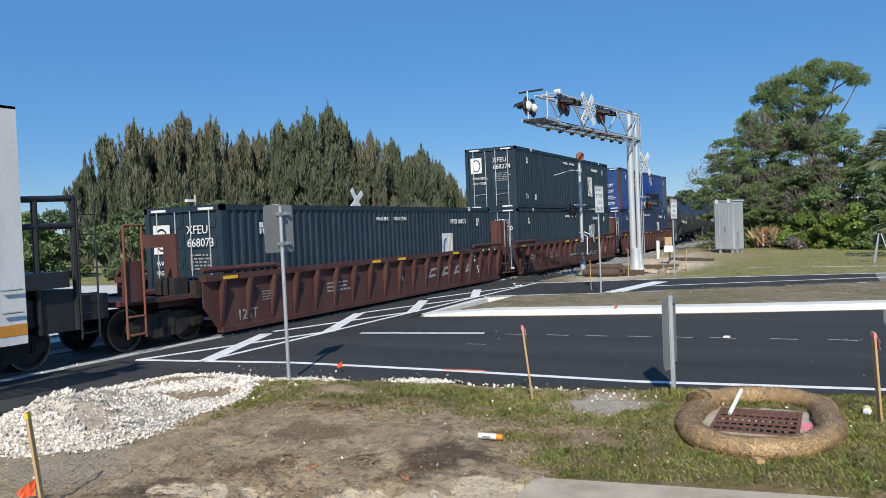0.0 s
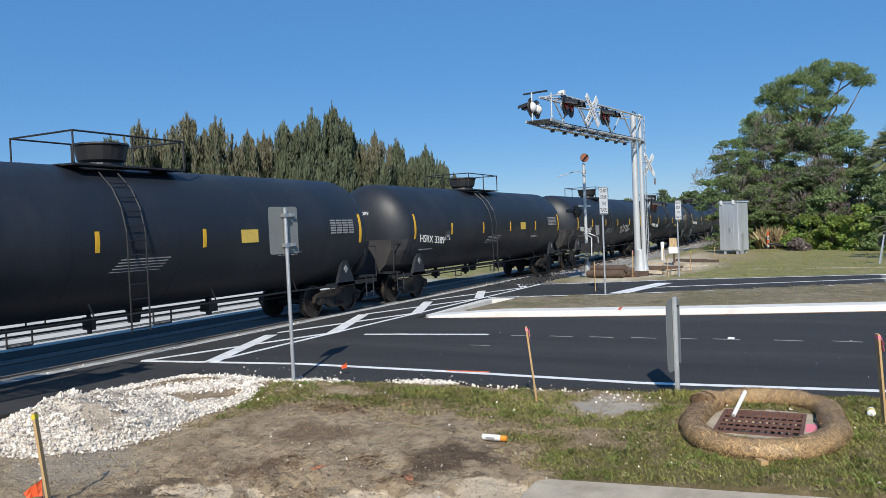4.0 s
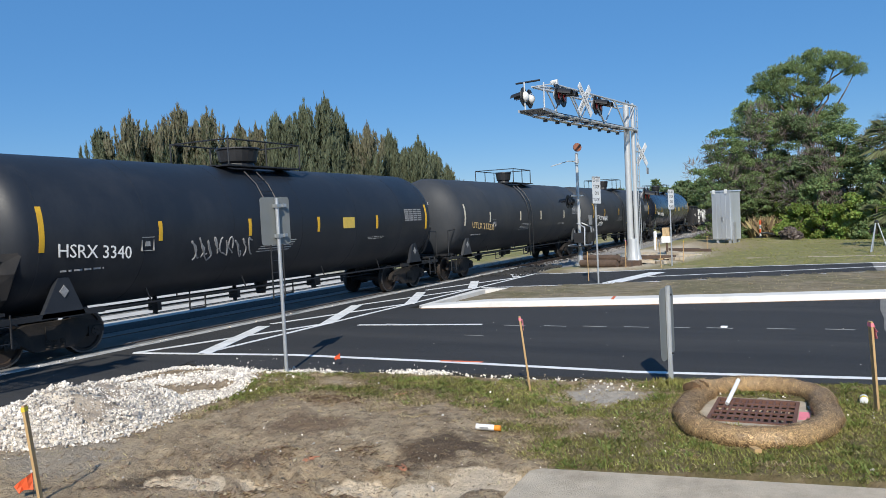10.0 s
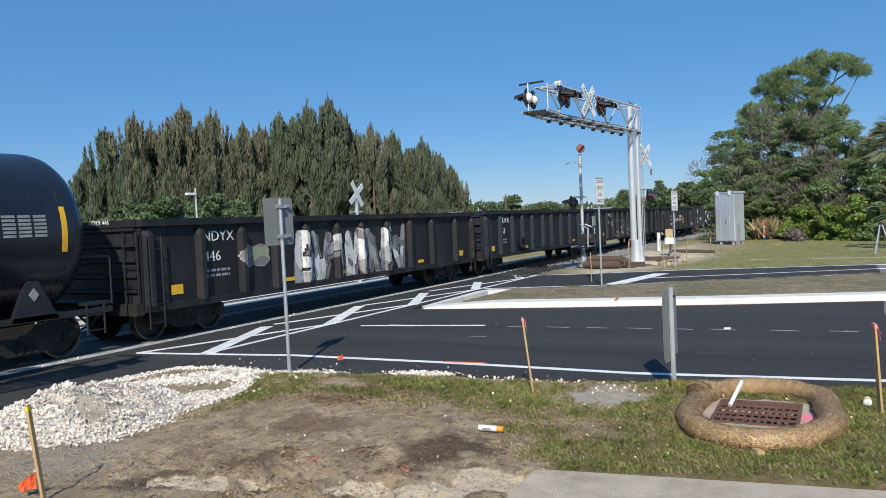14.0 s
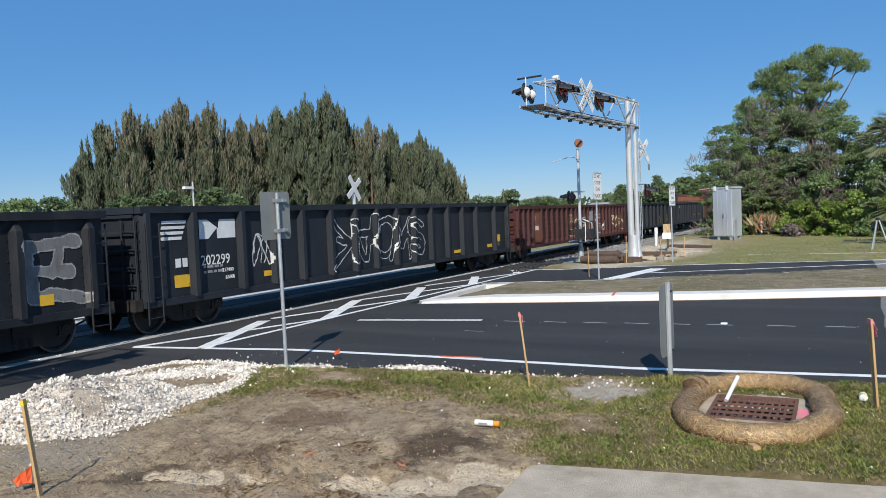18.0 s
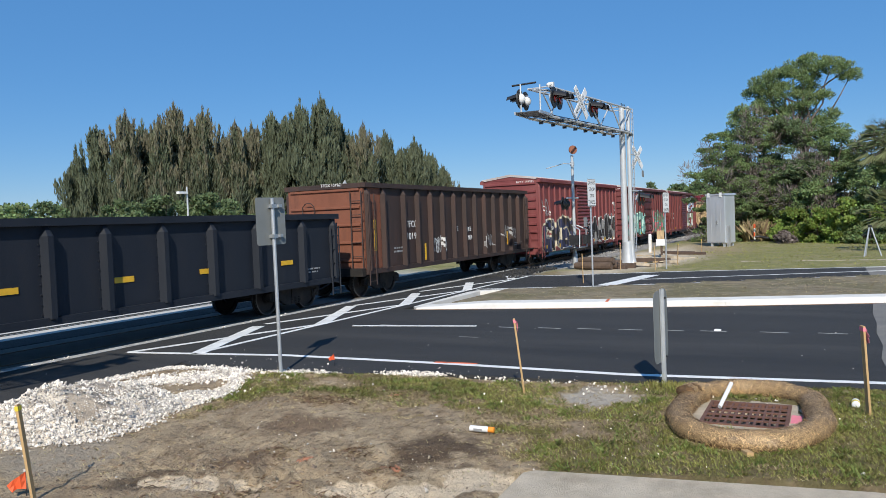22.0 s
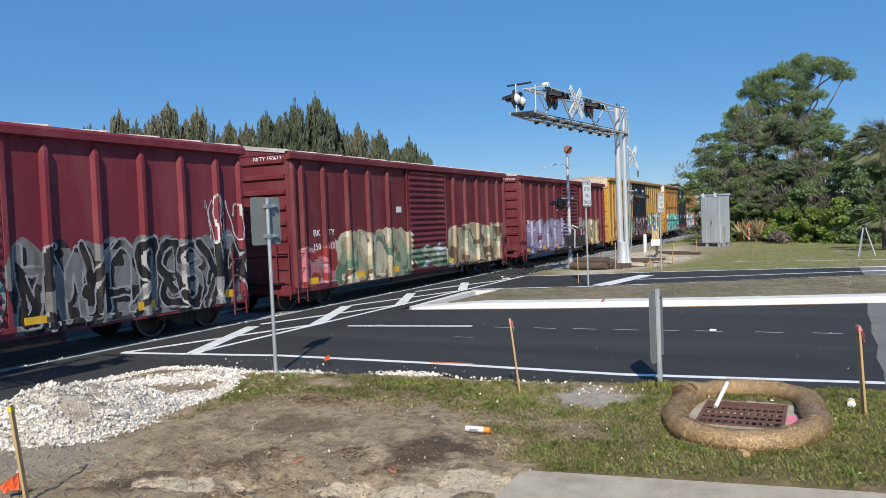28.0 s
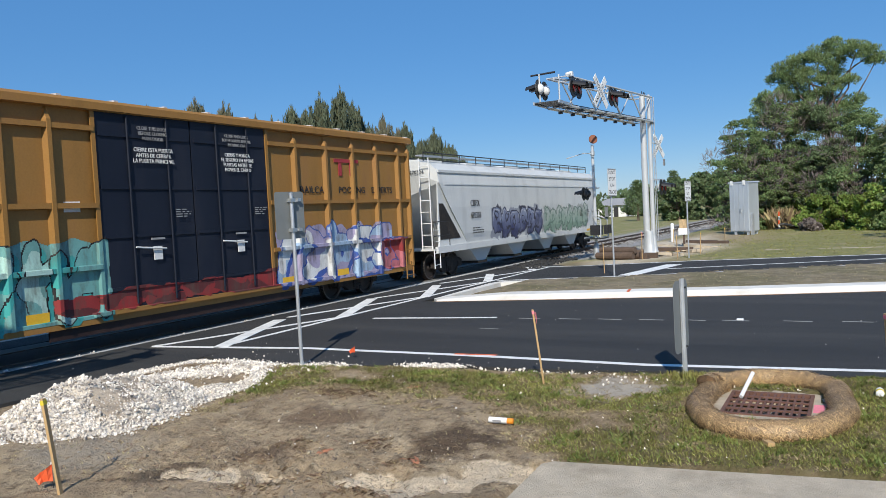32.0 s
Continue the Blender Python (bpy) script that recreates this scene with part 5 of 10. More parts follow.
# ---- box bodies with posts: gondolas and boxcars ----
def posts(car, xs, depth, width, z0, z1, half, material, name="side_post", head=0.22):
    """Pressed posts on both sides, with sloped cheeks and heads that run out into the wall."""
    for x in xs:
        for s in (-1, 1):
            bm = bmesh.new()
            rows = []
            for z, d, w in ((z0, depth, width), (z1 - head, depth, width), (z1 - head * 0.25, depth * 0.3, width * 0.72), (z1, 0.012, width * 0.6)):
                rows.append([bm.verts.new((x + a * w, s * (half + b), z)) for a, b in ((-0.5, 0.0), (-0.25, d), (0.25, d), (0.5, 0.0))])
            for p, q in zip(rows, rows[1:]):
                for k in range(4):
                    bm.faces.new((p[k], p[(k + 1) % 4], q[(k + 1) % 4], q[k]))
            bm.faces.new(rows[0][::-1])
            bm.faces.new(rows[-1])
            bmesh.ops.recalc_face_normals(bm, faces=bm.faces)
            part(name, bm, material, car)


def end_ribs(car, x, s, half, zs, material, name="end_rib", thick=0.13):
    """Horizontal corrugations of an end wall."""
    prof = [(0, -thick / 2), (-0.07, -thick / 2 + 0.04), (-0.07, thick / 2 - 0.04), (0, thick / 2)]
    me = to_mesh(name, prism([(s * -a, b) for a, b in prof], -half + 0.12, half - 0.12), material)
    for z in zs:
        mesh_part(name, me, None, car, "", Matrix.Translation((x, 0, z)))


def body_shell(car, L, half, z0, z1, material, t=0.05):
    """Side walls, end walls and floor, each with its thickness."""
    for name, row in (("side_wall", (0, L, -half, -half + t, z0, z1)), ("side_wall", (0, L, half - t, half, z0, z1)), ("end_wall", (0, t, -half + t, half - t, z0, z1)),
                      ("end_wall", (L - t, L, -half + t, half - t, z0, z1)), ("car_floor", (t, L - t, -half + t, half - t, z0 + 0.12, z0 + 0.2))):
        part(name, boxes(row), material, car)


def gondola(place, L, z0, z1, paint, marks, number, posts_x, post_depth=0.16, reflectors=(), label="", dark_end=False, scrawl=(), rail_w=0.12, ribbed=False, half=1.40, base_x=1.6, head=0.22, end_paint=None, post_w=0.24, marks_at=None):
    car = car_thing("gondola", label, place)
    m = M[paint]
    body_shell(car, L, half, z0, z1, m)
    posts(car, posts_x, post_depth, post_w, z0 + 0.02, z1 - 0.06, half, m, head=head)
    SKIN[car] = {"half": half, "low": z0 + 0.06, "posts": [(px, post_w, post_depth) for px in posts_x], "sheets": []}
    part("top_chord", boxes((-0.04, L + 0.04, -half - 0.12, -half + 0.06, z1 - 0.09, z1 + 0.06), (-0.04, L + 0.04, half - 0.06, half + 0.12, z1 - 0.09, z1 + 0.06),
                            (-0.06, 0.08, -half + 0.06, half - 0.06, z1 - 0.09, z1 + 0.06), (L - 0.08, L + 0.06, -half + 0.06, half - 0.06, z1 - 0.09, z1 + 0.06)), m, car)
    for y in (-half - 0.06, half + 0.06):
        part("side_sill", boxes((0.0, L, y - 0.05, y + 0.05, z0 - 0.1, z0 + 0.05)), m, car)
    part("centre_sill", boxes((-0.3, L + 0.3, -0.28, 0.28, 0.62, z0 + 0.1)), M["truck"], car)
    zs = [z0 + 0.35 + k * (z1 - z0 - 0.5) / 4 for k in range(5)]
    end_ribs(car, 0, -1, half, zs, M[end_paint or paint])
    end_ribs(car, L, 1, half, zs, M[end_paint or paint])
    if end_paint:
        part("end_panel", boxes((-0.012, 0.0, -half + 0.01, half - 0.01, z0, z1 - 0.1)), M[end_paint], car, "flaking rust-orange end sheet")
        part("corner_sheet", boxes((0.0, 1.0, -half - 0.012, -half, z0 + 0.06, z1 - 0.1)), M[end_paint], car, "flaking rust-orange corner sheet")
    for x, s in ((0, -1), (L, 1)):
        coupler(car, x + s * 0.2, s)
        for y in (-half - 0.08, half + 0.04):
            ladder(car, x - (0.0 if s < 0 else 0.45) + 0.03, y - 0.05, z0 - 0.45, z1 - 0.3, 0.4, m)
        ladder(car, x + s * 0.1, -half + 0.02, z0 - 0.1, z1 - 0.2, 0.4, m, end=True)
        part("end_sill", boxes((min(x, x + s * 0.2), max(x, x + s * 0.2), -half, half, z0 - 0.15, z0 + 0.1)), M["truck"], car)
    truck(car, base_x)
    truck(car, L - base_x)
    if ribbed:
        xs = sorted(posts_x)
        for a, b in zip(xs, xs[1:]):
            if b - a > 1.0:
                continue
            for k in range(6):
                z = z0 + 0.35 + k * (z1 - z0 - 0.5) / 6
                for y in (-half, half):
                    part("side_corrugation", boxes((a + 0.14, b - 0.14, y - 0.05, y + 0.05, z, z + 0.09)), m, car)
    if not ribbed and post_depth > 0.14:
        bm = bmesh.new()
        for px in posts_x:
            for dx in (-0.15, 0.15):
                for k in range(9):
                    rod(bm, (px + dx, -half + 0.005, z0 + 0.1 + k * (z1 - z0 - 0.35) / 8), (px + dx, -half - 0.016, z0 + 0.1 + k * (z1 - z0 - 0.35) / 8), 0.02, 5)
        part("rivets", bm, m, car)["kind"] = "stuff"
    for x, z, w, h in reflectors:
        plate(car, x, x + w, z, z + h, -half - 0.01 - (0.0 if not ribbed else 0.06), M["reflector"])
    if marks:
        tx, tz, gap = marks_at or (1.75, z1 - 0.48, 0.47)
        lettering(marks, M["letter"], car, tx, -half - 0.014, tz, 0.34, 1.1)
        lettering(number, M["letter"], car, tx + 0.03, -half - 0.014, tz - gap, 0.34, 1.1)
        lettering(marks + " " + number, M["letter"], car, -0.062, 0.1, z1 - 0.02, 0.14, 1.0, True)
    bars_text(car, 1.8, -half - 0.005, z0 + 0.62, 0.9, 2, M["faded_letter"], 0.06, 0.12)
    bars_text(car, L - 1.6, -half - 0.005, z0 + 0.35, 0.9, 2, M["faded_letter"], 0.04, 0.09)
    part("brake_wheel", tube(bmesh.new(), [(-0.16, 0.55 + 0.25 * math.cos(a * math.pi / 6), z1 - 0.75 + 0.25 * math.sin(a * math.pi / 6)) for a in range(13)], 0.015, 5), m, car)
    return car


def boxcar(place, L, z0, z1, peak, paint, marks, number, left_posts, right_posts, door, door_kind="ribbed", roof="roof", half=1.49, label="", base_x=1.5, end_paint=None, post_w=0.17, post_depth=0.11,
           ref=(), text="letter", door_paint="door_blue", marks_x=2.05, eave=0.15):
    car = car_thing("boxcar", label, place)
    m = M[paint]
    e = M[end_paint or paint]
    body_shell(car, L, half, z0, z1, m)
    d0, d1 = door
    # roof: a low gable of sheets with standing seams
    prof = [(-half - 0.02, z1), (0, peak), (half + 0.02, z1), (half + 0.02, z1 - 0.05), (0, peak - 0.06), (-half - 0.02, z1 - 0.05)]
    part("roof", prism(prof, -0.05, L + 0.05, "x"), M[roof], car, "sun-bleached metal roof")
    seam = to_mesh("roof_seam", prism([(-half - 0.026, z1 + 0.005), (0, peak + 0.005), (half + 0.026, z1 + 0.005), (half + 0.026, z1 + 0.055), (0, peak + 0.055), (-half - 0.026, z1 + 0.055)], -0.045, 0.045, "x"), M[roof])
    n = int(L / 1.25)
    for k in range(n + 1):
        mesh_part("roof_seam", seam, None, car, "", Matrix.Translation((k * L / n, 0, 0)))
    for s in (-1, 1):
        part("eave_rail", prism([(s * (half - 0.05), z1 + 0.01), (s * (half + 0.09), z1 + 0.01), (s * (half + eave), z1 - 0.05), (s * (half + eave), z1 - 0.19), (s * (half - 0.05), z1 - 0.22)], -0.05, L + 0.05, "x"), m, car)
        part("side_sill", boxes((0.0, L, s * half - 0.045, s * half + 0.045, z0 - 0.08, z0 + 0.10)), m, car)
    part("centre_sill", boxes((-0.3, L + 0.3, -0.3, 0.3, 0.62, z0 + 0.2)), M["truck"], car)
    # the drop below the sill is darker than the side
    part("sill_drop", boxes((d0 - 1.2, d1 + 1.2, -half + 0.02, -half + 0.06, z0 - 0.28, z0 - 0.06)), M["sill_dark"], car, "dark brown lower sill")
    posts(car, [0.1] + list(left_posts) + list(right_posts) + [L - 0.1], post_depth, post_w, z0 + 0.064, z1 - 0.224, half, m)
    sheets = []
    if door_kind == "ribbed":
        prof = [(z0 + 0.139, 0.0), (z0 + 0.14, 0.05)]
        for k in range(17):
            z = z0 + 0.3 + k * (z1 - z0 - 0.6) / 16
            prof += [(z - 0.055, 0.05), (z - 0.03, 0.105), (z + 0.01, 0.10), (z + 0.085, 0.05)]
        sheets = [(d0, d1, [z0 + 0.139, z0 + 0.14, z1 - 0.18], [0.0, 0.05, 0.05]), (d0 + 0.12, d1 - 0.12, [p[0] for p in prof], [p[1] for p in prof])]
    else:
        sheets = [(d0, d1, [z0 + 0.14, z1 - 0.18], [0.05, 0.05])]
        ribs = [(z0 + 0.35 + k * (z1 - z0 - 0.75) / 5 - 0.035, 0.07, 0.10) for k in range(6)] if door_kind == "panelled" else [(z0 + 0.2 + f * (z1 - z0 - 0.5), 0.07, 0.08) for f in (0.08, 0.36, 0.62, 0.9)]
        for za, w, dep in ribs:
            sheets.append((d0 + 0.05, d1 - 0.05, [za - 0.002, za, za + w, za + w + 0.002], [0.0, dep, dep, 0.0]))
    sheets += [(d0 - 0.1, d0 - 0.01, [z0 + 0.1, z1 - 0.15], [0.08, 0.08]), (d1 + 0.01, d1 + 0.1, [z0 + 0.1, z1 - 0.15], [0.08, 0.08])]
    sheets += [(0.0, L, [z0 - 0.08, z0 - 0.079, z0 + 0.10, z0 + 0.101], [0.0, 0.045, 0.045, 0.0]), (d0 - 0.3, d1 + 2.6 if d1 + 2.6 < L else L - 0.2, [z0 + 0.049, z0 + 0.05, z0 + 0.14, z0 + 0.141], [0.0, 0.11, 0.11, 0.0])]
    SKIN[car] = {"half": half, "low": z0 - 0.06, "posts": [(px, post_w, post_depth) for px in [0.1] + list(left_posts) + list(right_posts) + [L - 0.1]], "sheets": sheets}
    zs = [z0 + 0.62 + k * 0.52 for k in range(7)] if end_paint else [z0 + 1.0 + k * (z1 - z0 - 1.25) / 6 for k in range(7)]
    for x, s in ((0, -1), (L, 1)):
        part("end_gable", prism([(-half, z1 - 0.05), (half, z1 - 0.05), (half, z1 - 0.012), (0, peak - 0.012), (-half, z1 - 0.012)], min(x - s * 0.05, x + s * 0.02), max(x - s * 0.05, x + s * 0.02), "x"), M["cream_panel"] if end_paint else e, car)
        end_ribs(car, x, s, half, zs, e, thick=0.45 if end_paint else 0.17)
        if end_paint:
            part("end_panel", boxes((min(x, x + s * 0.012), max(x, x + s * 0.012), -half + 0.01, half - 0.01, z0, z1 - 0.05)), e, car)
        coupler(car, x + s * 0.15, s)
        for y in (-half - 0.05, half + 0.05):
            ladder(car, x + (0.1 if s < 0 else -0.52), y - 0.03, z0 - 0.35, z0 + 1.3, 0.42, m)
        ladder(car, x + s * 0.1, -half + 0.04, z0 - 0.25, z0 + 1.3, 0.42, m, end=True)
        part("crossover_step", boxes((min(x, x + s * 0.3), max(x, x + s * 0.3), -1.2, 1.2, z0 + 0.18, z0 + 0.22)), M["truck"], car)
        part("end_sill", boxes((min(x, x + s * 0.12), max(x, x + s * 0.12), -half, half, z0 - 0.1, z0 + 0.15)), m, car)
    for s in (-1, 1):
        y = s * (half + 0.05)
        if door_kind == "ribbed":
            dr = part("door", boxes((d0, d1, min(y, y - s * 0.045), max(y, y - s * 0.045), z0 + 0.14, z1 - 0.18)), m, car)
            for k in range(17):
                z = z0 + 0.3 + k * (z1 - z0 - 0.6) / 16
                part("door_rib", prism([(y, z + 0.085), (y + s * 0.05, z + 0.01), (y + s * 0.055, z - 0.03), (y, z - 0.055)], d0 + 0.12, d1 - 0.12, "x"), m, dr)
        elif door_kind == "panelled":
            dr = part("door", boxes((d0, d1, min(y, y - s * 0.045), max(y, y - s * 0.045), z0 + 0.14, z1 - 0.18)), m, car)
            for k in range(6):
                z = z0 + 0.35 + k * (z1 - z0 - 0.75) / 5
                part("door_rib", boxes((d0 + 0.05, d1 - 0.05, min(y, y + s * 0.05), max(y, y + s * 0.05), z - 0.035, z + 0.035)), m, dr)
        else:
            for a, b in ((d0, (d0 + d1) / 2 - 0.02), ((d0 + d1) / 2 + 0.02, d1)):
                dr = part("door", boxes((a, b, min(y, y - s * 0.045), max(y, y - s * 0.045), z0 + 0.1, z1 - 0.12)), M[door_paint], car, "dark navy plug door")
                w = b - a
                for f in (0.3, 0.72):
                    part("lock_rod", rods(0.022, ((a + w * f, y + s * 0.04, z0 + 0.2), (a + w * f, y + s * 0.04, z1 - 0.25)), n=6), M[door_paint], dr)
                for f in (0.08, 0.36, 0.62, 0.9):
                    z = z0 + 0.2 + f * (z1 - z0 - 0.5)
                    part("door_rib", boxes((a + 0.06, b - 0.06, min(y, y + s * 0.03), max(y, y + s * 0.03), z, z + 0.07)), M[door_paint], dr)
                part("door_handle", rods(0.02, ((a + w * 0.3, y + s * 0.09, z0 + 1.35), (a + w * 0.62, y + s * 0.09, z0 + 1.28)), n=6), M["letter"], dr)
        for z in (z0 + 0.1, z1 - 0.16):
            part("door_track", boxes((d0 - 0.3, d1 + 2.6 if d1 + 2.6 < L else L - 0.2, min(y, y + s * 0.06), max(y, y + s * 0.06), z - 0.05, z + 0.04)), m, car)
        part("door_post", boxes((d0 - 0.1, d0 - 0.01, min(y, y + s * 0.03), max(y, y + s * 0.03), z0 + 0.1, z1 - 0.15)), m, car)
        part("door_post", boxes((d1 + 0.01, d1 + 0.1, min(y, y + s * 0.03), max(y, y + s * 0.03), z0 + 0.1, z1 - 0.15)), m, car)
    truck(car, base_x)
    truck(car, L - base_x)
    if marks and door_kind == "plug":
        if marks_x > 1.5:
            runs = [(marks[:2], 2.16, 2.53, 0.53), (marks[2:], 2.98, 2.53, 0.56), (number[0], 1.54, 2.03, 0.24), (number[1:3], 2.17, 2.03, 0.5), (number[3:5], 3.0, 2.03, 0.5), (number[5], 3.81, 2.03, 0.25)]
        else:
            runs = [(marks, marks_x, 2.32, 1.5), (number, marks_x - 0.3, 1.95, 2.1)]
        for s, x, z, w in runs:
            lettering(s, M[text], car, x, -half - 0.014, z, 0.32, w / (0.32 * max(v.co.x for v in text_mesh(s, M[text]).vertices)))
        lettering(marks + " " + number, M["dark_letter"], car, -0.076, 0.15, z1 - 0.4, 0.2, 1.0, True)
    elif marks:
        tx0, tx1 = (0.93, 1.95) if len(left_posts) > 5 else (1.0, 1.72)
        lettering(marks[:2], M[text], car, tx0, -half - 0.012, z0 + 1.45, 0.27, 1.1)
        lettering(marks[2:], M[text], car, tx1, -half - 0.012, z0 + 1.45, 0.27, 1.1)
        lettering(number[:3], M[text], car, tx0 - 0.03, -half - 0.012, z0 + 1.06, 0.26, 1.0)
        lettering(number[3:], M[text], car, tx1 - 0.05, -half - 0.012, z0 + 1.06, 0.26, 1.0)
        lettering(marks + " " + number, M["letter" if paint != "ttx_yellow" else "dark_letter"], car, -0.06, -0.35, z1 - 0.22, 0.17, 1.0, True)
    for x, w in ref:
        plate(car, x, x + w, z0 + 0.10, z0 + 0.28, -half - 0.012, M["reflector"])
    bars_text(car, 1.0, -half - 0.006, z0 + 0.75, 0.7, 3, M["faded_letter"] if text == "letter" else M["dark_letter"], 0.03, 0.07)
    part("defect_card", boxes((d0 - 0.75, d0 - 0.4, -half - 0.008, -half - 0.001, z0 + 2.1, z0 + 2.3)), M["letter"], car)
    return car


# ---- car paints ----
def paint(name, col, layers=(), rough=0.6, dirt=DUST, amount=0.35, var=0.22, dirt_scale=0.9):
    M[name] = mat(name, col, rough, var=var, scale=0.9, bump=0.12, bscale=25, dirt=dirt, dirt_amount=amount, dirt_scale=dirt_scale, stretch=(1.6, 1.6, 0.45), paint=layers, spec=0.3)


BLACK = (0.015, 0.015, 0.018)
paint("container_navy", (0.024, 0.040, 0.095), rough=0.5, dirt=(0.05, 0.06, 0.09), amount=0.35)
paint("container_dark", (0.022, 0.039, 0.056), rough=0.5, dirt=(0.045, 0.055, 0.065), amount=0.4)
paint("container_blue", (0.025, 0.063, 0.215), rough=0.5, dirt=(0.10, 0.13, 0.2), amount=0.35, layers=[("patch", 5.8, 10.83, 1.22, 2.4, (0.013, 0.045, 0.22), (0.016, 0.052, 0.25), BLACK, 1, 1), ("patch", 7.65, 12.8, 0.1, 1.32, (0.010, 0.014, 0.03), (0.015, 0.02, 0.04), BLACK, 1, 1), ("patch", 14.1, 16.5, -0.1, 3.1, (0.075, 0.10, 0.15), (0.06, 0.085, 0.135), BLACK, 1, 1)])
paint("patch_navy", (0.014, 0.018, 0.035), rough=0.5)
paint("well_brown", (0.088, 0.037, 0.033), dirt=(0.13, 0.085, 0.065), amount=0.45)
paint("gon_black", (0.016, 0.0185, 0.024), dirt=(0.07, 0.062, 0.058), amount=0.5)
paint("gon_tagged", (0.017, 0.018, 0.021), dirt=(0.075, 0.06, 0.05), amount=0.5)
paint("gon_plain", (0.018, 0.022, 0.031), dirt=(0.03, 0.027, 0.026), amount=0.4)
paint("gon_scrawled", (0.020, 0.024, 0.031), dirt=(0.045, 0.04, 0.036), amount=0.4)
paint("gon_rust", (0.078, 0.027, 0.025), dirt=(0.03, 0.018, 0.018), amount=0.8)
paint("gon_brown", (0.054, 0.037, 0.033), dirt=(0.12, 0.05, 0.03), amount=0.3)
paint("gon_end_rust", (0.23, 0.088, 0.052), dirt=(0.05, 0.028, 0.024), amount=0.8)
paint("chip_tan", (0.50, 0.36, 0.20), dirt=(0.09, 0.05, 0.032), amount=0.95, var=0.45, dirt_scale=2.6)
paint("box_a", (0.200, 0.054, 0.054), amount=0.14)
paint("box_b", (0.155, 0.040, 0.041), amount=0.14)
paint("box_c", (0.170, 0.042, 0.040), amount=0.14)
paint("box_d", (0.195, 0.029, 0.043), amount=0.14)
paint("box_e", (0.150, 0.026, 0.033), amount=0.14)
paint("box_f", (0.150, 0.026, 0.034), amount=0.14)
paint("ttx_yellow", (0.47, 0.275, 0.070), dirt=(0.25, 0.15, 0.07), amount=0.45)
paint("tbox_yellow", (0.33, 0.17, 0.045), dirt=(0.2, 0.1, 0.05), amount=0.5)
paint("end_yellow", (0.56, 0.30, 0.05), dirt=(0.35, 0.18, 0.05), amount=0.3)
paint("door_navy", (0.011, 0.015, 0.028), dirt=(0.03, 0.03, 0.035), amount=0.4)
paint("door_blue", (0.012, 0.017, 0.034), dirt=(0.03, 0.03, 0.035), amount=0.4)
paint("sill_dark", (0.035, 0.02, 0.018), dirt=(0.07, 0.045, 0.035), amount=0.6)
paint("cream_panel", (0.66, 0.54, 0.37), dirt=(0.45, 0.33, 0.2), amount=0.4)
paint("roof", (0.46, 0.40, 0.38), dirt=(0.78, 0.77, 0.75), amount=0.8, dirt_scale=0.7)
paint("hopper_grey", (0.64, 0.65, 0.64), dirt=(0.45, 0.44, 0.42), amount=0.45, rough=0.5, layers=[("fill", 4.9, 10.6, 1.25, 2.55, (0.025, 0.03, 0.12), (0.28, 0.32, 0.45), (0.02, 0.02, 0.05), 0.8, 5), ("fill", 10.8, 17.6, 1.25, 2.5, (0.22, 0.36, 0.26), (0.5, 0.52, 0.5), (0.12, 0.2, 0.16), 0.7, 2)])
paint("reefer_white", (0.74, 0.74, 0.73), dirt=(0.5, 0.48, 0.45), amount=0.3)
paint("stripe_orange", (0.66, 0.30, 0.05))


# ---- containers and well cars ----
CL, CW, CH = 16.154, 2.591, 2.896


def corrugated(name, L, y, s, z0, z1, material, pitch=0.28, depth=0.035):
    """A side wall with pressed vertical corrugations, of sheet thickness, facing s."""
    prof = []
    n = int(L / pitch)
    p = L / n
    for k in range(n):
        x = k * p
        prof += [(x, 0), (x + p * 0.35, 0), (x + p * 0.5, depth), (x + p * 0.85, depth)]
    prof.append((L, 0))
    bm = bmesh.new()
    out = [[bm.verts.new((x, y - s * d, z)) for z in (z0, z1)] for x, d in prof]
    inn = [[bm.verts.new((x, y - s * (d + 0.012), z)) for z in (z0, z1)] for x, d in prof]
    for g in (out, inn):
        for a, b in zip(g, g[1:]):
            bm.faces.new((a[0], b[0], b[1], a[1]))
    for a, b, c, d in zip(out, out[1:], inn, inn[1:]):
        bm.faces.new((a[1], b[1], d[1], c[1]))
        bm.faces.new((a[0], c[0], d[0], b[0]))
    bmesh.ops.recalc_face_normals(bm, faces=bm.faces)
    return to_mesh(name, bm, material)


CONTAINER_MESH = {}


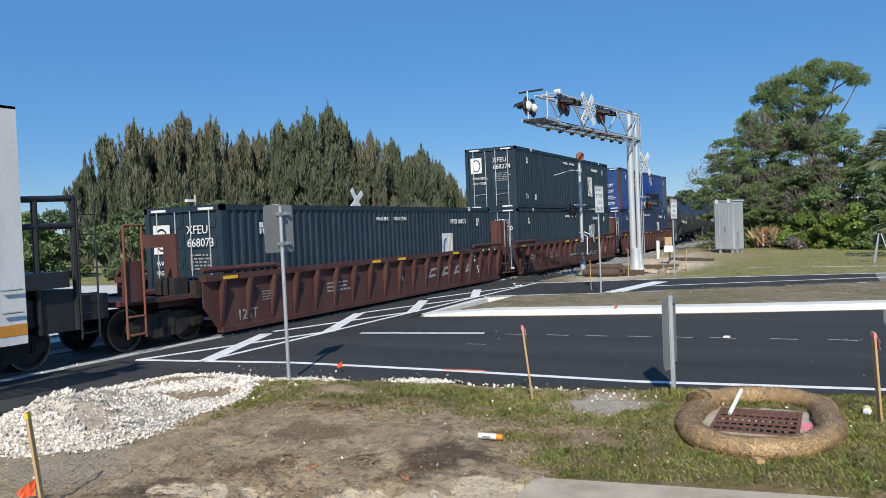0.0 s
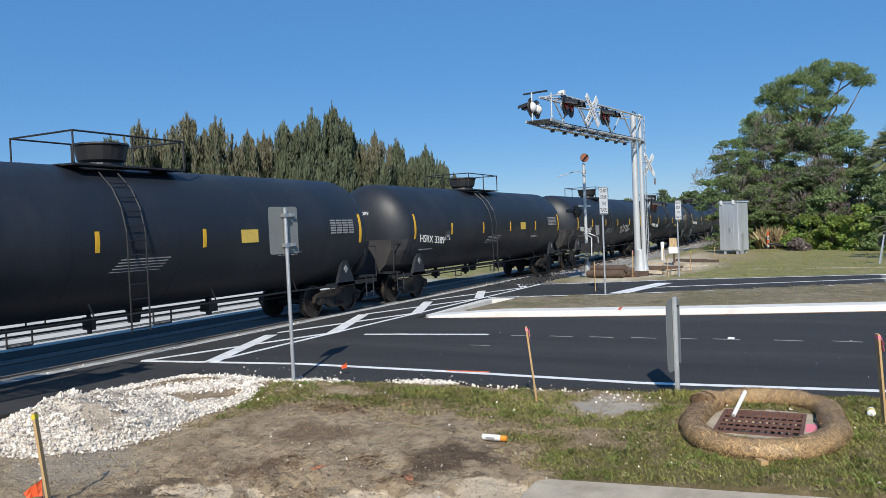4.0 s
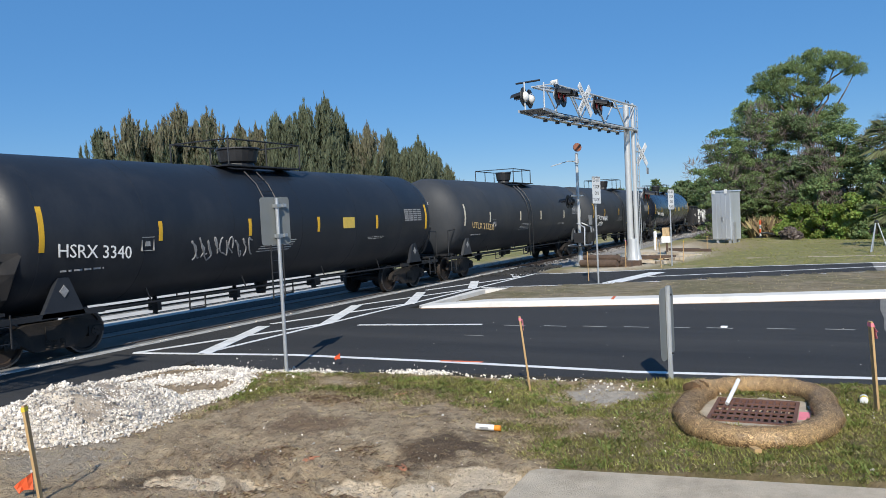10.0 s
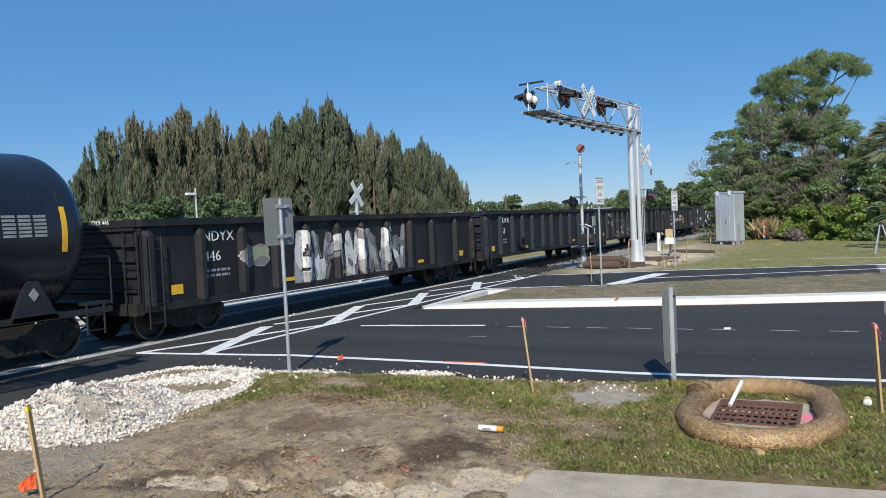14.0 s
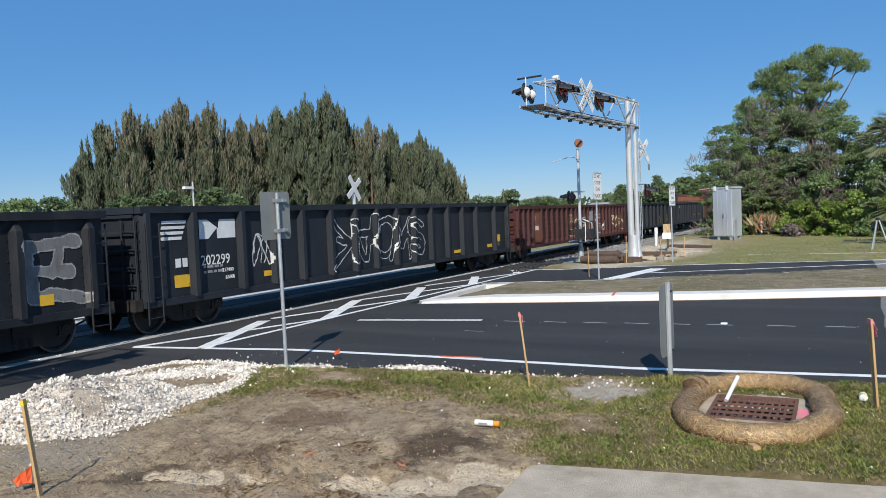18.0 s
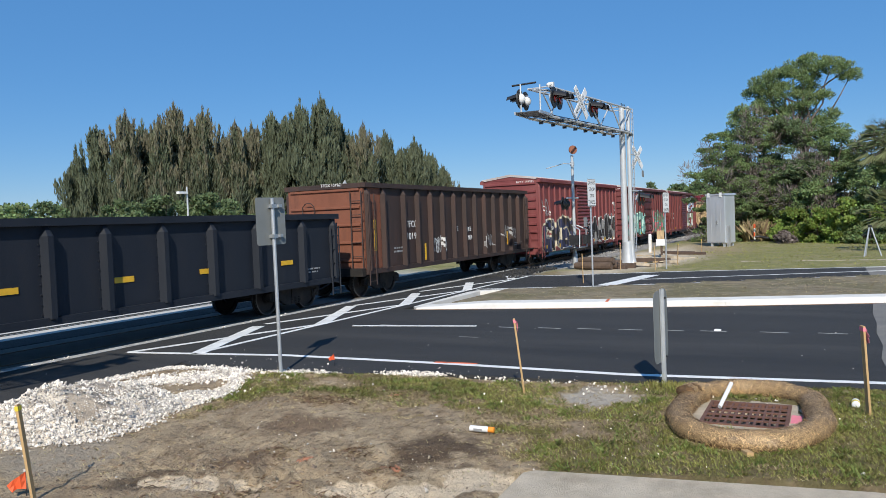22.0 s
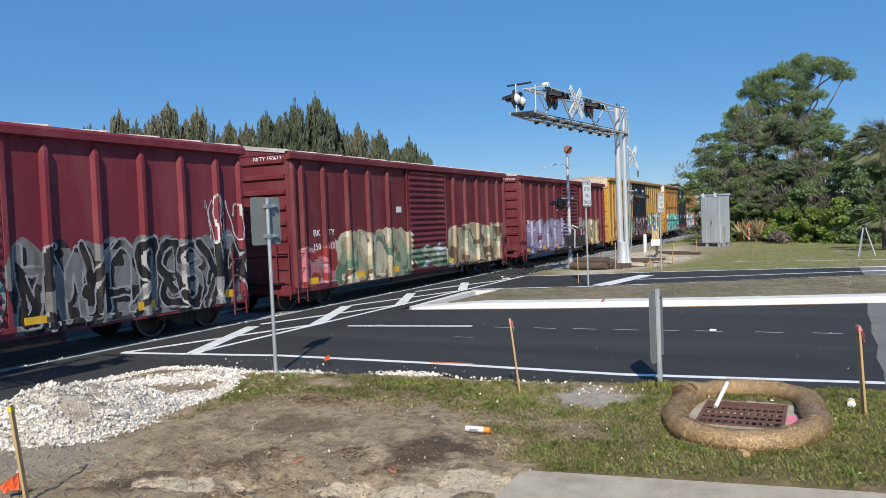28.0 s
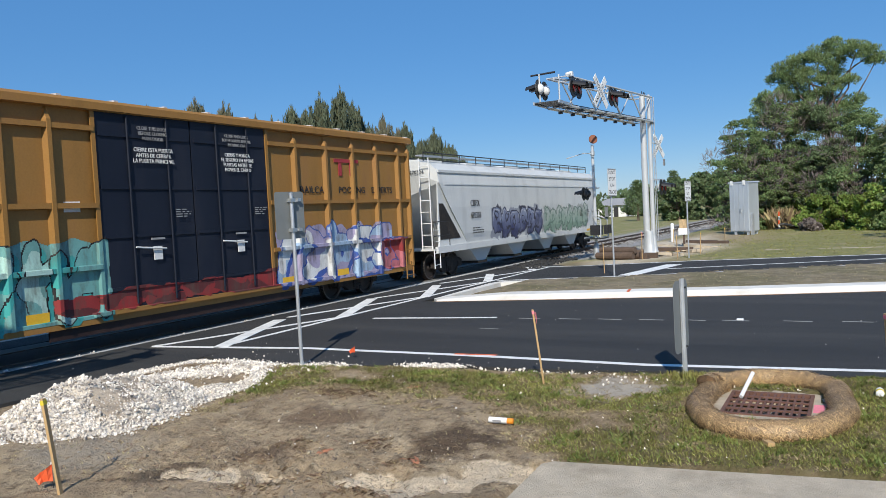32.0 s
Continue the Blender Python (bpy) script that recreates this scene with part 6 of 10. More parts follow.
def container(place, z, paint_name, number, label, emblem="panel", marks="XFEU"):
    ob = car_thing("shipping_container", label, place, "container")
    m = M[paint_name]
    if paint_name not in CONTAINER_MESH:
        h = CW / 2
        CONTAINER_MESH[paint_name] = [corrugated("side_wall", CL - 0.3, -h + 0.01, -1, 0.2, CH - 0.14, m), corrugated("side_wall", CL - 0.3, h - 0.01, 1, 0.2, CH - 0.14, m)]
    h = CW / 2
    for me in CONTAINER_MESH[paint_name]:
        mesh_part("side_wall", me, None, ob, "", Matrix.Translation((0.15, 0, z)))
    corner = M["well_brown"] if emblem == "letters" else m
    part("top_rail", boxes((0.0, CL, -h, -h + 0.09, z + CH - 0.15, z + CH - 0.01), (0.0, CL, h - 0.09, h, z + CH - 0.15, z + CH - 0.01)), m, ob)
    part("bottom_rail", boxes((0.17, CL - 0.17, -h, -h + 0.12, z + 0.02, z + 0.21), (0.17, CL - 0.17, h - 0.12, h, z + 0.02, z + 0.21)), m, ob)
    part("roof_sheet", boxes((0.06, CL - 0.06, -h + 0.06, h - 0.06, z + CH - 0.06, z + CH - 0.03)), m, ob)
    part("floor", boxes((0.06, CL - 0.06, -h + 0.06, h - 0.06, z + 0.08, z + 0.16)), m, ob)
    for x in (0.0, CL - 0.16):
        for y in (-h, h - 0.16):
            part("corner_post", boxes((x, x + 0.16, y, y + 0.16, z, z + CH)), corner, ob)
    for x in (1.98, CL - 2.14):
        for y in (-h - 0.012, h - 0.1):
            part("lifting_post", boxes((x, x + 0.17, y, y + 0.112, z, z + CH)), m, ob)
        part("casting", boxes((x + 0.0, x + 0.17, -h - 0.02, -h + 0.1, z + CH - 0.14, z + CH + 0.005)), M["letter"], ob)
    part("front_wall", boxes((CL - 0.1, CL - 0.05, -h + 0.16, h - 0.16, z + 0.1, z + CH - 0.1)), m, ob)
    # the doors at the leading end
    for s in (-1, 1):
        y0, y1 = (-h + 0.17, -0.01) if s < 0 else (0.01, h - 0.17)
        d = part("door", boxes((0.05, 0.1, y0, y1, z + 0.16, z + CH - 0.16)), m, ob)
        for k in range(5):
            zz = z + 0.35 + k * 0.5
            part("door_rib", boxes((0.025, 0.052, y0 + 0.06, y1 - 0.06, zz, zz + 0.22)), m, d)
        for f in (0.22, 0.78):
            y = y0 + (y1 - y0) * f
            part("lock_rod", rods(0.018, ((0.012, y, z + 0.12), (0.012, y, z + CH - 0.12)), n=6), M["galvanised"] if paint_name != "container_blue" else m, d)
        part("door_handle", rods(0.016, ((-0.005, y0 + 0.25, z + 0.72), (-0.005, y1 - 0.2, z + 0.66)), n=6), M["galvanised"], d)
    for zz in (z, z + CH - 0.15):
        part("end_sill", boxes((0.0, 0.14, -h + 0.16, h - 0.16, zz, zz + 0.15)), m, ob)
    for y in (-h + 0.25, h - 0.75):
        for zz in (z + CH - 0.12, z + 0.08):
            part("reflective_tape", boxes((-0.004, 0.0, y, y + 0.5, zz, zz + 0.06)), M["letter"], ob)
    ft, fs = M["letter"], -h - 0.004
    if emblem == "panel":
        lettering(marks, ft, ob, 0.008, -0.12, z + 2.2, 0.30, 1.0, True)
        lettering(number, ft, ob, 0.008, -0.12, z + 1.88, 0.30, 1.0, True)
        bars_text(ob, 0.02, -0.2, z + 1.65, 0.9, 5, M["faded_letter"], 0.04, 0.085, True)
        lettering("WARNING", ft, ob, 0.008, h - 0.35, z + 1.42, 0.17, 0.95, True)
        lettering("HIGH CUBE", ft, ob, 0.008, h - 0.35, z + 1.18, 0.17, 0.85, True)
        part("emblem", boxes((0.005, 0.012, h - 0.85, h - 0.28, z + 1.72, z + 2.45)), ft, ob)
        part("emblem_ring", tube(bmesh.new(), [(0.0, h - 0.57 + 0.2 * math.cos(a), z + 2.08 + 0.27 * math.sin(a)) for a in [0.9 + k * 0.45 for k in range(11)]], 0.022, 6), M["patch_navy"], ob)
        plate(ob, 11.6, 12.5, z + 0.75, z + 1.9, fs, ft, "emblem")
        part("emblem_stripe", boxes(*[(11.88 + k * 0.12, 11.94 + k * 0.12, fs - 0.012, fs - 0.002, z + 0.9, z + 1.8) for k in range(5)]), M["pale_reflector"], ob)
        part("emblem_ring", tube(bmesh.new(), [(12.02 + 0.32 * math.cos(a), fs - 0.01, z + 1.32 + 0.42 * math.sin(a)) for a in [1.9 + k * 0.3 for k in range(11)]], 0.03, 6), M["blue_mark"], ob)
        lettering(marks + " " + number, ft, ob, 12.35, fs - 0.006, z + 2.25, 0.26, 0.95)
        lettering("WARNING", ft, ob, 7.0, fs - 0.006, z + 2.42, 0.17)
        lettering("HIGH CUBE", ft, ob, 8.1, fs - 0.006, z + 2.42, 0.17)
    else:
        for y in (h - 0.95, -0.25):
            part("emblem", boxes((0.0, 0.012, y - 0.1, y + 0.6, z + 2.2, z + 2.62)), M["sticker"], ob, "yellow square emblem")
            part("emblem_bars", boxes((-0.006, 0.0, y + 0.3, y + 0.5, z + 2.28, z + 2.52), (-0.006, 0.0, y + 0.0, y + 0.2, z + 2.28, z + 2.52)), M["patch_navy"], ob)
        for k in range(4):
            bars_text(ob, 0.018, -0.25, z + 1.75 - k * 0.42, 0.7, 2, ft, 0.06, 0.12, True)
        part("notice", boxes((0.0, 0.012, h - 0.8, h - 0.4, z + 1.2, z + 1.5)), ft, ob)
        plate(ob, 3.6, 5.3, z + 1.45, z + 2.55, fs, M["sticker"], "emblem", "yellow square emblem")
        part("emblem_bars", boxes((3.55, 3.7, fs - 0.016, fs - 0.006, z + 1.5, z + 2.5), (3.7, 4.25, fs - 0.016, fs - 0.006, z + 1.5, z + 1.7), (3.7, 4.25, fs - 0.016, fs - 0.006, z + 1.95, z + 2.1), (3.7, 4.25, fs - 0.016, fs - 0.006, z + 2.32, z + 2.5)), M["patch_navy"], ob)
        part("emblem_bars", boxes((4.5, 4.62, fs - 0.016, fs - 0.006, z + 1.6, z + 2.2), (4.9, 5.02, fs - 0.016, fs - 0.006, z + 1.6, z + 2.2), (4.62, 4.9, fs - 0.016, fs - 0.006, z + 1.85, z + 2.0)), M["blue_mark"], ob)
        plate(ob, 9.7, 10.2, z + 1.95, z + 2.3, fs, ft, "notice")
    for x in (1.35, 2.4, CL - 2.6, CL - 1.4):
        bars_text(ob, x, fs, z + (2.3 if x < 2 or x > CL - 2 else 0.55), 0.25, 2, ft, 0.14, 0.16)
    if emblem == "panel":
        lettering("53", ft, ob, 1.15, fs - 0.006, z + 0.45, 0.34)
    return ob


def well_car(place, number, first=False, last=False):
    """One well of an articulated set; its end of the set carries a platform, and its rear end sits on the shared truck."""
    car = car_thing("well_car", "brown-red steel well car carrying containers low between its trucks", place)
    m = M["well_brown"]
    h = 1.40
    a, b = -0.85, CL + 0.85
    for s in (-1, 1):
        y = s * h
        part("side_sheet", prism([(a + 0.5, 0.16), (b - 0.5, 0.16), (b, 0.75), (b, 1.36), (a, 1.36), (a, 0.75)], y - 0.02, y + 0.02), m, car)
        part("top_chord", boxes((a, b, y - 0.13, y + 0.10, 1.36, 1.5)), m, car)
        part("bottom_chord", boxes((a + 0.5, b - 0.5, y - 0.12, y + 0.08, 0.12, 0.24)), m, car)
        for x0, x1 in ((a, 1.9), (CL - 2.0, b)):
            part("raised_chord", tube(bmesh.new(), [(x0, y, 1.62), (x1 - 0.2, y, 1.62), (x1, y, 1.58), (x1, y, 1.46)], 0.07, 8), m, car)
        n = 18
        for k in range(n + 1):
            x = a + 0.55 + k * (b - a - 1.1) / n
            part("side_post", prism([(y + s * 0.02, 0.2), (y + s * 0.2, 1.30), (y + s * 0.2, 1.36), (y + s * 0.02, 1.36)], x - 0.045, x + 0.045, "x"), m, car)
    part("well_floor", boxes((a + 0.9, b - 0.9, -h, h, 0.2, 0.28)), m, car)
    for x0, x1 in ((a - 0.95, a + 0.2), (b - 0.2, b + 0.95)):
        part("end_frame", boxes((x0, x1, -1.0, 1.0, 0.85, 1.12), (x0, x1, -0.3, 0.3, 0.7, 1.2)), m, car)
        if last and x0 > 5:
            continue
        part("bulkhead", boxes((min(x0, x1) + 0.45, min(x0, x1) + 0.53, -1.15, -0.75, 1.1, 2.5), (min(x0, x1) + 0.45, min(x0, x1) + 0.53, -0.75, 0.0, 2.2, 2.5)), m, car)
    if not last:
        lx = b + 0.42
        ladder(car, lx, -1.44, 0.32, 2.35, 0.42, m, 6)
        part("grab_rail", rods(0.022, ((lx - 0.06, -1.46, 1.45), (lx - 0.06, -1.46, 2.62)), ((lx + 0.48, -1.46, 1.45), (lx + 0.48, -1.46, 2.62)), ((lx - 0.06, -1.46, 2.62), (lx + 0.48, -1.46, 2.62))), M["faded_letter"], car, "pale worn grab rail")
        part("brake_stand", boxes((lx - 0.1, lx + 0.05, -1.3, -0.5, 1.1, 2.62), (lx + 0.45, lx + 0.6, -1.3, -0.5, 1.1, 2.62), (lx + 0.05, lx + 0.45, -1.15, -1.08, 1.5, 2.45)), m, car)
        for zz in (0.3, 0.7):
            part("end_step", boxes((lx, lx + 0.42, -1.5, -1.2, zz, zz + 0.04)), m, car)
    if first:
        part("end_platform", boxes((-3.08, -0.8, -1.3, 1.3, 1.02, 1.12)), m, car)
        part("side_shield", boxes((-3.06, -2.5, -1.42, -1.36, 1.1, 1.95)), m, car)
        part("grab_rail", rods(0.025, ((-3.05, -1.46, 0.35), (-3.05, -1.46, 2.7)), ((-2.58, -1.46, 0.35), (-2.58, -1.46, 2.7)), ((-3.05, -1.46, 2.7), (-2.58, -1.46, 2.7)), ((-3.05, -1.46, 0.42), (-2.58, -1.46, 0.42)), ((-3.05, -1.46, 0.8), (-2.58, -1.46, 0.8))), M["gon_end_rust"], car)
        part("brake_gear", boxes((-1.5, -1.1, -1.2, -0.6, 1.12, 1.5), (-1.0, -0.8, -1.35, -0.9, 1.0, 1.4)), M["truck"], car)
        truck(car, -1.65)
        coupler(car, -2.75, -1)
    truck(car, CL + 1.62 if not last else CL + 1.9)
    if last:
        for s in (-1, 1):
            part("end_chord", tube(bmesh.new(), [(CL + 0.6, s * h, 1.62), (CL + 2.3, s * h, 1.58), (CL + 2.55, s * h, 1.2)], 0.08, 8), m, car)
            part("end_sheet", prism([(CL + 0.85, 0.75), (CL + 1.2, 0.62), (CL + 2.0, 1.0), (CL + 2.5, 1.1), (CL + 2.4, 1.5), (CL + 0.85, 1.5)], s * h - 0.02, s * h + 0.02), m, car)
        part("end_platform", boxes((CL + 0.8, CL + 3.4, -1.3, 1.3, 1.02, 1.12)), m, car)
        part("grab_rail", rods(0.016, ((CL + 3.3, -1.42, 0.4), (CL + 3.3, -1.42, 2.2)), ((CL + 2.8, -1.42, 0.4), (CL + 2.8, -1.42, 2.2)), ((CL + 3.3, -1.42, 2.2), (CL + 2.8, -1.42, 2.2)), ((CL + 3.3, -1.42, 0.9), (CL + 2.8, -1.42, 0.9)), ((CL + 3.3, -1.42, 1.4), (CL + 2.8, -1.42, 1.4))), M["faded_letter"], car)
        part("brake_wheel", tube(bmesh.new(), [(CL + 3.3, -0.6 + 0.28 * math.cos(k * math.pi / 6), 2.0 + 0.28 * math.sin(k * math.pi / 6)) for k in range(13)], 0.018, 5), m, car)
        coupler(car, CL + 3.4, 1)
    y = -h - 0.026
    for x, s, z, size in ((14.35, "53", 0.52, 0.44), (0.25, number, 0.34, 0.36), (14.1, "20", 1.15, 0.15), (14.1, "40", 0.98, 0.15), (8.15, "A", 0.66, 0.36)):
        lettering(s, M["faded_letter"] if s == number else M["letter"], car, x, y, z, size)
    bars_text(car, 4.0, y, 0.9, 1.3, 3, M["faded_letter"], 0.05, 0.11)
    bars_text(car, 1.2, y, 0.95, 0.6, 4, M["faded_letter"], 0.025, 0.07)
    for x, s in ((14.75, "45"), (15.35, "48"), (15.95, "53")):
        lettering(s, M["letter"], car, x, -h - 0.136, 1.375, 0.12)
    for x in (10.1, 11.2, 12.25, 13.25):
        part("faded_emblem", prism([(x, 0.62), (x + 0.62, 0.66), (x + 0.66, 0.74), (x + 0.2, 0.72), (x + 0.3, 0.84), (x + 0.68, 0.88), (x + 0.74, 0.96), (x + 0.28, 0.94)], y, y + 0.005), M["faded_letter"], car)
    for x in (-0.3, 6.3, 7.9, 12.0):
        plate(car, x, x + 0.5, 1.38, 1.46, -h - 0.135, M["reflector"])
    return car


# ---- covered hopper ----
def hopper(place):
    L = 20.0
    car = car_thing("hopper_car", "pale grey covered hopper car with blue and green graffiti", place)
    m = M["hopper_grey"]
    side = [(-1.45, 1.12), (-1.52, 1.6), (-1.55, 2.6), (-1.53, 3.5), (-1.44, 3.95), (-1.15, 4.22), (-0.5, 4.34), (0.5, 4.34), (1.15, 4.22), (1.44, 3.95), (1.53, 3.5), (1.55, 2.6), (1.52, 1.6), (1.45, 1.12)]
    bm = bmesh.new()
    rows = []
    for x0, lift in ((0.45, True), (0.9, False), (L - 0.9, False), (L - 0.45, True)):
        ring = []
        for y, z in side:
            xx = x0
            if lift:                       # the end sheets slope away below
                k = max(0.0, (3.3 - z) / 2.2)
                xx = x0 + (1 if x0 < L / 2 else -1) * (k * 2.3 + 0.02)
            else:
                k = max(0.0, (3.3 - z) / 2.2)
                xx = x0 + (1 if x0 < L / 2 else -1) * k * 2.35
            ring.append(bm.verts.new((xx, y, z)))
        rows.append(ring)
    n = len(side)
    for p, q in zip(rows, rows[1:]):
        for k in range(n - 1):
            bm.faces.new((p[k], p[k + 1], q[k + 1], q[k]))
        bm.faces.new((p[n - 1], p[0], q[0], q[n - 1]))
    bm.faces.new(rows[0])
    bm.faces.new(rows[-1][::-1])
    bmesh.ops.recalc_face_normals(bm, faces=bm.faces)
    part("body", bm, m, car)
    for s in (-1, 1):
        part("side_sill", boxes((0.2, L - 0.2, s * 1.47 - 0.05, s * 1.47 + 0.05, 0.98, 1.22)), m, car)
        part("top_rail", boxes((0.5, L - 0.5, s * 1.47 - 0.04, s * 1.47 + 0.04, 3.86, 3.95)), m, car)
        part("bead", boxes((0.9, L - 0.9, s * 1.54 - 0.015, s * 1.54 + 0.015, 3.42, 3.46)), m, car)
        part("end_web", prism([(0.35, 1.1), (3.1, 1.1), (1.1, 3.2), (0.5, 4.0)], s * 1.44 - 0.02, s * 1.44 + 0.02), m, car)
        part("end_web", prism([(L - 0.35, 1.1), (L - 3.1, 1.1), (L - 1.1, 3.2), (L - 0.5, 4.0)], s * 1.44 - 0.02, s * 1.44 + 0.02), m, car)
    # thin dark plate on the web, drawn for the shaded opening at the end
    part("end_recess", prism([(0.5, 1.45), (2.1, 1.45), (0.8, 2.75), (0.5, 2.75)], -1.475, -1.462), M["truck"], car)
    part("centre_sill", boxes((-0.3, L + 0.3, -0.25, 0.25, 0.65, 1.1)), M["truck"], car)
    for k in range(4):
        x = 4.4 + k * 3.75
        part("outlet_hopper", prism([(x - 1.3, 1.14), (x + 1.3, 1.14), (x + 0.35, 0.42), (x - 0.35, 0.42)], -1.2, 1.2), m, car)
        part("outlet_gate", boxes((x - 0.4, x + 0.4, -1.25, 1.25, 0.34, 0.44)), M["truck"], car)
    for k in range(5):
        x = 2.2 + k * 3.9
        part("roof_hatch", boxes((x - 0.9, x + 0.9, -0.3, 0.3, 4.34, 4.44)), m, car)
    for s in (-1, 1):
        part("running_board", boxes((0.5, L - 0.5, s * 0.75 - 0.15, s * 0.75 + 0.15, 4.5, 4.54)), M["galvanised"], car)
        bm = rods(0.022, ((0.5, s * 0.92, 4.62), (L - 0.5, s * 0.92, 4.62)), n=6)
        for k in range(14):
            rod(bm, (0.5 + k * (L - 1) / 13, s * 0.92, 4.3), (0.5 + k * (L - 1) / 13, s * 0.92, 4.63), 0.018, 6)
        part("roof_rail", bm, M["black_metal"], car)
    for x, s in ((0.0, -1), (L, 1)):
        coupler(car, x + s * 0.1, s)
        part("end_platform", boxes((min(x, x - s * 1.6), max(x, x - s * 1.6), -1.45, 1.45, 1.08, 1.14)), m, car)
        for y in (-1.46, 1.46):
            ladder(car, x if s < 0 else x - 0.45, y, 0.45, 2.1, 0.42, M["white_paint"])
            part("handrail", rods(0.02, ((x, y, 1.14), (x, y, 2.1)), ((x, y, 2.1), (x - s * 1.2, y, 2.1)), ((x - s * 1.2, y, 2.1), (x - s * 1.2, y, 1.14)), ((x, y, 1.6), (x - s * 1.2, y, 1.6)), n=6), M["black_metal"], car)
        ladder(car, x - s * 0.35, -1.2, 1.1, 4.4, 0.4, M["white_paint"], end=True)
        truck(car, x - s * 1.75)
    lettering("CBFX", M["dark_letter"], car, 2.85, -1.575, 2.62, 0.34, 1.0)
    lettering("470326", M["dark_letter"], car, 2.85, -1.575, 2.15, 0.34, 0.9)
    lettering("CBFX 470326", M["dark_letter"], car, 0.44, 0.2, 3.85, 0.2, 1.0, True)
    bars_text(car, 3.0, -1.565, 1.75, 1.0, 3, M["dark_letter"], 0.04, 0.09)
    for x in (16.2, 17.2):
        bars_text(car, x, -1.565, 2.2, 0.7, 6, M["dark_letter"], 0.02, 0.06)
    plate(car, 17.4, 18.2, 1.05, 1.15, -1.525, M["reflector"])
    part("end_light", boxes((L + 0.25, L + 0.4, -0.15, 0.15, 0.95, 1.35)), M["orange"], car, "end-of-train marker box")
    return car


def reefer():
    L = 19.0
    car = car_thing("refrigerated_boxcar", "white boxcar with an orange stripe and a black end frame", 8.9 - L)
    m = M["reefer_white"]
    h = 1.5
    body_shell(car, L, h, 0.62, 4.85, m)
    part("roof", prism([(-h, 4.85), (0, 5.0), (h, 4.85), (h, 4.80), (-h, 4.80)], 0, L, "x"), m, car)
    part("stripe", boxes((0, L, -h - 0.006, -h - 0.001, 0.78, 0.98)), M["stripe_orange"], car)
    part("end_ledge", boxes((L, L + 0.9, -h, h, 1.55, 1.85)), M["black_metal"], car)
    part("end_frame", rods(0.06, ((L + 0.35, -1.35, 0.7), (L + 0.35, -1.35, 3.25)), ((L + 1.15, -1.35, 0.7), (L + 1.15, -1.35, 3.3)), ((L + 0.0, -1.35, 3.2), (L + 1.2, -1.35, 3.25)), ((L + 0.0, -1.35, 2.7), (L + 1.15, -1.35, 2.72)), n=8), M["black_metal"], car)
    part("end_frame", rods(0.06, ((L + 0.35, 1.35, 0.7), (L + 0.35, 1.35, 3.25)), ((L + 1.15, 1.35, 0.7), (L + 1.15, 1.35, 3.3)), n=8), M["black_metal"], car)
    part("end_platform", boxes((L, L + 1.9, -1.3, 1.3, 0.85, 1.35)), M["black_metal"], car)
    part("fuel_tank", boxes((L + 0.4, L + 1.1, -1.35, -0.4, 0.7, 1.5)), M["black_metal"], car)
    ladder(car, L + 1.2, -1.4, 0.5, 3.2, 0.4, M["black_metal"])
    for z in (1.2, 1.6):
        part("grab_iron", rods(0.02, ((L - 0.5, -h - 0.06, z), (L - 0.1, -h - 0.06, z)), n=6), M["galvanised"], car)
    truck(car, 2.2)
    truck(car, L - 0.4)
    coupler(car, L + 1.9, 1)
    coupler(car, 0, -1)
    return car


# ---- the consist ----
reefer()
well_car(14.17, "125T", first=True)
well_car(33.62, "125T")
well_car(53.2, "125T", last=True)
DARK = "dark teal corrugated shipping container with white lettering"
container(14.17, 0.29, "container_dark", "668073", DARK + " alone in its well")
container(33.62, 0.29, "container_dark", "668120", DARK + " in its well")
container(33.62, 3.2, "container_dark", "668274", DARK + " stacked on another")
container(53.2, 0.29, "container_navy", "669004", "navy corrugated shipping container with white lettering under a blue one")
container(53.2, 3.2, "container_blue", "", "blue shipping container with yellow emblems, stacked on another", "letters")

HSRX = ["3358", "3389", "3283", "3384", "3290", "3236", "3340"]
for k, num in enumerate(HSRX):
    tank_car(74.8 + k * 18.33, "HSRX " + num, "tank_matte", 14.94, graffiti=(0, 0, 4, 0, 0, 0, 5)[k], paper="sticker" if k != 2 else "")
tank_car(203.0, "UTLX 213231", "tank_grey", 15.5, text="amber_letter", paper="", label="dusty grey-black tank car with faded amber lettering")
tank_car(221.33, "CTCX 301594", "tank_grey", 15.6, graffiti=3, label="dusty grey-black tank car with pale lettering")
tank_car(239.66, "TILX 199556", "tank_gloss", 15.72, label="glossy blue-black tank car with white lettering")

NP = [0.15, 1.65, 3.05, 4.3, 5.6, 7.1, 8.4, 9.9, 11.4, 13.0, 14.9, 16.4]
NR = [(0.75, 1.0, 0.35, 0.22), (4.7, 0.95, 0.4, 0.1), (7.3, 0.95, 0.3, 0.1), (12.0, 0.95, 0.4, 0.1), (15.3, 1.0, 0.3, 0.2)]
UP = [(0.95, 1.0, 0.13, 0.9), (3.4, 1.0, 0.1, 0.5), (7.3, 1.0, 0.1, 0.5), (11.0, 1.0, 0.1, 0.6), (14.0, 1.0, 0.12, 0.7)]
GL = "weathered black gondola car with side posts"
ga = gondola(257.3, 16.5, 0.80, 2.62, "gon_tagged", "NDYX", "446", NP, reflectors=NR, label=GL + " and silver graffiti")
gondola(275.0, 16.5, 0.80, 2.66, "gon_plain", "NDYX", "451", NP, reflectors=NR, label=GL)
gb = gondola(292.4, 16.4, 0.80, 2.66, "gon_black", "NDYX", "433", NP, reflectors=NR, label=GL + " and scrawled tags")
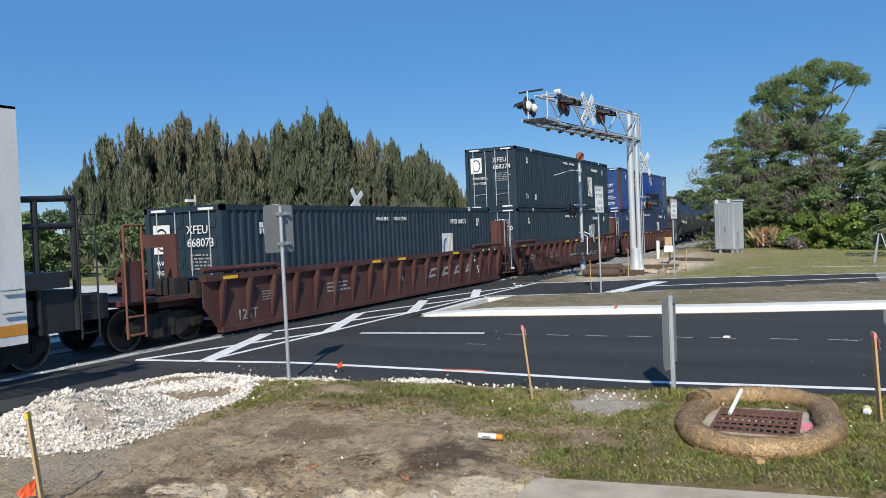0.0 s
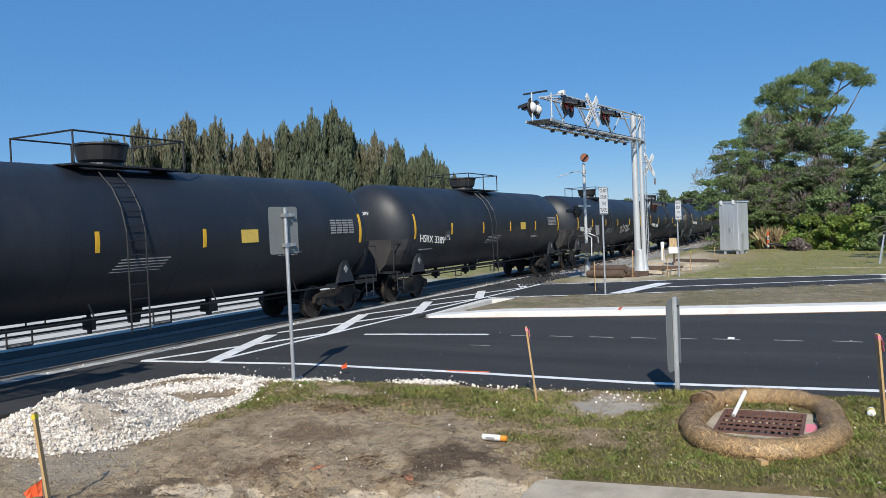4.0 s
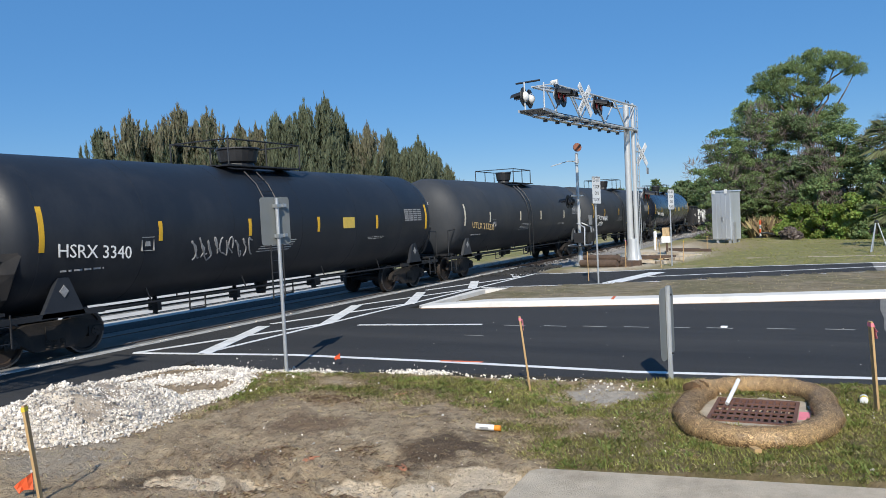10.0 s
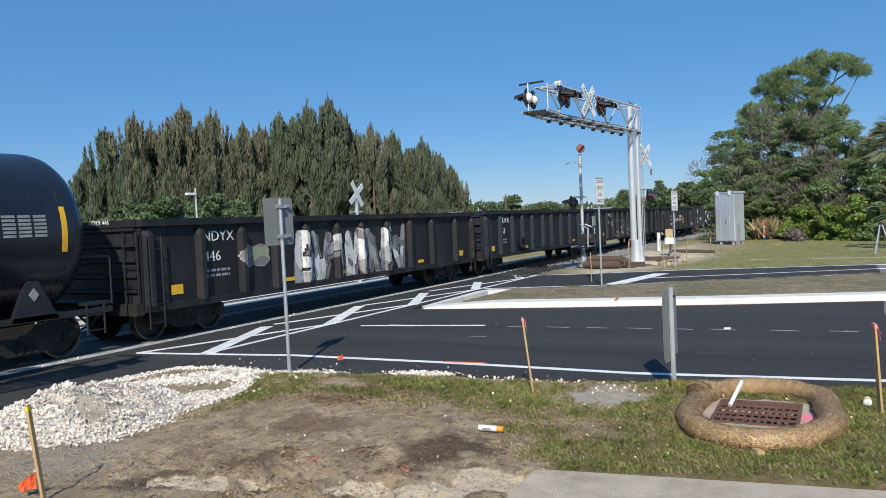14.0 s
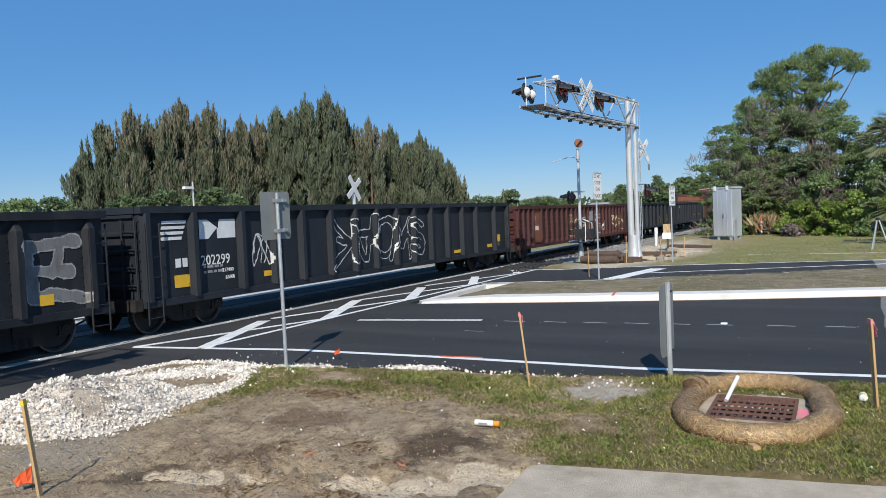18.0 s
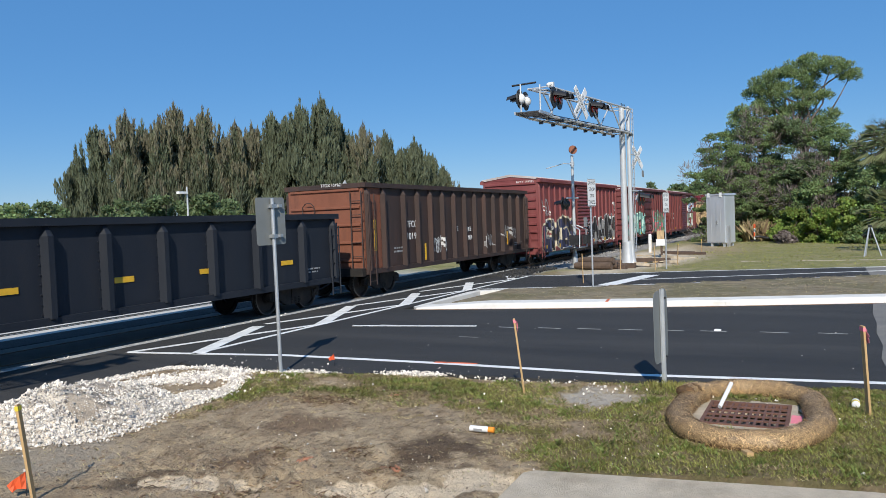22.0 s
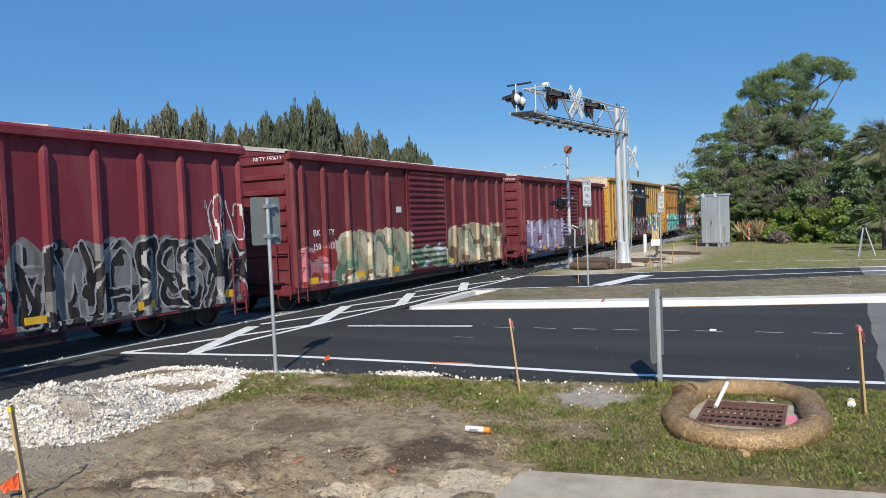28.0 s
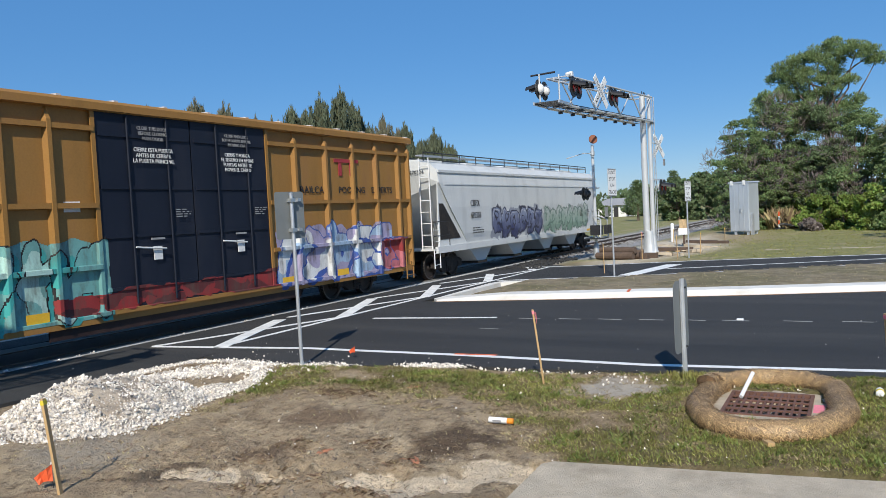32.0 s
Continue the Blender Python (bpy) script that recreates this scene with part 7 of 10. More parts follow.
gc = gondola(309.87, 16.75, 0.80, 2.68, "gon_black", "NDYX", "475", NP, reflectors=NR, label=GL + " and scrawled tags")
gondola(327.55, 20.5, 0.75, 2.76, "gon_scrawled", "", "202299", [0.12, 1.47, 3.07, 4.31, 5.49, 6.85, 8.12, 9.33, 10.61, 11.82, 13.08, 14.4, 15.7, 17.0, 18.9, 20.35], reflectors=[(0.9, 1.0, 0.45, 0.28), (3.9, 1.0, 0.35, 0.14), (15.0, 0.9, 0.6, 0.12), (18.2, 0.95, 0.5, 0.14), (19.2, 1.15, 0.4, 0.3)], label="black steel gondola car with tall white scrawled tags", head=0.03)
gondola(349.15, 20.45, 0.72, 2.6, "gon_rust", "", "609103", [0.15, 0.8, 1.45, 2.1, 3.27] + [3.25 + 0.82 * k for k in range(1, 21)] + [20.3], post_depth=0.13, reflectors=[(0.75, 0.95, 0.12, 0.7), (7.3, 1.1, 0.12, 0.6), (12.4, 1.1, 0.12, 0.6)], ribbed=True, label="rust-red gondola car with corrugated panels between its posts", head=0.05)
gondola(370.96, 16.6, 0.80, 2.65, "gon_plain", "NDYX", "458", NP, reflectors=UP, label=GL)
gondola(388.6, 16.6, 0.80, 2.65, "gon_plain", "NDYX", "441", NP, reflectors=[(x, 1.35, 0.5, 0.12) for x in (0.75, 3.4, 6.0, 8.6, 11.0, 14.0)], label=GL)
tf = gondola(406.74, 14.55, 0.88, 3.62, "gon_brown", "TFOX", "101961", [0.12, 1.1] + [2.45 + 0.99 * k for k in range(13)], reflectors=[(0.55, 1.5, 0.14, 1.0), (4.0, 1.0, 0.12, 0.6), (7.6, 1.1, 0.12, 0.6), (12.0, 1.2, 0.12, 0.6)], label="brown rusty high-sided gondola car with scrawled tags", half=1.45, end_paint="gon_end_rust", post_w=0.15, marks_at=(2.62, 2.2, 0.42))
for s, x, z in (("THE", 6.46, 1.98), ("TABLE", 7.48, 1.93), ("MENU!", 7.5, 1.58)):
    lettering(s, M["letter"], tf, x, -1.462, z, 0.26, 0.85)

LP, RP = [0.75, 1.65, 2.55, 3.45, 4.35, 5.25, 6.1], [10.4, 11.3, 12.2, 13.15, 14.1, 14.95]
LP5, RP5 = [0.5, 1.55, 2.78, 4.0, 5.25], [10.35, 11.47, 12.63, 13.76, 14.88]
BR = [(0.6, 0.55), (3.2, 0.45), (5.4, 0.45), (9.8, 0.45), (12.4, 0.45), (14.8, 0.55)]
BL = "red-brown steel boxcar with "
ba = boxcar(423.08, 15.85, 0.64, 4.36, 4.56, "box_a", "BKTY", "153371", LP, RP, (6.5, 9.75), post_w=0.12, post_depth=0.085, ref=BR, label=BL + "black and white graffiti")
bb = boxcar(441.12, 15.75, 0.68, 4.36, 4.58, "box_b", "BKTY", "152832", LP, RP, (6.6, 9.6), "panelled", post_w=0.12, post_depth=0.085, ref=BR, label=BL + "teal and pink graffiti")
bc = boxcar(458.85, 15.9, 0.66, 4.34, 4.56, "box_c", "BKTY", "157256", LP, RP, (6.7, 9.55), post_w=0.12, post_depth=0.085, ref=BR, label=BL + "white graffiti high on its end")
chip = gondola(476.1, 13.5, 1.08, 3.46, "chip_tan", "", "", [0.12 + 0.83 * k for k in range(17)], post_depth=0.12, label="tan flaking high-sided gondola car", base_x=1.4)
bd = boxcar(490.75, 15.8, 0.62, 4.40, 4.60, "box_d", "BKTY", "153944", LP5, RP5, (6.55, 9.45), ref=BR, label="crimson steel boxcar with black and white graffiti")
be = boxcar(508.5, 15.8, 0.62, 4.42, 4.62, "box_e", "BKTY", "150613", LP5, RP5, (6.6, 9.55), ref=BR, label="maroon steel boxcar with cream and green graffiti")
bf = boxcar(526.35, 15.85, 0.62, 4.42, 4.62, "box_f", "BKTY", "153766", LP5, RP5, (6.6, 9.55), ref=BR, label="maroon steel boxcar with lavender graffiti")
LPT, RPT = [1.06, 1.88, 2.72, 3.55, 4.45, 5.26, 6.13], [13.19, 14.06, 14.9, 15.8, 16.58, 17.45, 18.3]
yb = boxcar(543.67, 19.25, 0.64, 4.92, 5.02, "ttx_yellow", "TBOX", "665014", LPT, RPT, (7.12, 12.24), "plug", roof="roof", half=1.49, end_paint="end_yellow", base_x=2.7, text="dark_letter", post_w=0.12, post_depth=0.075, label="yellow high-cube boxcar with navy doors and a cross emblem", ref=BR)
yc = boxcar(564.75, 19.05, 0.66, 4.92, 5.00, "tbox_yellow", "TBOX", "640974", [1.0, 1.75, 2.6, 3.45, 4.3, 5.1, 6.05], [13.1, 14.45, 15.75, 17.0, 18.3], (7.05, 11.95), "plug", door_paint="door_navy", marks_x=1.15, half=1.49, end_paint="end_yellow", base_x=2.7, text="dark_letter", label="ochre high-cube boxcar with navy doors and teal graffiti", ref=BR)
def centred(s, car, x, y, z, size, material="letter"):
    me = text_mesh(s, M[material])
    return lettering(s, M[material], car, x - max(v.co.x for v in me.vertices) * size * 0.45, y, z, size, 0.9)


def chevron_cross(car, x, z, w, h, y):
    """A crossed emblem: each arm a blue strip above or below a red one."""
    for sx in (-1, 1):
        for sz in (-1, 1):
            for mm, dx, dz, lift in (("blue_mark", 0.0, 0.11, 0.0), ("red_letter", 0.13, 0.0, 0.003)):
                a, b = (x + sx * dx * 0.6, z + sz * dz * 0.6), (x + sx * (w + dx * 0.5), z + sz * (h - 0.12 + dz * 1.1))
                part("emblem_arm", prism([(a[0], a[1] - 0.085), (b[0], b[1] - 0.085), (b[0], b[1] + 0.085), (a[0], a[1] + 0.085)], y - 0.012 - lift, y - 0.002), M[mm], car)
    part("emblem_core", prism([(x - 0.11, z), (x, z - 0.17), (x + 0.11, z), (x, z + 0.17)], y - 0.02, y - 0.016), M["red_letter"], car)


DOOR_TEXT = {yb: (("IMPORTANT", "CLOSE THIS DOOR", "BEFORE CLOSING", "MAIN DOOR"), ("CLOSE AND LOCK", "BOTH DOORS", "BEFORE", "MOVING CAR")),
             yc: (("CLOSE THIS DOOR", "BEFORE CLOSING", "MAIN DOOR"), ("CLOSE AND LOCK", "BOTH DOORS BEFORE", "MOVING CAR"))}
DOOR_ES = ("CIERRE ESTA PUERTA", "ANTES DE CERRAR", "LA PUERTA PRINCIPAL"), ("CIERRE Y PONGA", "EL SEGURO EN AMBAS", "PUERTAS ANTES DE", "MOVER EL CARRO")
for car in (yb, yc):
    y = -1.502
    chevron_cross(car, 2.84 if car is yb else 2.75, 3.78, 0.64, 0.56, y)
    if car is yb:
        for mm, z0, z1 in (("blue_mark", 3.58, 3.7), ("red_letter", 3.7, 3.86), ("blue_mark", 3.86, 3.98)):
            part("emblem_core", boxes((2.69, 2.75, -1.572, -1.564, z0, z1)), M[mm], car)
    for s, x, z in (("next", 1.27, 3.78), ("load", 1.27, 3.56), ("any", 3.84, 3.78), ("road", 3.84, 3.56)):
        lettering(s, M["dark_letter"], car, x, y - 0.01, z, 0.26, 0.9)
    part("end_panel", boxes((-0.072, -0.014, -1.47, 1.47, 4.3, 4.86)), M["cream_panel" if car is yb else "letter"], car, "pale panel over the end")
    for k, x0 in enumerate((8.42, 10.92)):
        for j, s in enumerate(DOOR_TEXT[car][k]):
            centred(s, car, x0, y - 0.09, (4.2 if car is yb else 4.42) - j * 0.105, 0.105, "faded_letter" if car is yc else "letter")
        for j, s in enumerate(DOOR_ES[k] if car is yc else ()):
            centred(s, car, x0, y - 0.09, 3.97 - j * 0.115, 0.12)
        bars_text(car, x0 + 0.5, y - 0.09, 2.75, 0.45, 4, M["faded_letter"], 0.02, 0.05)
        part("notice", boxes((x0 - 0.16, x0 + 0.06, y - 0.09, y - 0.07, 1.72, 2.0)), M["letter"], car)
        part("stencil", boxes((x0 - 0.2, x0 + 0.15, y - 0.09, y - 0.07, 2.14, 2.18)), M["faded_letter"], car)
x0, y = 16.24, -1.502
part("emblem_block", boxes((x0, x0 + 1.85, y - 0.02, y - 0.004, 3.96, 4.08)), M["red_letter"], yb)
for d in (0.3, 0.95):
    part("emblem_block", boxes((x0 + d, x0 + d + 0.15, y - 0.02, y - 0.004, 3.52, 3.956)), M["red_letter"], yb)
for p in ((1.35, 1.52, 1.85, 1.68), (1.68, 1.85, 1.52, 1.35)):
    part("emblem_block", prism([(x0 + p[0], 3.52), (x0 + p[1], 3.52), (x0 + p[2], 3.95), (x0 + p[3], 3.95)], y - 0.02, y - 0.004), M["red_letter"], yb)
for s, x, z in (("Railcar", 15.95, 3.22), ("Pooling", 17.05, 3.22), ("Experts", 16.6, 2.9)):
    lettering(s, M["dark_letter"], yb, x, y - 0.01, z, 0.27, 1.0)
x0 = 14.9
part("emblem_block", boxes((x0, x0 + 1.2, y - 0.02, y - 0.004, 4.0, 4.1)), M["red_letter"], yc)
for d in (0.2, 0.75):
    part("emblem_block", boxes((x0 + d, x0 + d + 0.15, y - 0.02, y - 0.004, 3.62, 3.996)), M["red_letter"], yc)
for s, x in (("RAILCAR", 13.3), ("POOLING", 15.05), ("EXPERTS", 16.75)):
    lettering(s, M["dark_letter"], yc, x, y - 0.01, 3.12, 0.27, 1.15)
for z in (4.37, 2.88, 1.68):
    for a, b in ((0.1, 7.0), (12.05, 18.95)):
        part("side_rail", boxes((a, b, -1.592, -1.5, z - 0.05, z + 0.05)), M["tbox_yellow"], yc)
SKIN[yc]["sheets"] += [(a, b, [z - 0.052, z - 0.05, z + 0.05, z + 0.052], [0.0, 0.102, 0.102, 0.0]) for z in (2.88, 1.68) for a, b in ((0.1, 7.0), (12.05, 18.95))]
hopper(585.4)
# graffiti, car by car
graffiti(ba, (0.45, 5.9, 0.72, 2.25), "ckey", 0.25, ["navy", "black", "navy"], "cream", 0.11, "", "", 3)
graffiti(ba, (8.2, 9.6, 0.95, 2.05), "v", 0.2, ["black"], "white", 0.05, seed=5)
graffiti(ba, (9.85, 15.55, 0.78, 2.3), "viaoki", 0.22, ["black", "black", "ash"], "white", 0.055, seed=8)
graffiti(ba, (0.35, 1.4, 2.45, 3.35), "~~", 0.022, ["white"], "white", 0.0, seed=9)
graffiti(ba, (15.0, 15.6, 2.6, 3.3), "~~", 0.018, ["white"], "white", 0.0, seed=4)
graffiti(bb, (0.4, 9.5, 0.80, 2.0), "zsmsaoe", 0.06, ["rose", "maroon"], "pink", 0.03, "", "", 12)
graffiti(bb, (1.1, 6.9, 0.85, 2.4), "ckaor", 0.21, ["teal", "mint", "teal", "mint"], "black", 0.045, "black", "", 7)
graffiti(bb, (9.8, 15.4, 0.8, 2.55), "muahikia", 0.13, ["rose", "ash", "rose", "teal", "moss", "teal", "moss"], "ash", 0.025, "moss", "", 15)
graffiti(bc, (10.0, 14.6, 2.5, 3.95), "rest", 0.15, ["white", "sky_blue", "white"], "navy", 0.04, seed=21)
graffiti(bc, (10.0, 13.8, 0.85, 2.2), "kob", 0.2, ["sage", "ash", "white"], "black", 0.05, seed=22)
graffiti(bd, (0.6, 6.35, 0.8, 2.35), "broc", 0.23, ["maroon", "red"], "white", 0.05, seed=25)
graffiti(bd, (9.55, 15.55, 0.75, 2.2), "amyurbska", 0.075, ["black", "ash", "black"], "silver", 0.045, "black", "ash", 27)
graffiti(bd, (14.6, 15.5, 2.15, 3.1), "~~~", 0.016, ["white"], "white", 0.0, seed=28)
graffiti(bd, (6.75, 9.3, 0.8, 1.85), "~~~~", 0.035, ["silver", "teal"], "silver", 0.0, seed=29)
graffiti(be, (0.25, 2.3, 0.8, 1.75), "rz", 0.2, ["rose", "red"], "rust", 0.03, "", "pink", 31)
graffiti(be, (2.2, 6.6, 0.72, 2.1), "amhr", 0.25, ["moss", "sage", "sand", "cream"], "sand", 0.03, "brown", "cream", 33)
graffiti(be, (6.7, 9.4, 0.78, 1.5), "cs", 0.16, ["moss", "sage", "white"], "ash", 0.03, seed=34)
graffiti(be, (9.75, 15.3, 0.72, 2.1), "baekt", 0.25, ["brown", "sand", "cream", "sage"], "cream", 0.03, "brown", "sand", 36)
graffiti(bf, (0.75, 7.5, 0.75, 2.25), "sckork", 0.25, ["lilac", "lavender", "lavender"], "plum", 0.04, "lilac", "", 41)
graffiti(bf, (7.6, 9.2, 0.9, 1.9), "~~~", 0.03, ["ash", "silver"], "silver", 0.0, seed=42)
graffiti(bf, (10.65, 14.4, 0.7, 2.2), "cabe", 0.2, ["sand", "sand", "cream"], "brown", 0.05, "brown", "", 43)
graffiti(yb, (1.2, 2.5, 0.75, 2.0), "sz", 0.08, ["rust"], "sand", 0.02, "", "", 51)
graffiti(yb, (2.0, 7.0, 0.78, 2.15), "kaoes", 0.19, ["moss", "sage", "moss", "brown"], "black", 0.03, "moss", "", 52)
graffiti(yb, (7.2, 12.25, 0.8, 2.1), "bsurmkaoehsz", 0.085, ["maroon", "pink", "maroon", "white", "pink"], "black", 0.03, "maroon", "maroon", 53)
graffiti(yb, (12.75, 18.3, 0.85, 2.3), "mkobaes", 0.16, ["teal", "sky_blue", "moss", "white", "cream"], "navy", 0.03, "royal", "", 54)
graffiti(yc, (0.75, 6.95, 0.82, 2.2), "kteaih", 0.19, ["teal", "aqua", "mint", "teal"], "black", 0.03, "aqua", "teal", 61)
graffiti(yc, (5.9, 12.0, 0.82, 1.15), "sszssz", 0.07, ["red", "maroon"], "red", 0.02, "", "", 62)
graffiti(yc, (12.3, 17.6, 0.82, 2.15), "ukaes", 0.19, ["sky_blue", "white", "lavender"], "royal", 0.035, "royal", "lavender", 63)
graffiti(yc, (17.0, 18.4, 0.85, 1.7), "oz", 0.15, ["rose", "red"], "royal", 0.03, "", "", 64)
graffiti(yc, (0.25, 0.95, 2.95, 3.9), "~~", 0.02, ["black"], "black", 0.0, seed=65)
graffiti(ga, (2.9, 4.0, 1.45, 2.0), "os", 0.1, ["ash", "sage"], "silver", 0.02, "", "", 70)
graffiti(ga, (5.0, 10.9, 0.86, 2.3), "avimvia", 0.13, ["silver", "white", "ash", "silver"], "black", 0.035, "ash", "", 71)
graffiti(gb, (2.8, 9.5, 0.95, 2.0), "~~~~~~", 0.02, ["ash"], "ash", 0.0, seed=73)
graffiti(gb, (10.0, 13.5, 1.0, 1.9), "mos", 0.06, [], "ash", 0.02, seed=74)
graffiti(gc, (4.6, 10.4, 1.0, 2.05), "~~~~~~~", 0.02, ["silver"], "silver", 0.0, seed=75)
graffiti(gc, (10.2, 11.1, 1.15, 2.0), "o", 0.1, ["brown"], "rust", 0.02, seed=76)
graffiti(gc, (14.9, 16.1, 1.0, 2.2), "e", 0.1, ["ash"], "silver", 0.03, "", "", 77)
graffiti(tf, (9.4, 10.3, 1.2, 1.75), "~~~~", 0.014, ["silver"], "silver", 0.0, seed=91)
graffiti(tf, (4.5, 5.6, 1.2, 1.8), "~~~~~", 0.015, ["white"], "white", 0.0, seed=92)
graffiti(tf, (11.4, 13.0, 1.5, 2.0), "~~~~~~", 0.015, ["silver"], "silver", 0.0, seed=93)
# painted emblems of two of the gondolas, as plain shapes
ns = [o for o, p in CARS if abs(p - 327.55) < 0.01][0]
graffiti(ns, (6.9, 12.6, 1.0, 2.35), "kaoms", 0.09, [], "white", 0.028, seed=81)
graffiti(ns, (3.3, 4.2, 1.3, 2.1), "~~", 0.018, ["white"], "white", 0.0, seed=82)
for k in range(4):
    part("emblem_stripe", prism([(0.62 - 0.02 * k, 2.5 - k * 0.12), (1.34 - 0.05 * k, 2.5 - k * 0.12), (1.31 - 0.05 * k, 2.43 - k * 0.12), (0.61 - 0.02 * k, 2.43 - k * 0.12)], -1.41, -1.403), M["letter"], ns)
part("emblem_block", prism([(1.72, 2.05), (2.0, 2.05), (2.3, 2.3), (2.3, 2.05), (2.92, 2.05), (2.92, 2.5), (2.38, 2.5), (2.34, 2.28), (1.98, 2.5), (1.72, 2.5)], -1.41, -1.403), M["letter"], ns)
bars_text(ns, 0.95, -1.41, 1.45, 0.4, 1, M["letter"], 0.2)
lettering("202299", M["letter"], ns, 1.72, -1.414, 1.44, 0.34, 0.95)
lettering("217400", M["letter"], ns, 2.4, -1.414, 1.24, 0.13, 1.0)
lettering("68600", M["letter"], ns, 2.5, -1.414, 1.06, 0.13, 1.0)
cr = [o for o, p in CARS if abs(p - 349.15) < 0.01][0]
part("side_panel", boxes((2.16, 3.2, -1.43, -1.405, 0.85, 2.5)), M["gon_end_rust"], cr, "flaking lighter brown side panel")
lettering("CR", M["faded_letter"], cr, 2.24, -1.436, 1.95, 0.30, 0.9)
lettering("609103", M["letter"], cr, 2.2, -1.436, 1.45, 0.34, 0.72)
for x in (10.63, 11.45):
    part("gold_streak", boxes((x - 0.05, x + 0.05, -1.542, -1.532, 0.82, 2.02)), spray("sand"), cr, "gold spray paint down a post")
graffiti(cr, (7.6, 11.0, 0.9, 2.1), "oak", 0.16, ["black", "brown", "black"], "sand", 0.04, seed=94)
graffiti(cr, (11.5, 14.3, 0.82, 2.05), "kae", 0.07, [], "silver", 0.03, seed=95)
graffiti(cr, (14.6, 15.4, 1.1, 1.8), "~~", 0.03, ["white"], "white", 0.0, seed=96)
graffiti(cr, (16.3, 19.4, 0.95, 1.95), "~~~~~", 0.02, ["sand"], "sand", 0.0, seed=97)


# ---- crossing signals ----
def flasher(parent, x, y, z, face, name="flasher", big=1.0, back="white_paint"):
    """A round black-backed crossing light with its hood; it faces along y (face is -1 or 1)."""
    d = lathe([(0.0, 0.02), (0.0, 0.30), (0.02, 0.305), (0.03, 0.29), (0.03, 0.02)], 24)
    ob = part(name, d, M["black_metal"], parent)
    ob.matrix_basis = Matrix.Translation((x, y, z)) @ Matrix.Scale(big, 4)
    part("lens", lathe([(0.035 * face, 0.02), (0.035 * face, 0.15), (0.05 * face, 0.13), (0.06 * face, 0.05)], 16), M["lens_red"], ob)
    part("lamp_body", lathe([(-0.02 * face, 0.17), (-0.06 * face, 0.165), (-0.11 * face, 0.13), (-0.145 * face, 0.075), (-0.155 * face, 0.02)], 24), M[back], ob, smooth=True)
    bm = bmesh.new()
    rings = []
    for o, s in ((0.03, 0.0), (0.40, 0.16)):
        rings.append([bm.verts.new((0.19 * math.cos(a), face * (o if math.sin(a) > 0.2 else o * 0.85), 0.19 * math.sin(a) - s * 0.5)) for a in [math.radians(15 + 150 * k / 14) for k in range(15)]])
        rings.append([bm.verts.new((0.18 * math.cos(a), face * (o if math.sin(a) > 0.2 else o * 0.85), 0.18 * math.sin(a) - s * 0.5)) for a in [math.radians(15 + 150 * k / 14) for k in range(15)]])
    for p, q in ((rings[0], rings[2]), (rings[1], rings[3])):
        for k in range(14):
            bm.faces.new((p[k], p[k + 1], q[k + 1], q[k]))
    for k in range(14):
        bm.faces.new((rings[2][k], rings[2][k + 1], rings[3][k + 1], rings[3][k]))
    part("hood", bm, M["black_metal"], ob)
    return ob


M["lens_red"] = mat("lens_red", (0.18, 0.015, 0.015), 0.2, var=0.1, bump=0)
M["amber_disc"] = mat("amber_disc", (0.27, 0.10, 0.055), 0.5, var=0.15, bump=0.1)
M["case_metal"] = mat("case_metal", (0.60, 0.64, 0.68), 0.36, 0.45, var=0.14, scale=0.7, bump=0.03, stretch=(1, 1, 0.3))


def crossbuck(parent, x, y, z, face, size=1.0, tilt=0.0, words=True, turn=0.0):
    """The X-shaped crossing sign facing along y."""
    for a in (45 + tilt, -45 + tilt):
        bm = boxes((-0.6 * size, 0.6 * size, -0.012, 0.012, -0.11 * size, 0.11 * size))
        ob = part("crossbuck_blade", bm, M["white_paint"], parent)
        off = 0.014 * face * (1 if a > 0 else -1)
        ob.matrix_basis = Matrix.Translation((x, y + off, z)) @ pose(0, 0, 0, 0, 0, turn) @ pose(0, 0, 0, 0, a, 0)
        if words:
            me = text_mesh("RAILROAD" if a < 0 else "CROSSING", M["dark_letter"])
            put = Matrix(((1, 0, 0, -0.5 * size), (0, 0, -1, -0.0135), (0, 1, 0, -0.06 * size), (0, 0, 0, 1)))
            mesh_part("lettering", me, None, ob, "", put @ Matrix.Diagonal((0.17 * size, 0.17 * size, 0.3, 1)))


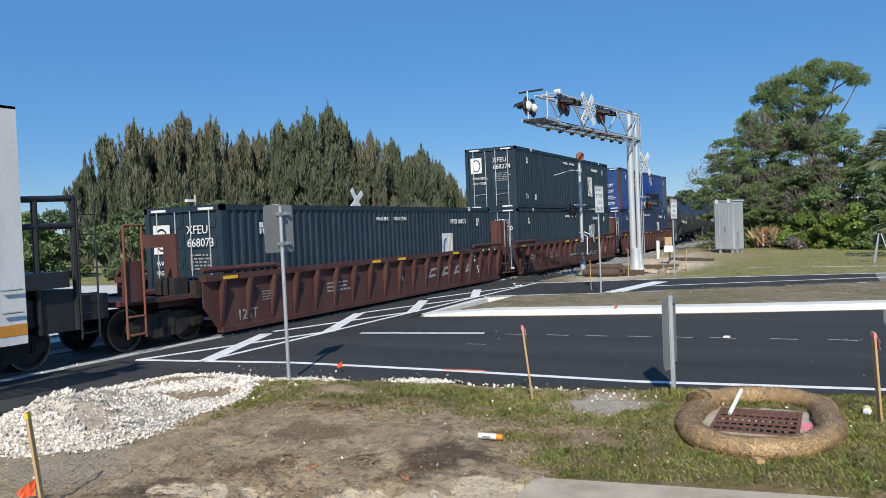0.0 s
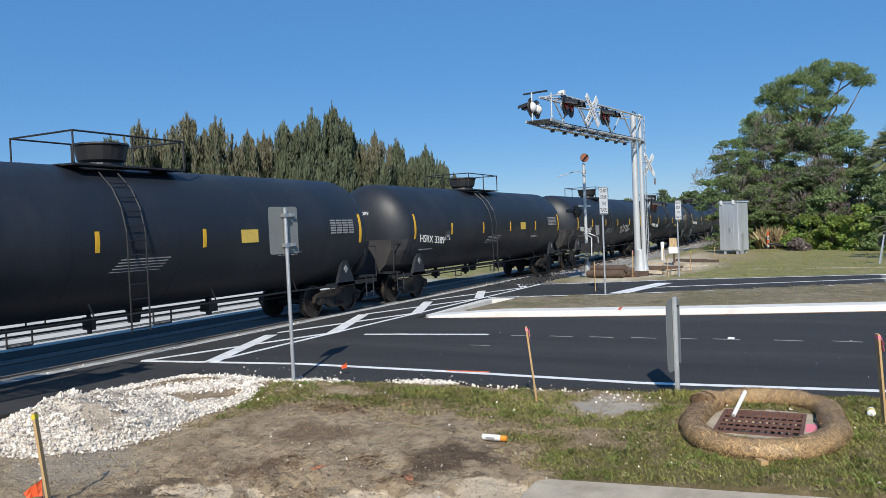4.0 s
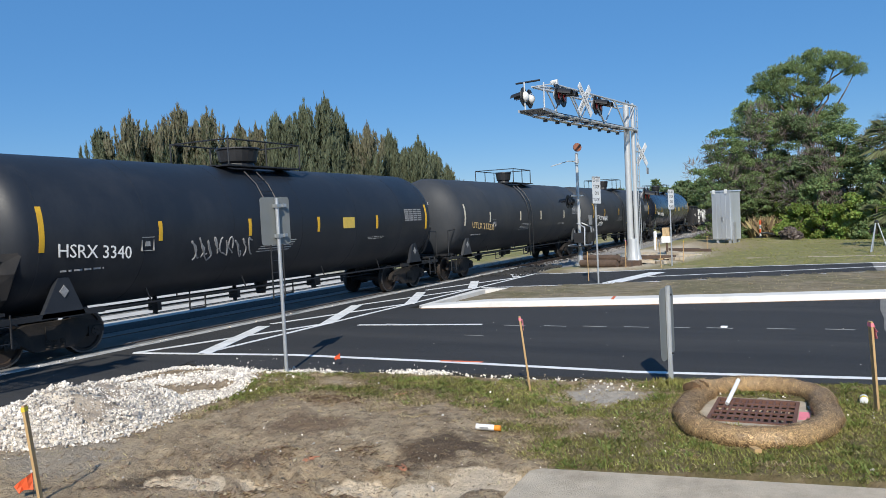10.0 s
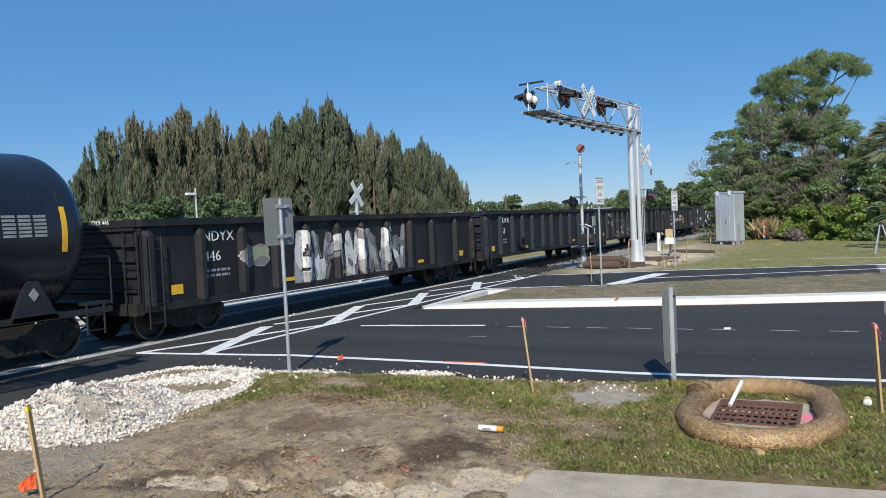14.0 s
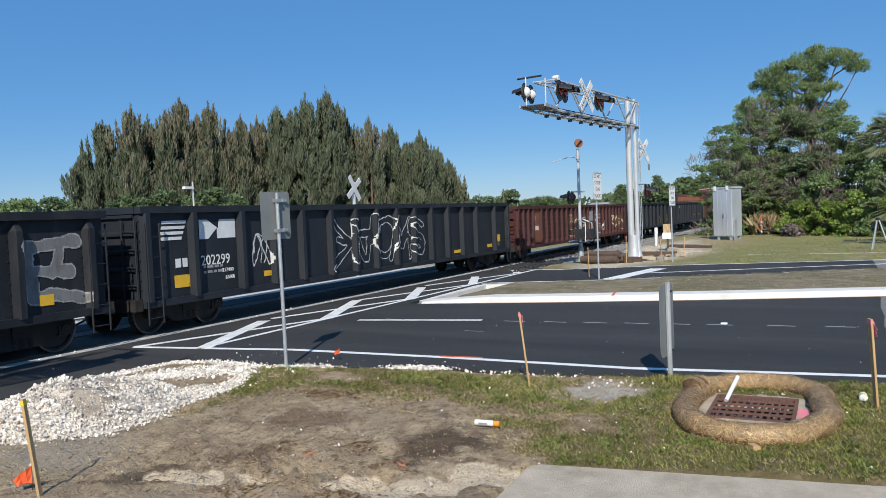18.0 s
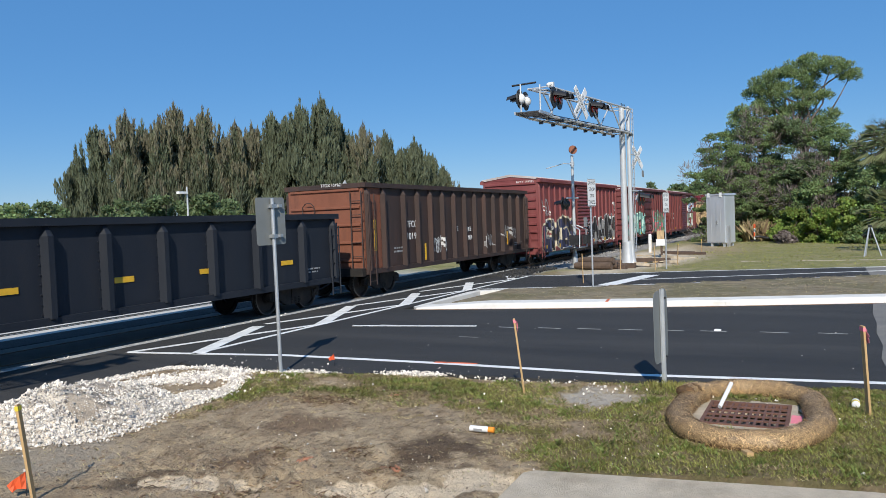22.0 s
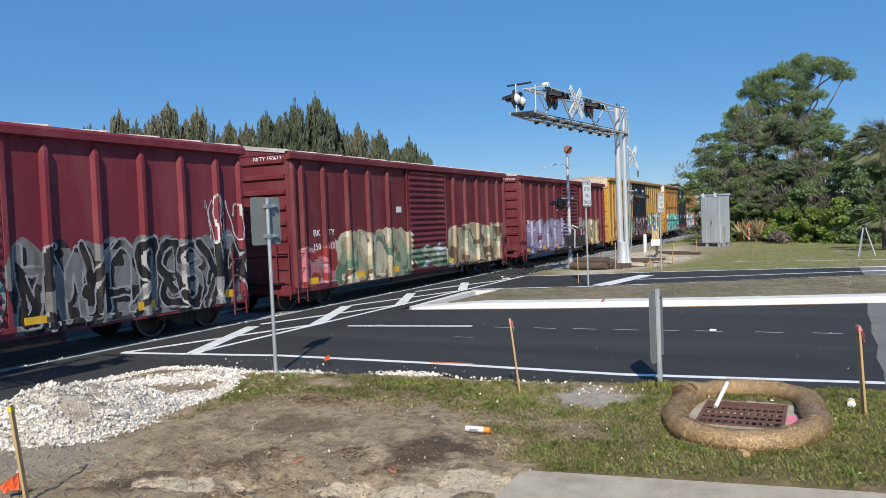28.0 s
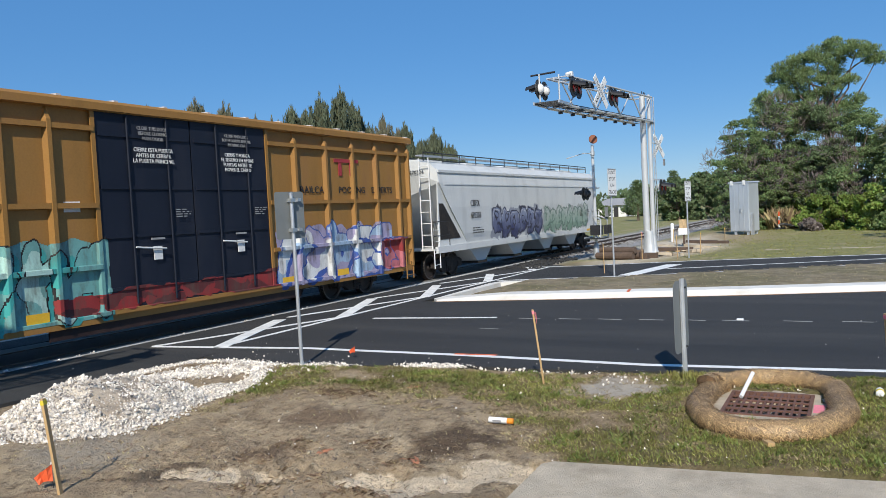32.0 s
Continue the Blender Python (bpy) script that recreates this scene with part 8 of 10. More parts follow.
def cantilever():
    ob = thing("crossing_cantilever", "silver-painted steel cantilever mast with crossing flashers over the road", "crossing signal")
    al, st = M["silver_paint"], M["galvanised"]
    mx, my = 36.0, 8.45
    for dy, r in ((0.0, 0.15), (-0.29, 0.1)):
        part("mast", lathe([(0.05, r + 0.12), (0.35, r + 0.05), (0.9, r), (7.3, r * 0.86), (7.34, r * 0.5)], 24, "z"), al, ob).matrix_basis = Matrix.Translation((mx, my + dy, 0))
    part("base_plate", boxes((mx - 0.45, mx + 0.8, my - 0.72, my + 0.42, -0.02, 0.07)), al, ob)
    part("lower_sleeve", lathe([(0.07, 0.33), (0.5, 0.27), (1.1, 0.22)], 24, "z"), al, ob).matrix_basis = Matrix.Translation((mx, my - 0.1, 0))
    for k in range(4):
        a = k * math.pi / 2 + 0.78
        part("anchor_bolt", rods(0.03, ((mx + 0.15 + 0.5 * math.cos(a), my + 0.36 * math.sin(a), 0.05), (mx + 0.15 + 0.5 * math.cos(a), my + 0.36 * math.sin(a), 0.16)), n=6), st, ob)
    # the truss: two lower chords, one pair of upper chords, webs
    tip = Vector((27.6, 9.55, 0))
    root = Vector((mx, my, 0))
    u = (tip - root).normalized()
    n = Vector((-u.y, u.x, 0))
    zl, zu, w = 6.1, 7.2, 0.42
    P = lambda d, s, z: root + u * d + n * (s * w) + Vector((0, 0, z))
    L = (tip - root).length
    for s in (-1, 1):
        part("chord", rods(0.05, (P(-0.1, s, zl), P(L, s, zl)), n=10), al, ob)
        part("chord", rods(0.042, (P(-0.1, s, zu), P(L, s, zu)), n=10), al, ob)
        k = 7
        for i in range(k):
            a, b = L * i / k, L * (i + 1) / k
            if s > 0 or i % 2:
                part("web", rods(0.03, (P(a, s, zl if i % 2 else zu), P(b, s, zu if i % 2 else zl)), n=8), al, ob)
    for i in range(9):
        d = L * i / 8
        part("cross_strut", rods(0.028, (P(d, -1, zl), P(d, 1, zl)), n=8), al, ob)
        part("cross_strut", rods(0.025, (P(d, -1, zu), P(d, 1, zu)), n=8), al, ob)
    # walkway of grating in lengths, and clamps under it
    for i in range(8):
        a, b = L * i / 8 + 0.03, L * (i + 1) / 8 - 0.03
        bm = bmesh.new()
        for f in range(13):
            rod(bm, P(a, -0.85 + f * 0.1415, zl + 0.09), P(b, -0.85 + f * 0.1415, zl + 0.09), 0.012, 5)
        for f in range(5):
            rod(bm, P(a + (b - a) * f / 4, -0.9, zl + 0.075), P(a + (b - a) * f / 4, 0.9, zl + 0.075), 0.016, 5)
        # dark steel also stands in for the shade under the arm
        part("walkway_grating", bm, M["dark_steel"], ob, "dark grey grating with underside shade in its colour")
        for s in (-1, 1):
            part("clamp", boxes((P(a, 0, 0).x - 0.06, P(a, 0, 0).x + 0.06, P(a, s, 0).y - 0.07, P(a, s, 0).y + 0.07, zl - 0.13, zl - 0.03)), M["dark_steel"], ob)
    # end platform with guard
    e = P(L, 0, zl + 0.05)
    for k in range(10):
        part("platform_slat", boxes((e.x - 1.3 + k * 0.13, e.x - 1.22 + k * 0.13, e.y - 0.43, e.y + 0.43, e.z, e.z + 0.03)), M["dark_steel"], ob)
    for y in (e.y - 0.5, e.y + 0.44):
        part("platform_beam", boxes((e.x - 1.3, e.x + 0.05, y, y + 0.06, e.z - 0.05, e.z + 0.05)), st, ob)
    for s in (-1, 1):
        part("guard_post", rods(0.03, ((e.x - 1.15 + 0.5 * (s < 0), e.y + s * 0.28, e.z), (e.x - 1.15 + 0.5 * (s < 0), e.y + s * 0.28, e.z + 1.05)), n=8), al, ob)
    part("guard_rail", rods(0.035, ((e.x - 1.1, e.y - 0.3, e.z + 1.06), (e.x - 1.1, e.y + 0.62, e.z + 1.03)), n=8), M["black_metal"], ob)
    part("guard_rail", rods(0.04, ((e.x - 1.1, e.y - 0.25, e.z + 0.82), (e.x + 0.5, e.y - 0.3, e.z + 0.98)), n=8), al, ob)
    # lights: a pair to the far side at the tip, two pairs towards the near lanes
    for x in (-1.15, -0.55):
        flasher(ob, e.x + x, e.y + 0.3, e.z + 0.52, 1, big=1.15)
    for base in (0.15, 3.9):
        for dx in (0.0, 0.62):
            flasher(ob, e.x + base + dx, e.y - 0.55 - base * 0.1, e.z + 0.66, -1, big=1.3)
        part("flasher_arm", rods(0.03, ((e.x + base, e.y - 0.4 - base * 0.1, e.z + 1.0), (e.x + base + 0.62, e.y - 0.4 - base * 0.1, e.z + 1.0)), n=8), M["black_metal"], ob)
        part("junction_box", lathe([(0, 0.02), (0, 0.11), (0.12, 0.11), (0.15, 0.02)], 12), M["white_paint"], ob).matrix_basis = Matrix.Translation((e.x + base + 0.15, e.y - 0.5, e.z + 1.15))
    crossbuck(ob, e.x + 2.45, e.y - 0.9, e.z + 0.7, -1, 1.3, turn=-8)
    part("end_cap", lathe([(0, 0.02), (0.05, 0.1), (0.1, 0.11), (0.16, 0.02)], 12, "z"), M["white_paint"], ob).matrix_basis = Matrix.Translation((e.x + 0.05, e.y - 0.4, zu))
    # lower crossbuck, lights and the ladder on the mast
    crossbuck(ob, mx + 1.12, my - 0.42, 5.05, -1, 1.15, turn=-14)
    part("track_count_sign", boxes((mx + 1.15, mx + 1.55, my - 0.62, my - 0.6, 4.12, 4.42)), M["faded_letter"], ob)
    part("sign_arm", rods(0.03, ((mx, my - 0.3, 5.15), (mx + 0.95, my - 0.38, 5.15)), n=8), al, ob)
    for dx in (0.55, 1.25):
        flasher(ob, mx + dx, my - 0.62, 3.1, -1, big=1.2)
    part("flasher_arm", rods(0.035, ((mx, my - 0.35, 3.45), (mx + 1.3, my - 0.55, 3.45)), n=8), al, ob)
    ladder(ob, mx + 0.34, my - 0.36, 0.6, 7.3, 0.36, st, 24)
    part("conduit", rods(0.025, ((mx + 0.15, my - 0.2, 0.1), (mx + 0.15, my - 0.2, 6.2)), n=6), st, ob)
    for dx in (0.0, 0.33, 0.6):
        part("finial", rods(0.02, ((mx + dx, my, 7.3), (mx + dx, my, 7.52)), n=6), M["black_metal"], ob)
    return ob


CANT = cantilever()
# unseen twin behind the view, added by the near kerb to cast a shadow
copy_thing(CANT, Matrix.Translation((28.4, 18.45, 0)) @ pose(0, 0, 0, 0, 0, 180))


def gate_mast():
    ob = thing("gate_mast", "silver crossing mast with bell, flashers and gate machine", "crossing signal")
    x, y = 34.4, 10.4
    al = M["silver_paint"]
    part("pole", lathe([(0.0, 0.075), (5.15, 0.065), (5.16, 0.03)], 16, "z"), al, ob).matrix_basis = Matrix.Translation((x, y, 0))
    part("pedestal", lathe([(0.0, 0.26), (0.08, 0.26), (0.12, 0.14), (0.6, 0.12), (0.7, 0.08)], 16, "z"), M["galvanised"], ob).matrix_basis = Matrix.Translation((x, y, 0))
    bell = part("bell", lathe([(-0.08, 0.05), (-0.07, 0.19), (-0.02, 0.2), (0.04, 0.16), (0.07, 0.04)], 20), M["amber_disc"], ob, "weathered amber bell housing")
    bell.matrix_basis = Matrix.Translation((x - 0.02, y - 0.05, 5.4)) @ pose(0, 0, 0, 0, 0, -55)
    part("antenna_arm", tube(bmesh.new(), [(x, y, 4.75), (x - 0.45, y + 0.25, 4.78), (x - 1.15, y + 0.85, 4.55)], 0.022, 6), al, ob)
    part("collar", lathe([(4.68, 0.1), (4.86, 0.1)], 12, "z"), M["galvanised"], ob).matrix_basis = Matrix.Translation((x, y, 0))
    part("flasher_arm", rods(0.035, ((x - 0.5, y + 0.15, 3.2), (x + 0.45, y - 0.1, 3.2)), n=8), al, ob)
    for dx in (-0.55, -0.05):
        flasher(ob, x + dx, y + 0.3, 2.95, 1, back="black_metal")
    part("gate_mechanism", boxes((x - 0.2, x + 0.2, y - 0.28, y + 0.2, 1.05, 1.5)), M["black_metal"], ob, "dark gate machine")
    part("mechanism_frame", rods(0.03, ((x - 0.6, y - 0.4, 0.95), (x + 0.6, y - 0.4, 0.95)), ((x - 0.6, y + 0.35, 0.95), (x + 0.6, y + 0.35, 0.95)), ((x - 0.6, y - 0.4, 0.95), (x - 0.5, y - 0.4, 1.75)), ((x + 0.6, y - 0.4, 0.95), (x + 0.5, y - 0.4, 1.75)),
                                 ((x - 0.5, y - 0.4, 1.75), (x - 0.35, y, 1.95)), ((x + 0.5, y - 0.4, 1.75), (x + 0.35, y, 1.95)), n=8), M["galvanised"], ob)
    part("service_shelf", boxes((x - 0.6, x + 0.6, y - 0.42, y + 0.4, 0.88, 0.92)), M["black_metal"], ob)
    for dx in (-0.45, 0.1):
        part("counterweight", boxes((x + dx, x + dx + 0.3, y - 0.62, y - 0.5, 1.1, 1.5)), M["black_metal"], ob)
    part("sign_plate", boxes((x + 0.12, x + 0.62, y - 0.44, y - 0.42, 1.85, 2.3)), M["faded_letter"], ob)
    return ob


gate_mast()


def sign_post(name, x, y, turn, post_h, w, h, z0, words, label, lean=0.0, channel=False):
    """A rectangular sheet sign on a round post; the face looks along local -y."""
    ob = thing(name, label, "road sign", "road signs", at=Matrix.Translation((x, y, -0.03)) @ pose(0, 0, 0, 0, lean, turn))
    if channel:
        part("post", prism([(-0.045, -0.045), (-0.045, -0.03), (-0.022, -0.03), (-0.015, 0.005), (0.015, 0.005), (0.022, -0.03), (0.045, -0.03), (0.045, -0.045), (0.03, -0.045), (0.02, -0.008), (-0.02, -0.008), (-0.03, -0.045)], 0.0, post_h, "z"), M["galvanised"], ob, "ribbed steel channel post")
    else:
        part("post", lathe([(0.0, 0.03), (post_h, 0.03), (post_h + 0.005, 0.01)], 12, "z"), M["galvanised"], ob)
    r = 0.11 if channel else 0.045
    prof = []
    for cx, cz, a0 in ((w / 2 - r, z0 + h - r, 0), (-w / 2 + r, z0 + h - r, 90), (-w / 2 + r, z0 + r, 180), (w / 2 - r, z0 + r, 270)):
        prof += [(cx + r * math.cos(math.radians(a0 + k * 30)), cz + r * math.sin(math.radians(a0 + k * 30))) for k in range(4)]
    part("sheet", prism(prof, -0.055, -0.05), M["dull_sheet"], ob, "bare grey aluminium sheet")
    part("sign_face", prism([(a * 0.985, z0 + h / 2 + (b - z0 - h / 2) * 0.985) for a, b in prof], -0.0565, -0.0555), M["white_paint"], ob)
    for z in (z0 + 0.08, z0 + h - 0.1) if channel else ():
        part("bolt", lathe([(0.0, 0.014), (0.02, 0.014), (0.024, 0.006)], 8), M["black_metal"], ob).matrix_basis = Matrix.Translation((0, 0.004, z))
    for z in () if channel else (z0 + 0.14, z0 + h - 0.14):
        part("bracket", boxes((-0.17, 0.05, -0.05, -0.02, z - 0.025, z + 0.025), (-0.045, 0.045, -0.03, 0.045, z - 0.03, z + 0.03), (-0.19, -0.13, -0.05, 0.015, z - 0.02, z + 0.03)), M["steel"], ob)
    size = h / (len(words) * 1.25) if words else 0
    for k, s in enumerate(words):
        me = text_mesh(s, M["dark_letter"])
        wd = max(v.co.x for v in me.vertices)
        sx = min(size * 1.0, (w - 0.1) / wd)
        tm = Matrix(((1, 0, 0, -wd * sx / 2), (0, 0, -1, -0.0575), (0, 1, 0, z0 + h - (k + 1) * h / (len(words) + 0.25) + 0.03), (0, 0, 0, 1)))
        mesh_part("lettering", me, None, ob, "", tm @ Matrix.Diagonal((sx, size * 0.95, 0.2, 1)))
    if words:
        part("sign_border", boxes((-w / 2 + 0.03, w / 2 - 0.03, -0.0585, -0.0568, z0 + 0.02, z0 + 0.035), (-w / 2 + 0.03, w / 2 - 0.03, -0.0585, -0.0568, z0 + h - 0.035, z0 + h - 0.02)), M["dark_letter"], ob)
    return ob


WORDS = ["DO NOT", "STOP", "ON", "TRACKS"]
sign_post("traffic_sign", 9.88, 7.94, 171, 2.86, 0.61, 0.76, 2.12, [], "grey back of a sheet metal road sign on a galvanised post", lean=0.4)
sign_post("traffic_sign", 10.69, 2.01, 174, 1.36, 0.61, 0.98, 0.36, [], "grey back of a low sheet metal sign on a channel post", lean=0.6, channel=True)
sign_post("traffic_sign", 25.5, 7.12, -11, 3.62, 0.61, 0.92, 2.7, WORDS, "white black-lettered sign on a galvanised post in the median")
sign_post("traffic_sign", 32.95, 6.05, -14, 3.25, 0.58, 0.84, 2.4, WORDS, "white black-lettered sign on a galvanised post by the far lawn")


def far_crossbuck():
    ob = thing("crossbuck_post", "white crossbuck on a pale post beyond the track", "crossing signal", at=Matrix.Translation((26.9, 17.7, -0.1)))
    part("post", lathe([(0, 0.08), (4.0, 0.07), (4.02, 0.03)], 12, "z"), M["silver_paint"], ob)
    crossbuck(ob, -0.1, -0.1, 3.75, -1, 1.0, 8, words=False)
    part("flasher_arm", rods(0.03, ((-0.5, 0, 3.0), (0.5, 0, 3.0)), n=8), M["silver_paint"], ob)
    return ob


far_crossbuck()


def street_lamp():
    ob = thing("street_lamp", "small pale street lamp on a slim pole beyond the crossing", "lamp post", at=Matrix.Translation((35.6, 35.2, -0.1)))
    part("pole", lathe([(0, 0.07), (5.2, 0.05)], 10, "z"), M["silver_paint"], ob)
    part("lamp_head", boxes((-0.75, -0.05, -0.12, 0.12, 4.75, 4.9)), M["white_paint"], ob)


street_lamp()


def signal_case():
    ob = thing("signal_case", "tall galvanised steel equipment case on short legs at the lawn's edge", "equipment case", at=Matrix.Translation((53.9, 6.3, -0.12)) @ pose(0, 0, 0, 0, 0, -27))
    w, d, z0, z1 = 0.70, 0.55, 0.36, 3.5
    m = M["case_metal"]
    body = bmesh.new()
    box(body, -d, d, -w, w, z0, z1)
    bmesh.ops.bevel(body, geom=body.edges[:], offset=0.02, segments=2, affect="EDGES")
    part("case_body", body, m, ob)
    for y0, y1 in ((-w + 0.03, -0.015), (0.015, w - 0.03)):
        dr = part("case_door", boxes((-d - 0.03, -d, y0, y1, z0 + 0.05, z1 - 0.06)), m, ob)
        part("door_rib", boxes((-d - 0.045, -d - 0.028, (y0 + y1) / 2 - 0.02, (y0 + y1) / 2 + 0.02, z0 + 0.1, z1 - 0.1)), m, dr)
    part("door_handle", boxes((-d - 0.08, -d - 0.03, -0.16, -0.06, 1.6, 1.85)), M["steel"], ob)
    part("roof", prism([(-w - 0.06, z1), (w + 0.06, z1), (w, z1 + 0.09), (-w, z1 + 0.09)], -d - 0.08, d + 0.08, "x"), m, ob)
    for y in (-w + 0.2, w - 0.3):
        part("lifting_lug", boxes((-d - 0.1, -d - 0.04, y, y + 0.16, z1 - 0.12, z1 + 0.16)), M["white_paint"], ob)
        for x in (-d + 0.05, d - 0.15):
            part("leg", boxes((x, x + 0.1, y - 0.1, y + 0.05, 0.0, z0)), m, ob)
    part("conduit", boxes((-d + 0.1, -d + 0.3, -w - 0.16, -w - 0.02, 0.0, 1.5)), M["galvanised"], ob)


signal_case()


# ---- survey stakes, flags and litter ----
def stake(x, y, h, lx, ly, ribbon, flag="tied", w=0.07):
    ob = thing("survey_stake", "pine survey stake with a %s ribbon driven into the soil" % ribbon, "stake", "survey stakes", at=Matrix.Translation((x, y, -0.06)) @ pose(0, 0, 0, ly, lx, 25))
    bm = boxes((-w / 2, w / 2, -0.012, 0.012, 0, h))
    part("lath", bm, M["wood"], ob)
    m = {"pink": M["pink"], "yellow": M["flag_yellow"], "orange": M["orange"], "bare": M["wood"]}[ribbon]
    if ribbon != "bare":
        part("ribbon_band", boxes((-w / 2 - 0.004, w / 2 + 0.004, -0.016, 0.016, h - 0.055, h - 0.015)), m, ob)
        for k, (a, b) in () if ribbon == "yellow" else enumerate(((-0.09, -0.10), (-0.06, -0.17), (-0.02, -0.13), (0.045, -0.12))):
            part("ribbon_tail", prism([(-0.02, h - 0.05), (0.0, h - 0.04), (a + 0.045, h + b * 1.15), (a - 0.015, h + b * 1.15 + 0.015)], -0.022 - 0.006 * k, -0.02 - 0.006 * k), m, ob)
    return ob


stake(9.66, 3.68, 1.1, -2.5, -6, "pink")
stake(9.55, -0.37, 1.12, -3, -4.5, "pink")
stake(4.38, 6.30, 0.97, -1.5, -5.5, "yellow", w=0.05)
for x, y, h in ((26.5, 7.75, 1.1), (32.4, 7.85, 1.25), (32.2, 6.35, 1.1), (36.2, 6.15, 1.0), (44.5, 9.0, 0.9), (47.0, 6.6, 0.8)):
    stake(x, y, h, random.uniform(-3, 3), random.uniform(-3, 3), "pink" if h > 1.2 else ("yellow" if h < 1.05 else "bare"), w=0.06)


def pin_flag(x, y, h, s, turn):
    ob = thing("marker_flag", "small orange marker flag on a wire", "marker flag", "marker flags", at=Matrix.Translation((x, y, -0.02)) @ pose(0, 0, 0, 0, 0, turn))
    part("wire", rods(0.004, ((0, 0, 0), (0, 0, h)), n=5), M["black_metal"], ob)
    bm = bmesh.new()
    v = [[bm.verts.new((a * s * (1 - 0.25 * b), 0.2 * s * math.sin(a * 5 + b) + o, h - b * s * (1.0 - 0.55 * a) - a * s * (0.35 + 0.35 * a))) for b in (0, 0.5, 1)] for o in (0, 0.003) for a in (0, 0.33, 0.66, 1)]
    for g in (v[:4], v[4:]):
        for p, q in zip(g, g[1:]):
            for k in range(2):
                bm.faces.new((p[k], p[k + 1], q[k + 1], q[k]))
    part("flag", bm, M["orange"], ob)


def spray_spot(x, y, r, seed):
    """A ragged fan of orange paint, laid over the soil."""
    rnd = random.Random(seed)
    bm = bmesh.new()
    for _ in range(26):
        a, d = rnd.uniform(0, 6.283), r * rnd.random() ** 0.7
        px, py, s = x + d * math.cos(a), y + 1.5 * d * math.sin(a), rnd.uniform(0.012, 0.028)
        ps = [(px + s * rnd.uniform(0.5, 1.1) * math.cos(k * 1.257), py + s * rnd.uniform(0.5, 1.1) * math.sin(k * 1.257)) for k in range(5)]
        zs = ground_z(np.array([[p[0] for p in ps]]), np.array([[p[1] for p in ps]]))[0] + 0.009
        bm.faces.new([bm.verts.new((p[0], p[1], float(z))) for p, z in zip(ps, zs)])
    tagged(new("spray_mark", to_mesh("spray_mark", bm, M["faded_orange"])), "faded orange survey paint sprayed on the soil", "spray mark", "survey spots")


for spot in ((9.11, 5.96, 0.09, 1), (8.86, 5.22, 0.07, 2), (6.1, 4.66, 0.06, 3), (8.86, 7.95, 0.1, 4), (6.2, 3.72, 0.08, 5)):
    spray_spot(*spot)
pin_flag(10.75, 7.5, 0.22, 0.1, 150)
pin_flag(4.46, 6.53, 0.27, 0.15, 150)
pin_flag(6.17, 3.82, 0.06, 0.12, 60)


def spray_can():
    ob = thing("spray_can", "white marking-paint can with an orange cap lying on the grass", "spray can", at=Matrix.Translation((7.68, 3.43, 0.065)) @ pose(0, 0, 0, 0, 0, -88))
    part("can_body", lathe([(-0.15, 0.02), (-0.15, 0.033), (0.055, 0.033), (0.07, 0.024)], 18, "x"), M["white_paint"], ob)
    part("can_cap", lathe([(0.065, 0.027), (0.065, 0.032), (0.13, 0.031), (0.135, 0.02)], 18, "x"), mat("amber_cap", (0.85, 0.30, 0.03), 0.5, var=0.1, scale=8, bump=0.0), ob, "orange cap")
    part("can_print", boxes((-0.1, 0.0, -0.038, -0.03, -0.01, 0.01)), M["faded_letter"], ob)


spray_can()


# ---- the storm drain and its straw wattle ----
def drain():
    ob = thing("storm_drain", "rust-brown cast iron drain grate in a concrete collar", "drain grate", at=Matrix.Translation((9.25, 0.86, 0)))
    part("collar", boxes((-0.66, -0.53, -0.56, 0.56, -0.1, 0.045), (0.53, 0.7, -0.56, 0.56, -0.1, 0.045), (-0.53, 0.53, -0.58, -0.45, -0.1, 0.045), (-0.53, 0.53, 0.45, 0.58, -0.1, 0.045)), M["slab"], ob)
    part("pit", boxes((-0.53, 0.53, -0.45, 0.45, -0.2, -0.16)), mat("pit_debris", (0.012, 0.011, 0.01), 1.0, var=0.3, scale=3, bump=0.4, dirt=(0.62, 0.58, 0.5), dirt_amount=1.0, dirt_scale=9), ob, "pale debris in a dark pit")
    g = M["grate"]
    part("grate_frame", boxes((-0.53, -0.48, -0.45, 0.45, 0.0, 0.06), (0.48, 0.53, -0.45, 0.45, 0.0, 0.06), (-0.48, 0.48, -0.45, -0.41, 0.0, 0.06), (-0.48, 0.48, 0.41, 0.45, 0.0, 0.06)), g, ob)
    for k in range(1, 5):
        x = -0.48 + k * 0.96 / 5
        part("grate_bar", boxes((x - 0.022, x + 0.022, -0.41, 0.41, 0.042, 0.062)), g, ob)
    for k in range(1, 11):
        y = -0.41 + k * 0.82 / 11
        part("grate_bar", boxes((-0.48, 0.48, y - 0.013, y + 0.013, 0.04, 0.057)), g, ob)
    part("paint_mark", boxes((-0.25, 0.1, -0.57, -0.46, 0.046, 0.049)), M["pink"], ob, "pink spray paint")
    pipe = thing("plastic_pipe", "short white plastic pipe leaning on the drain grate", "pipe", at=Matrix.Translation((9.42, 1.17, 0.07)) @ pose(0, 0, 0, 0, 62, -14))
    part("pipe", lathe([(0, 0.017), (0.0, 0.024), (0.44, 0.024), (0.44, 0.017)], 14, "z"), M["white_paint"], pipe)


drain()


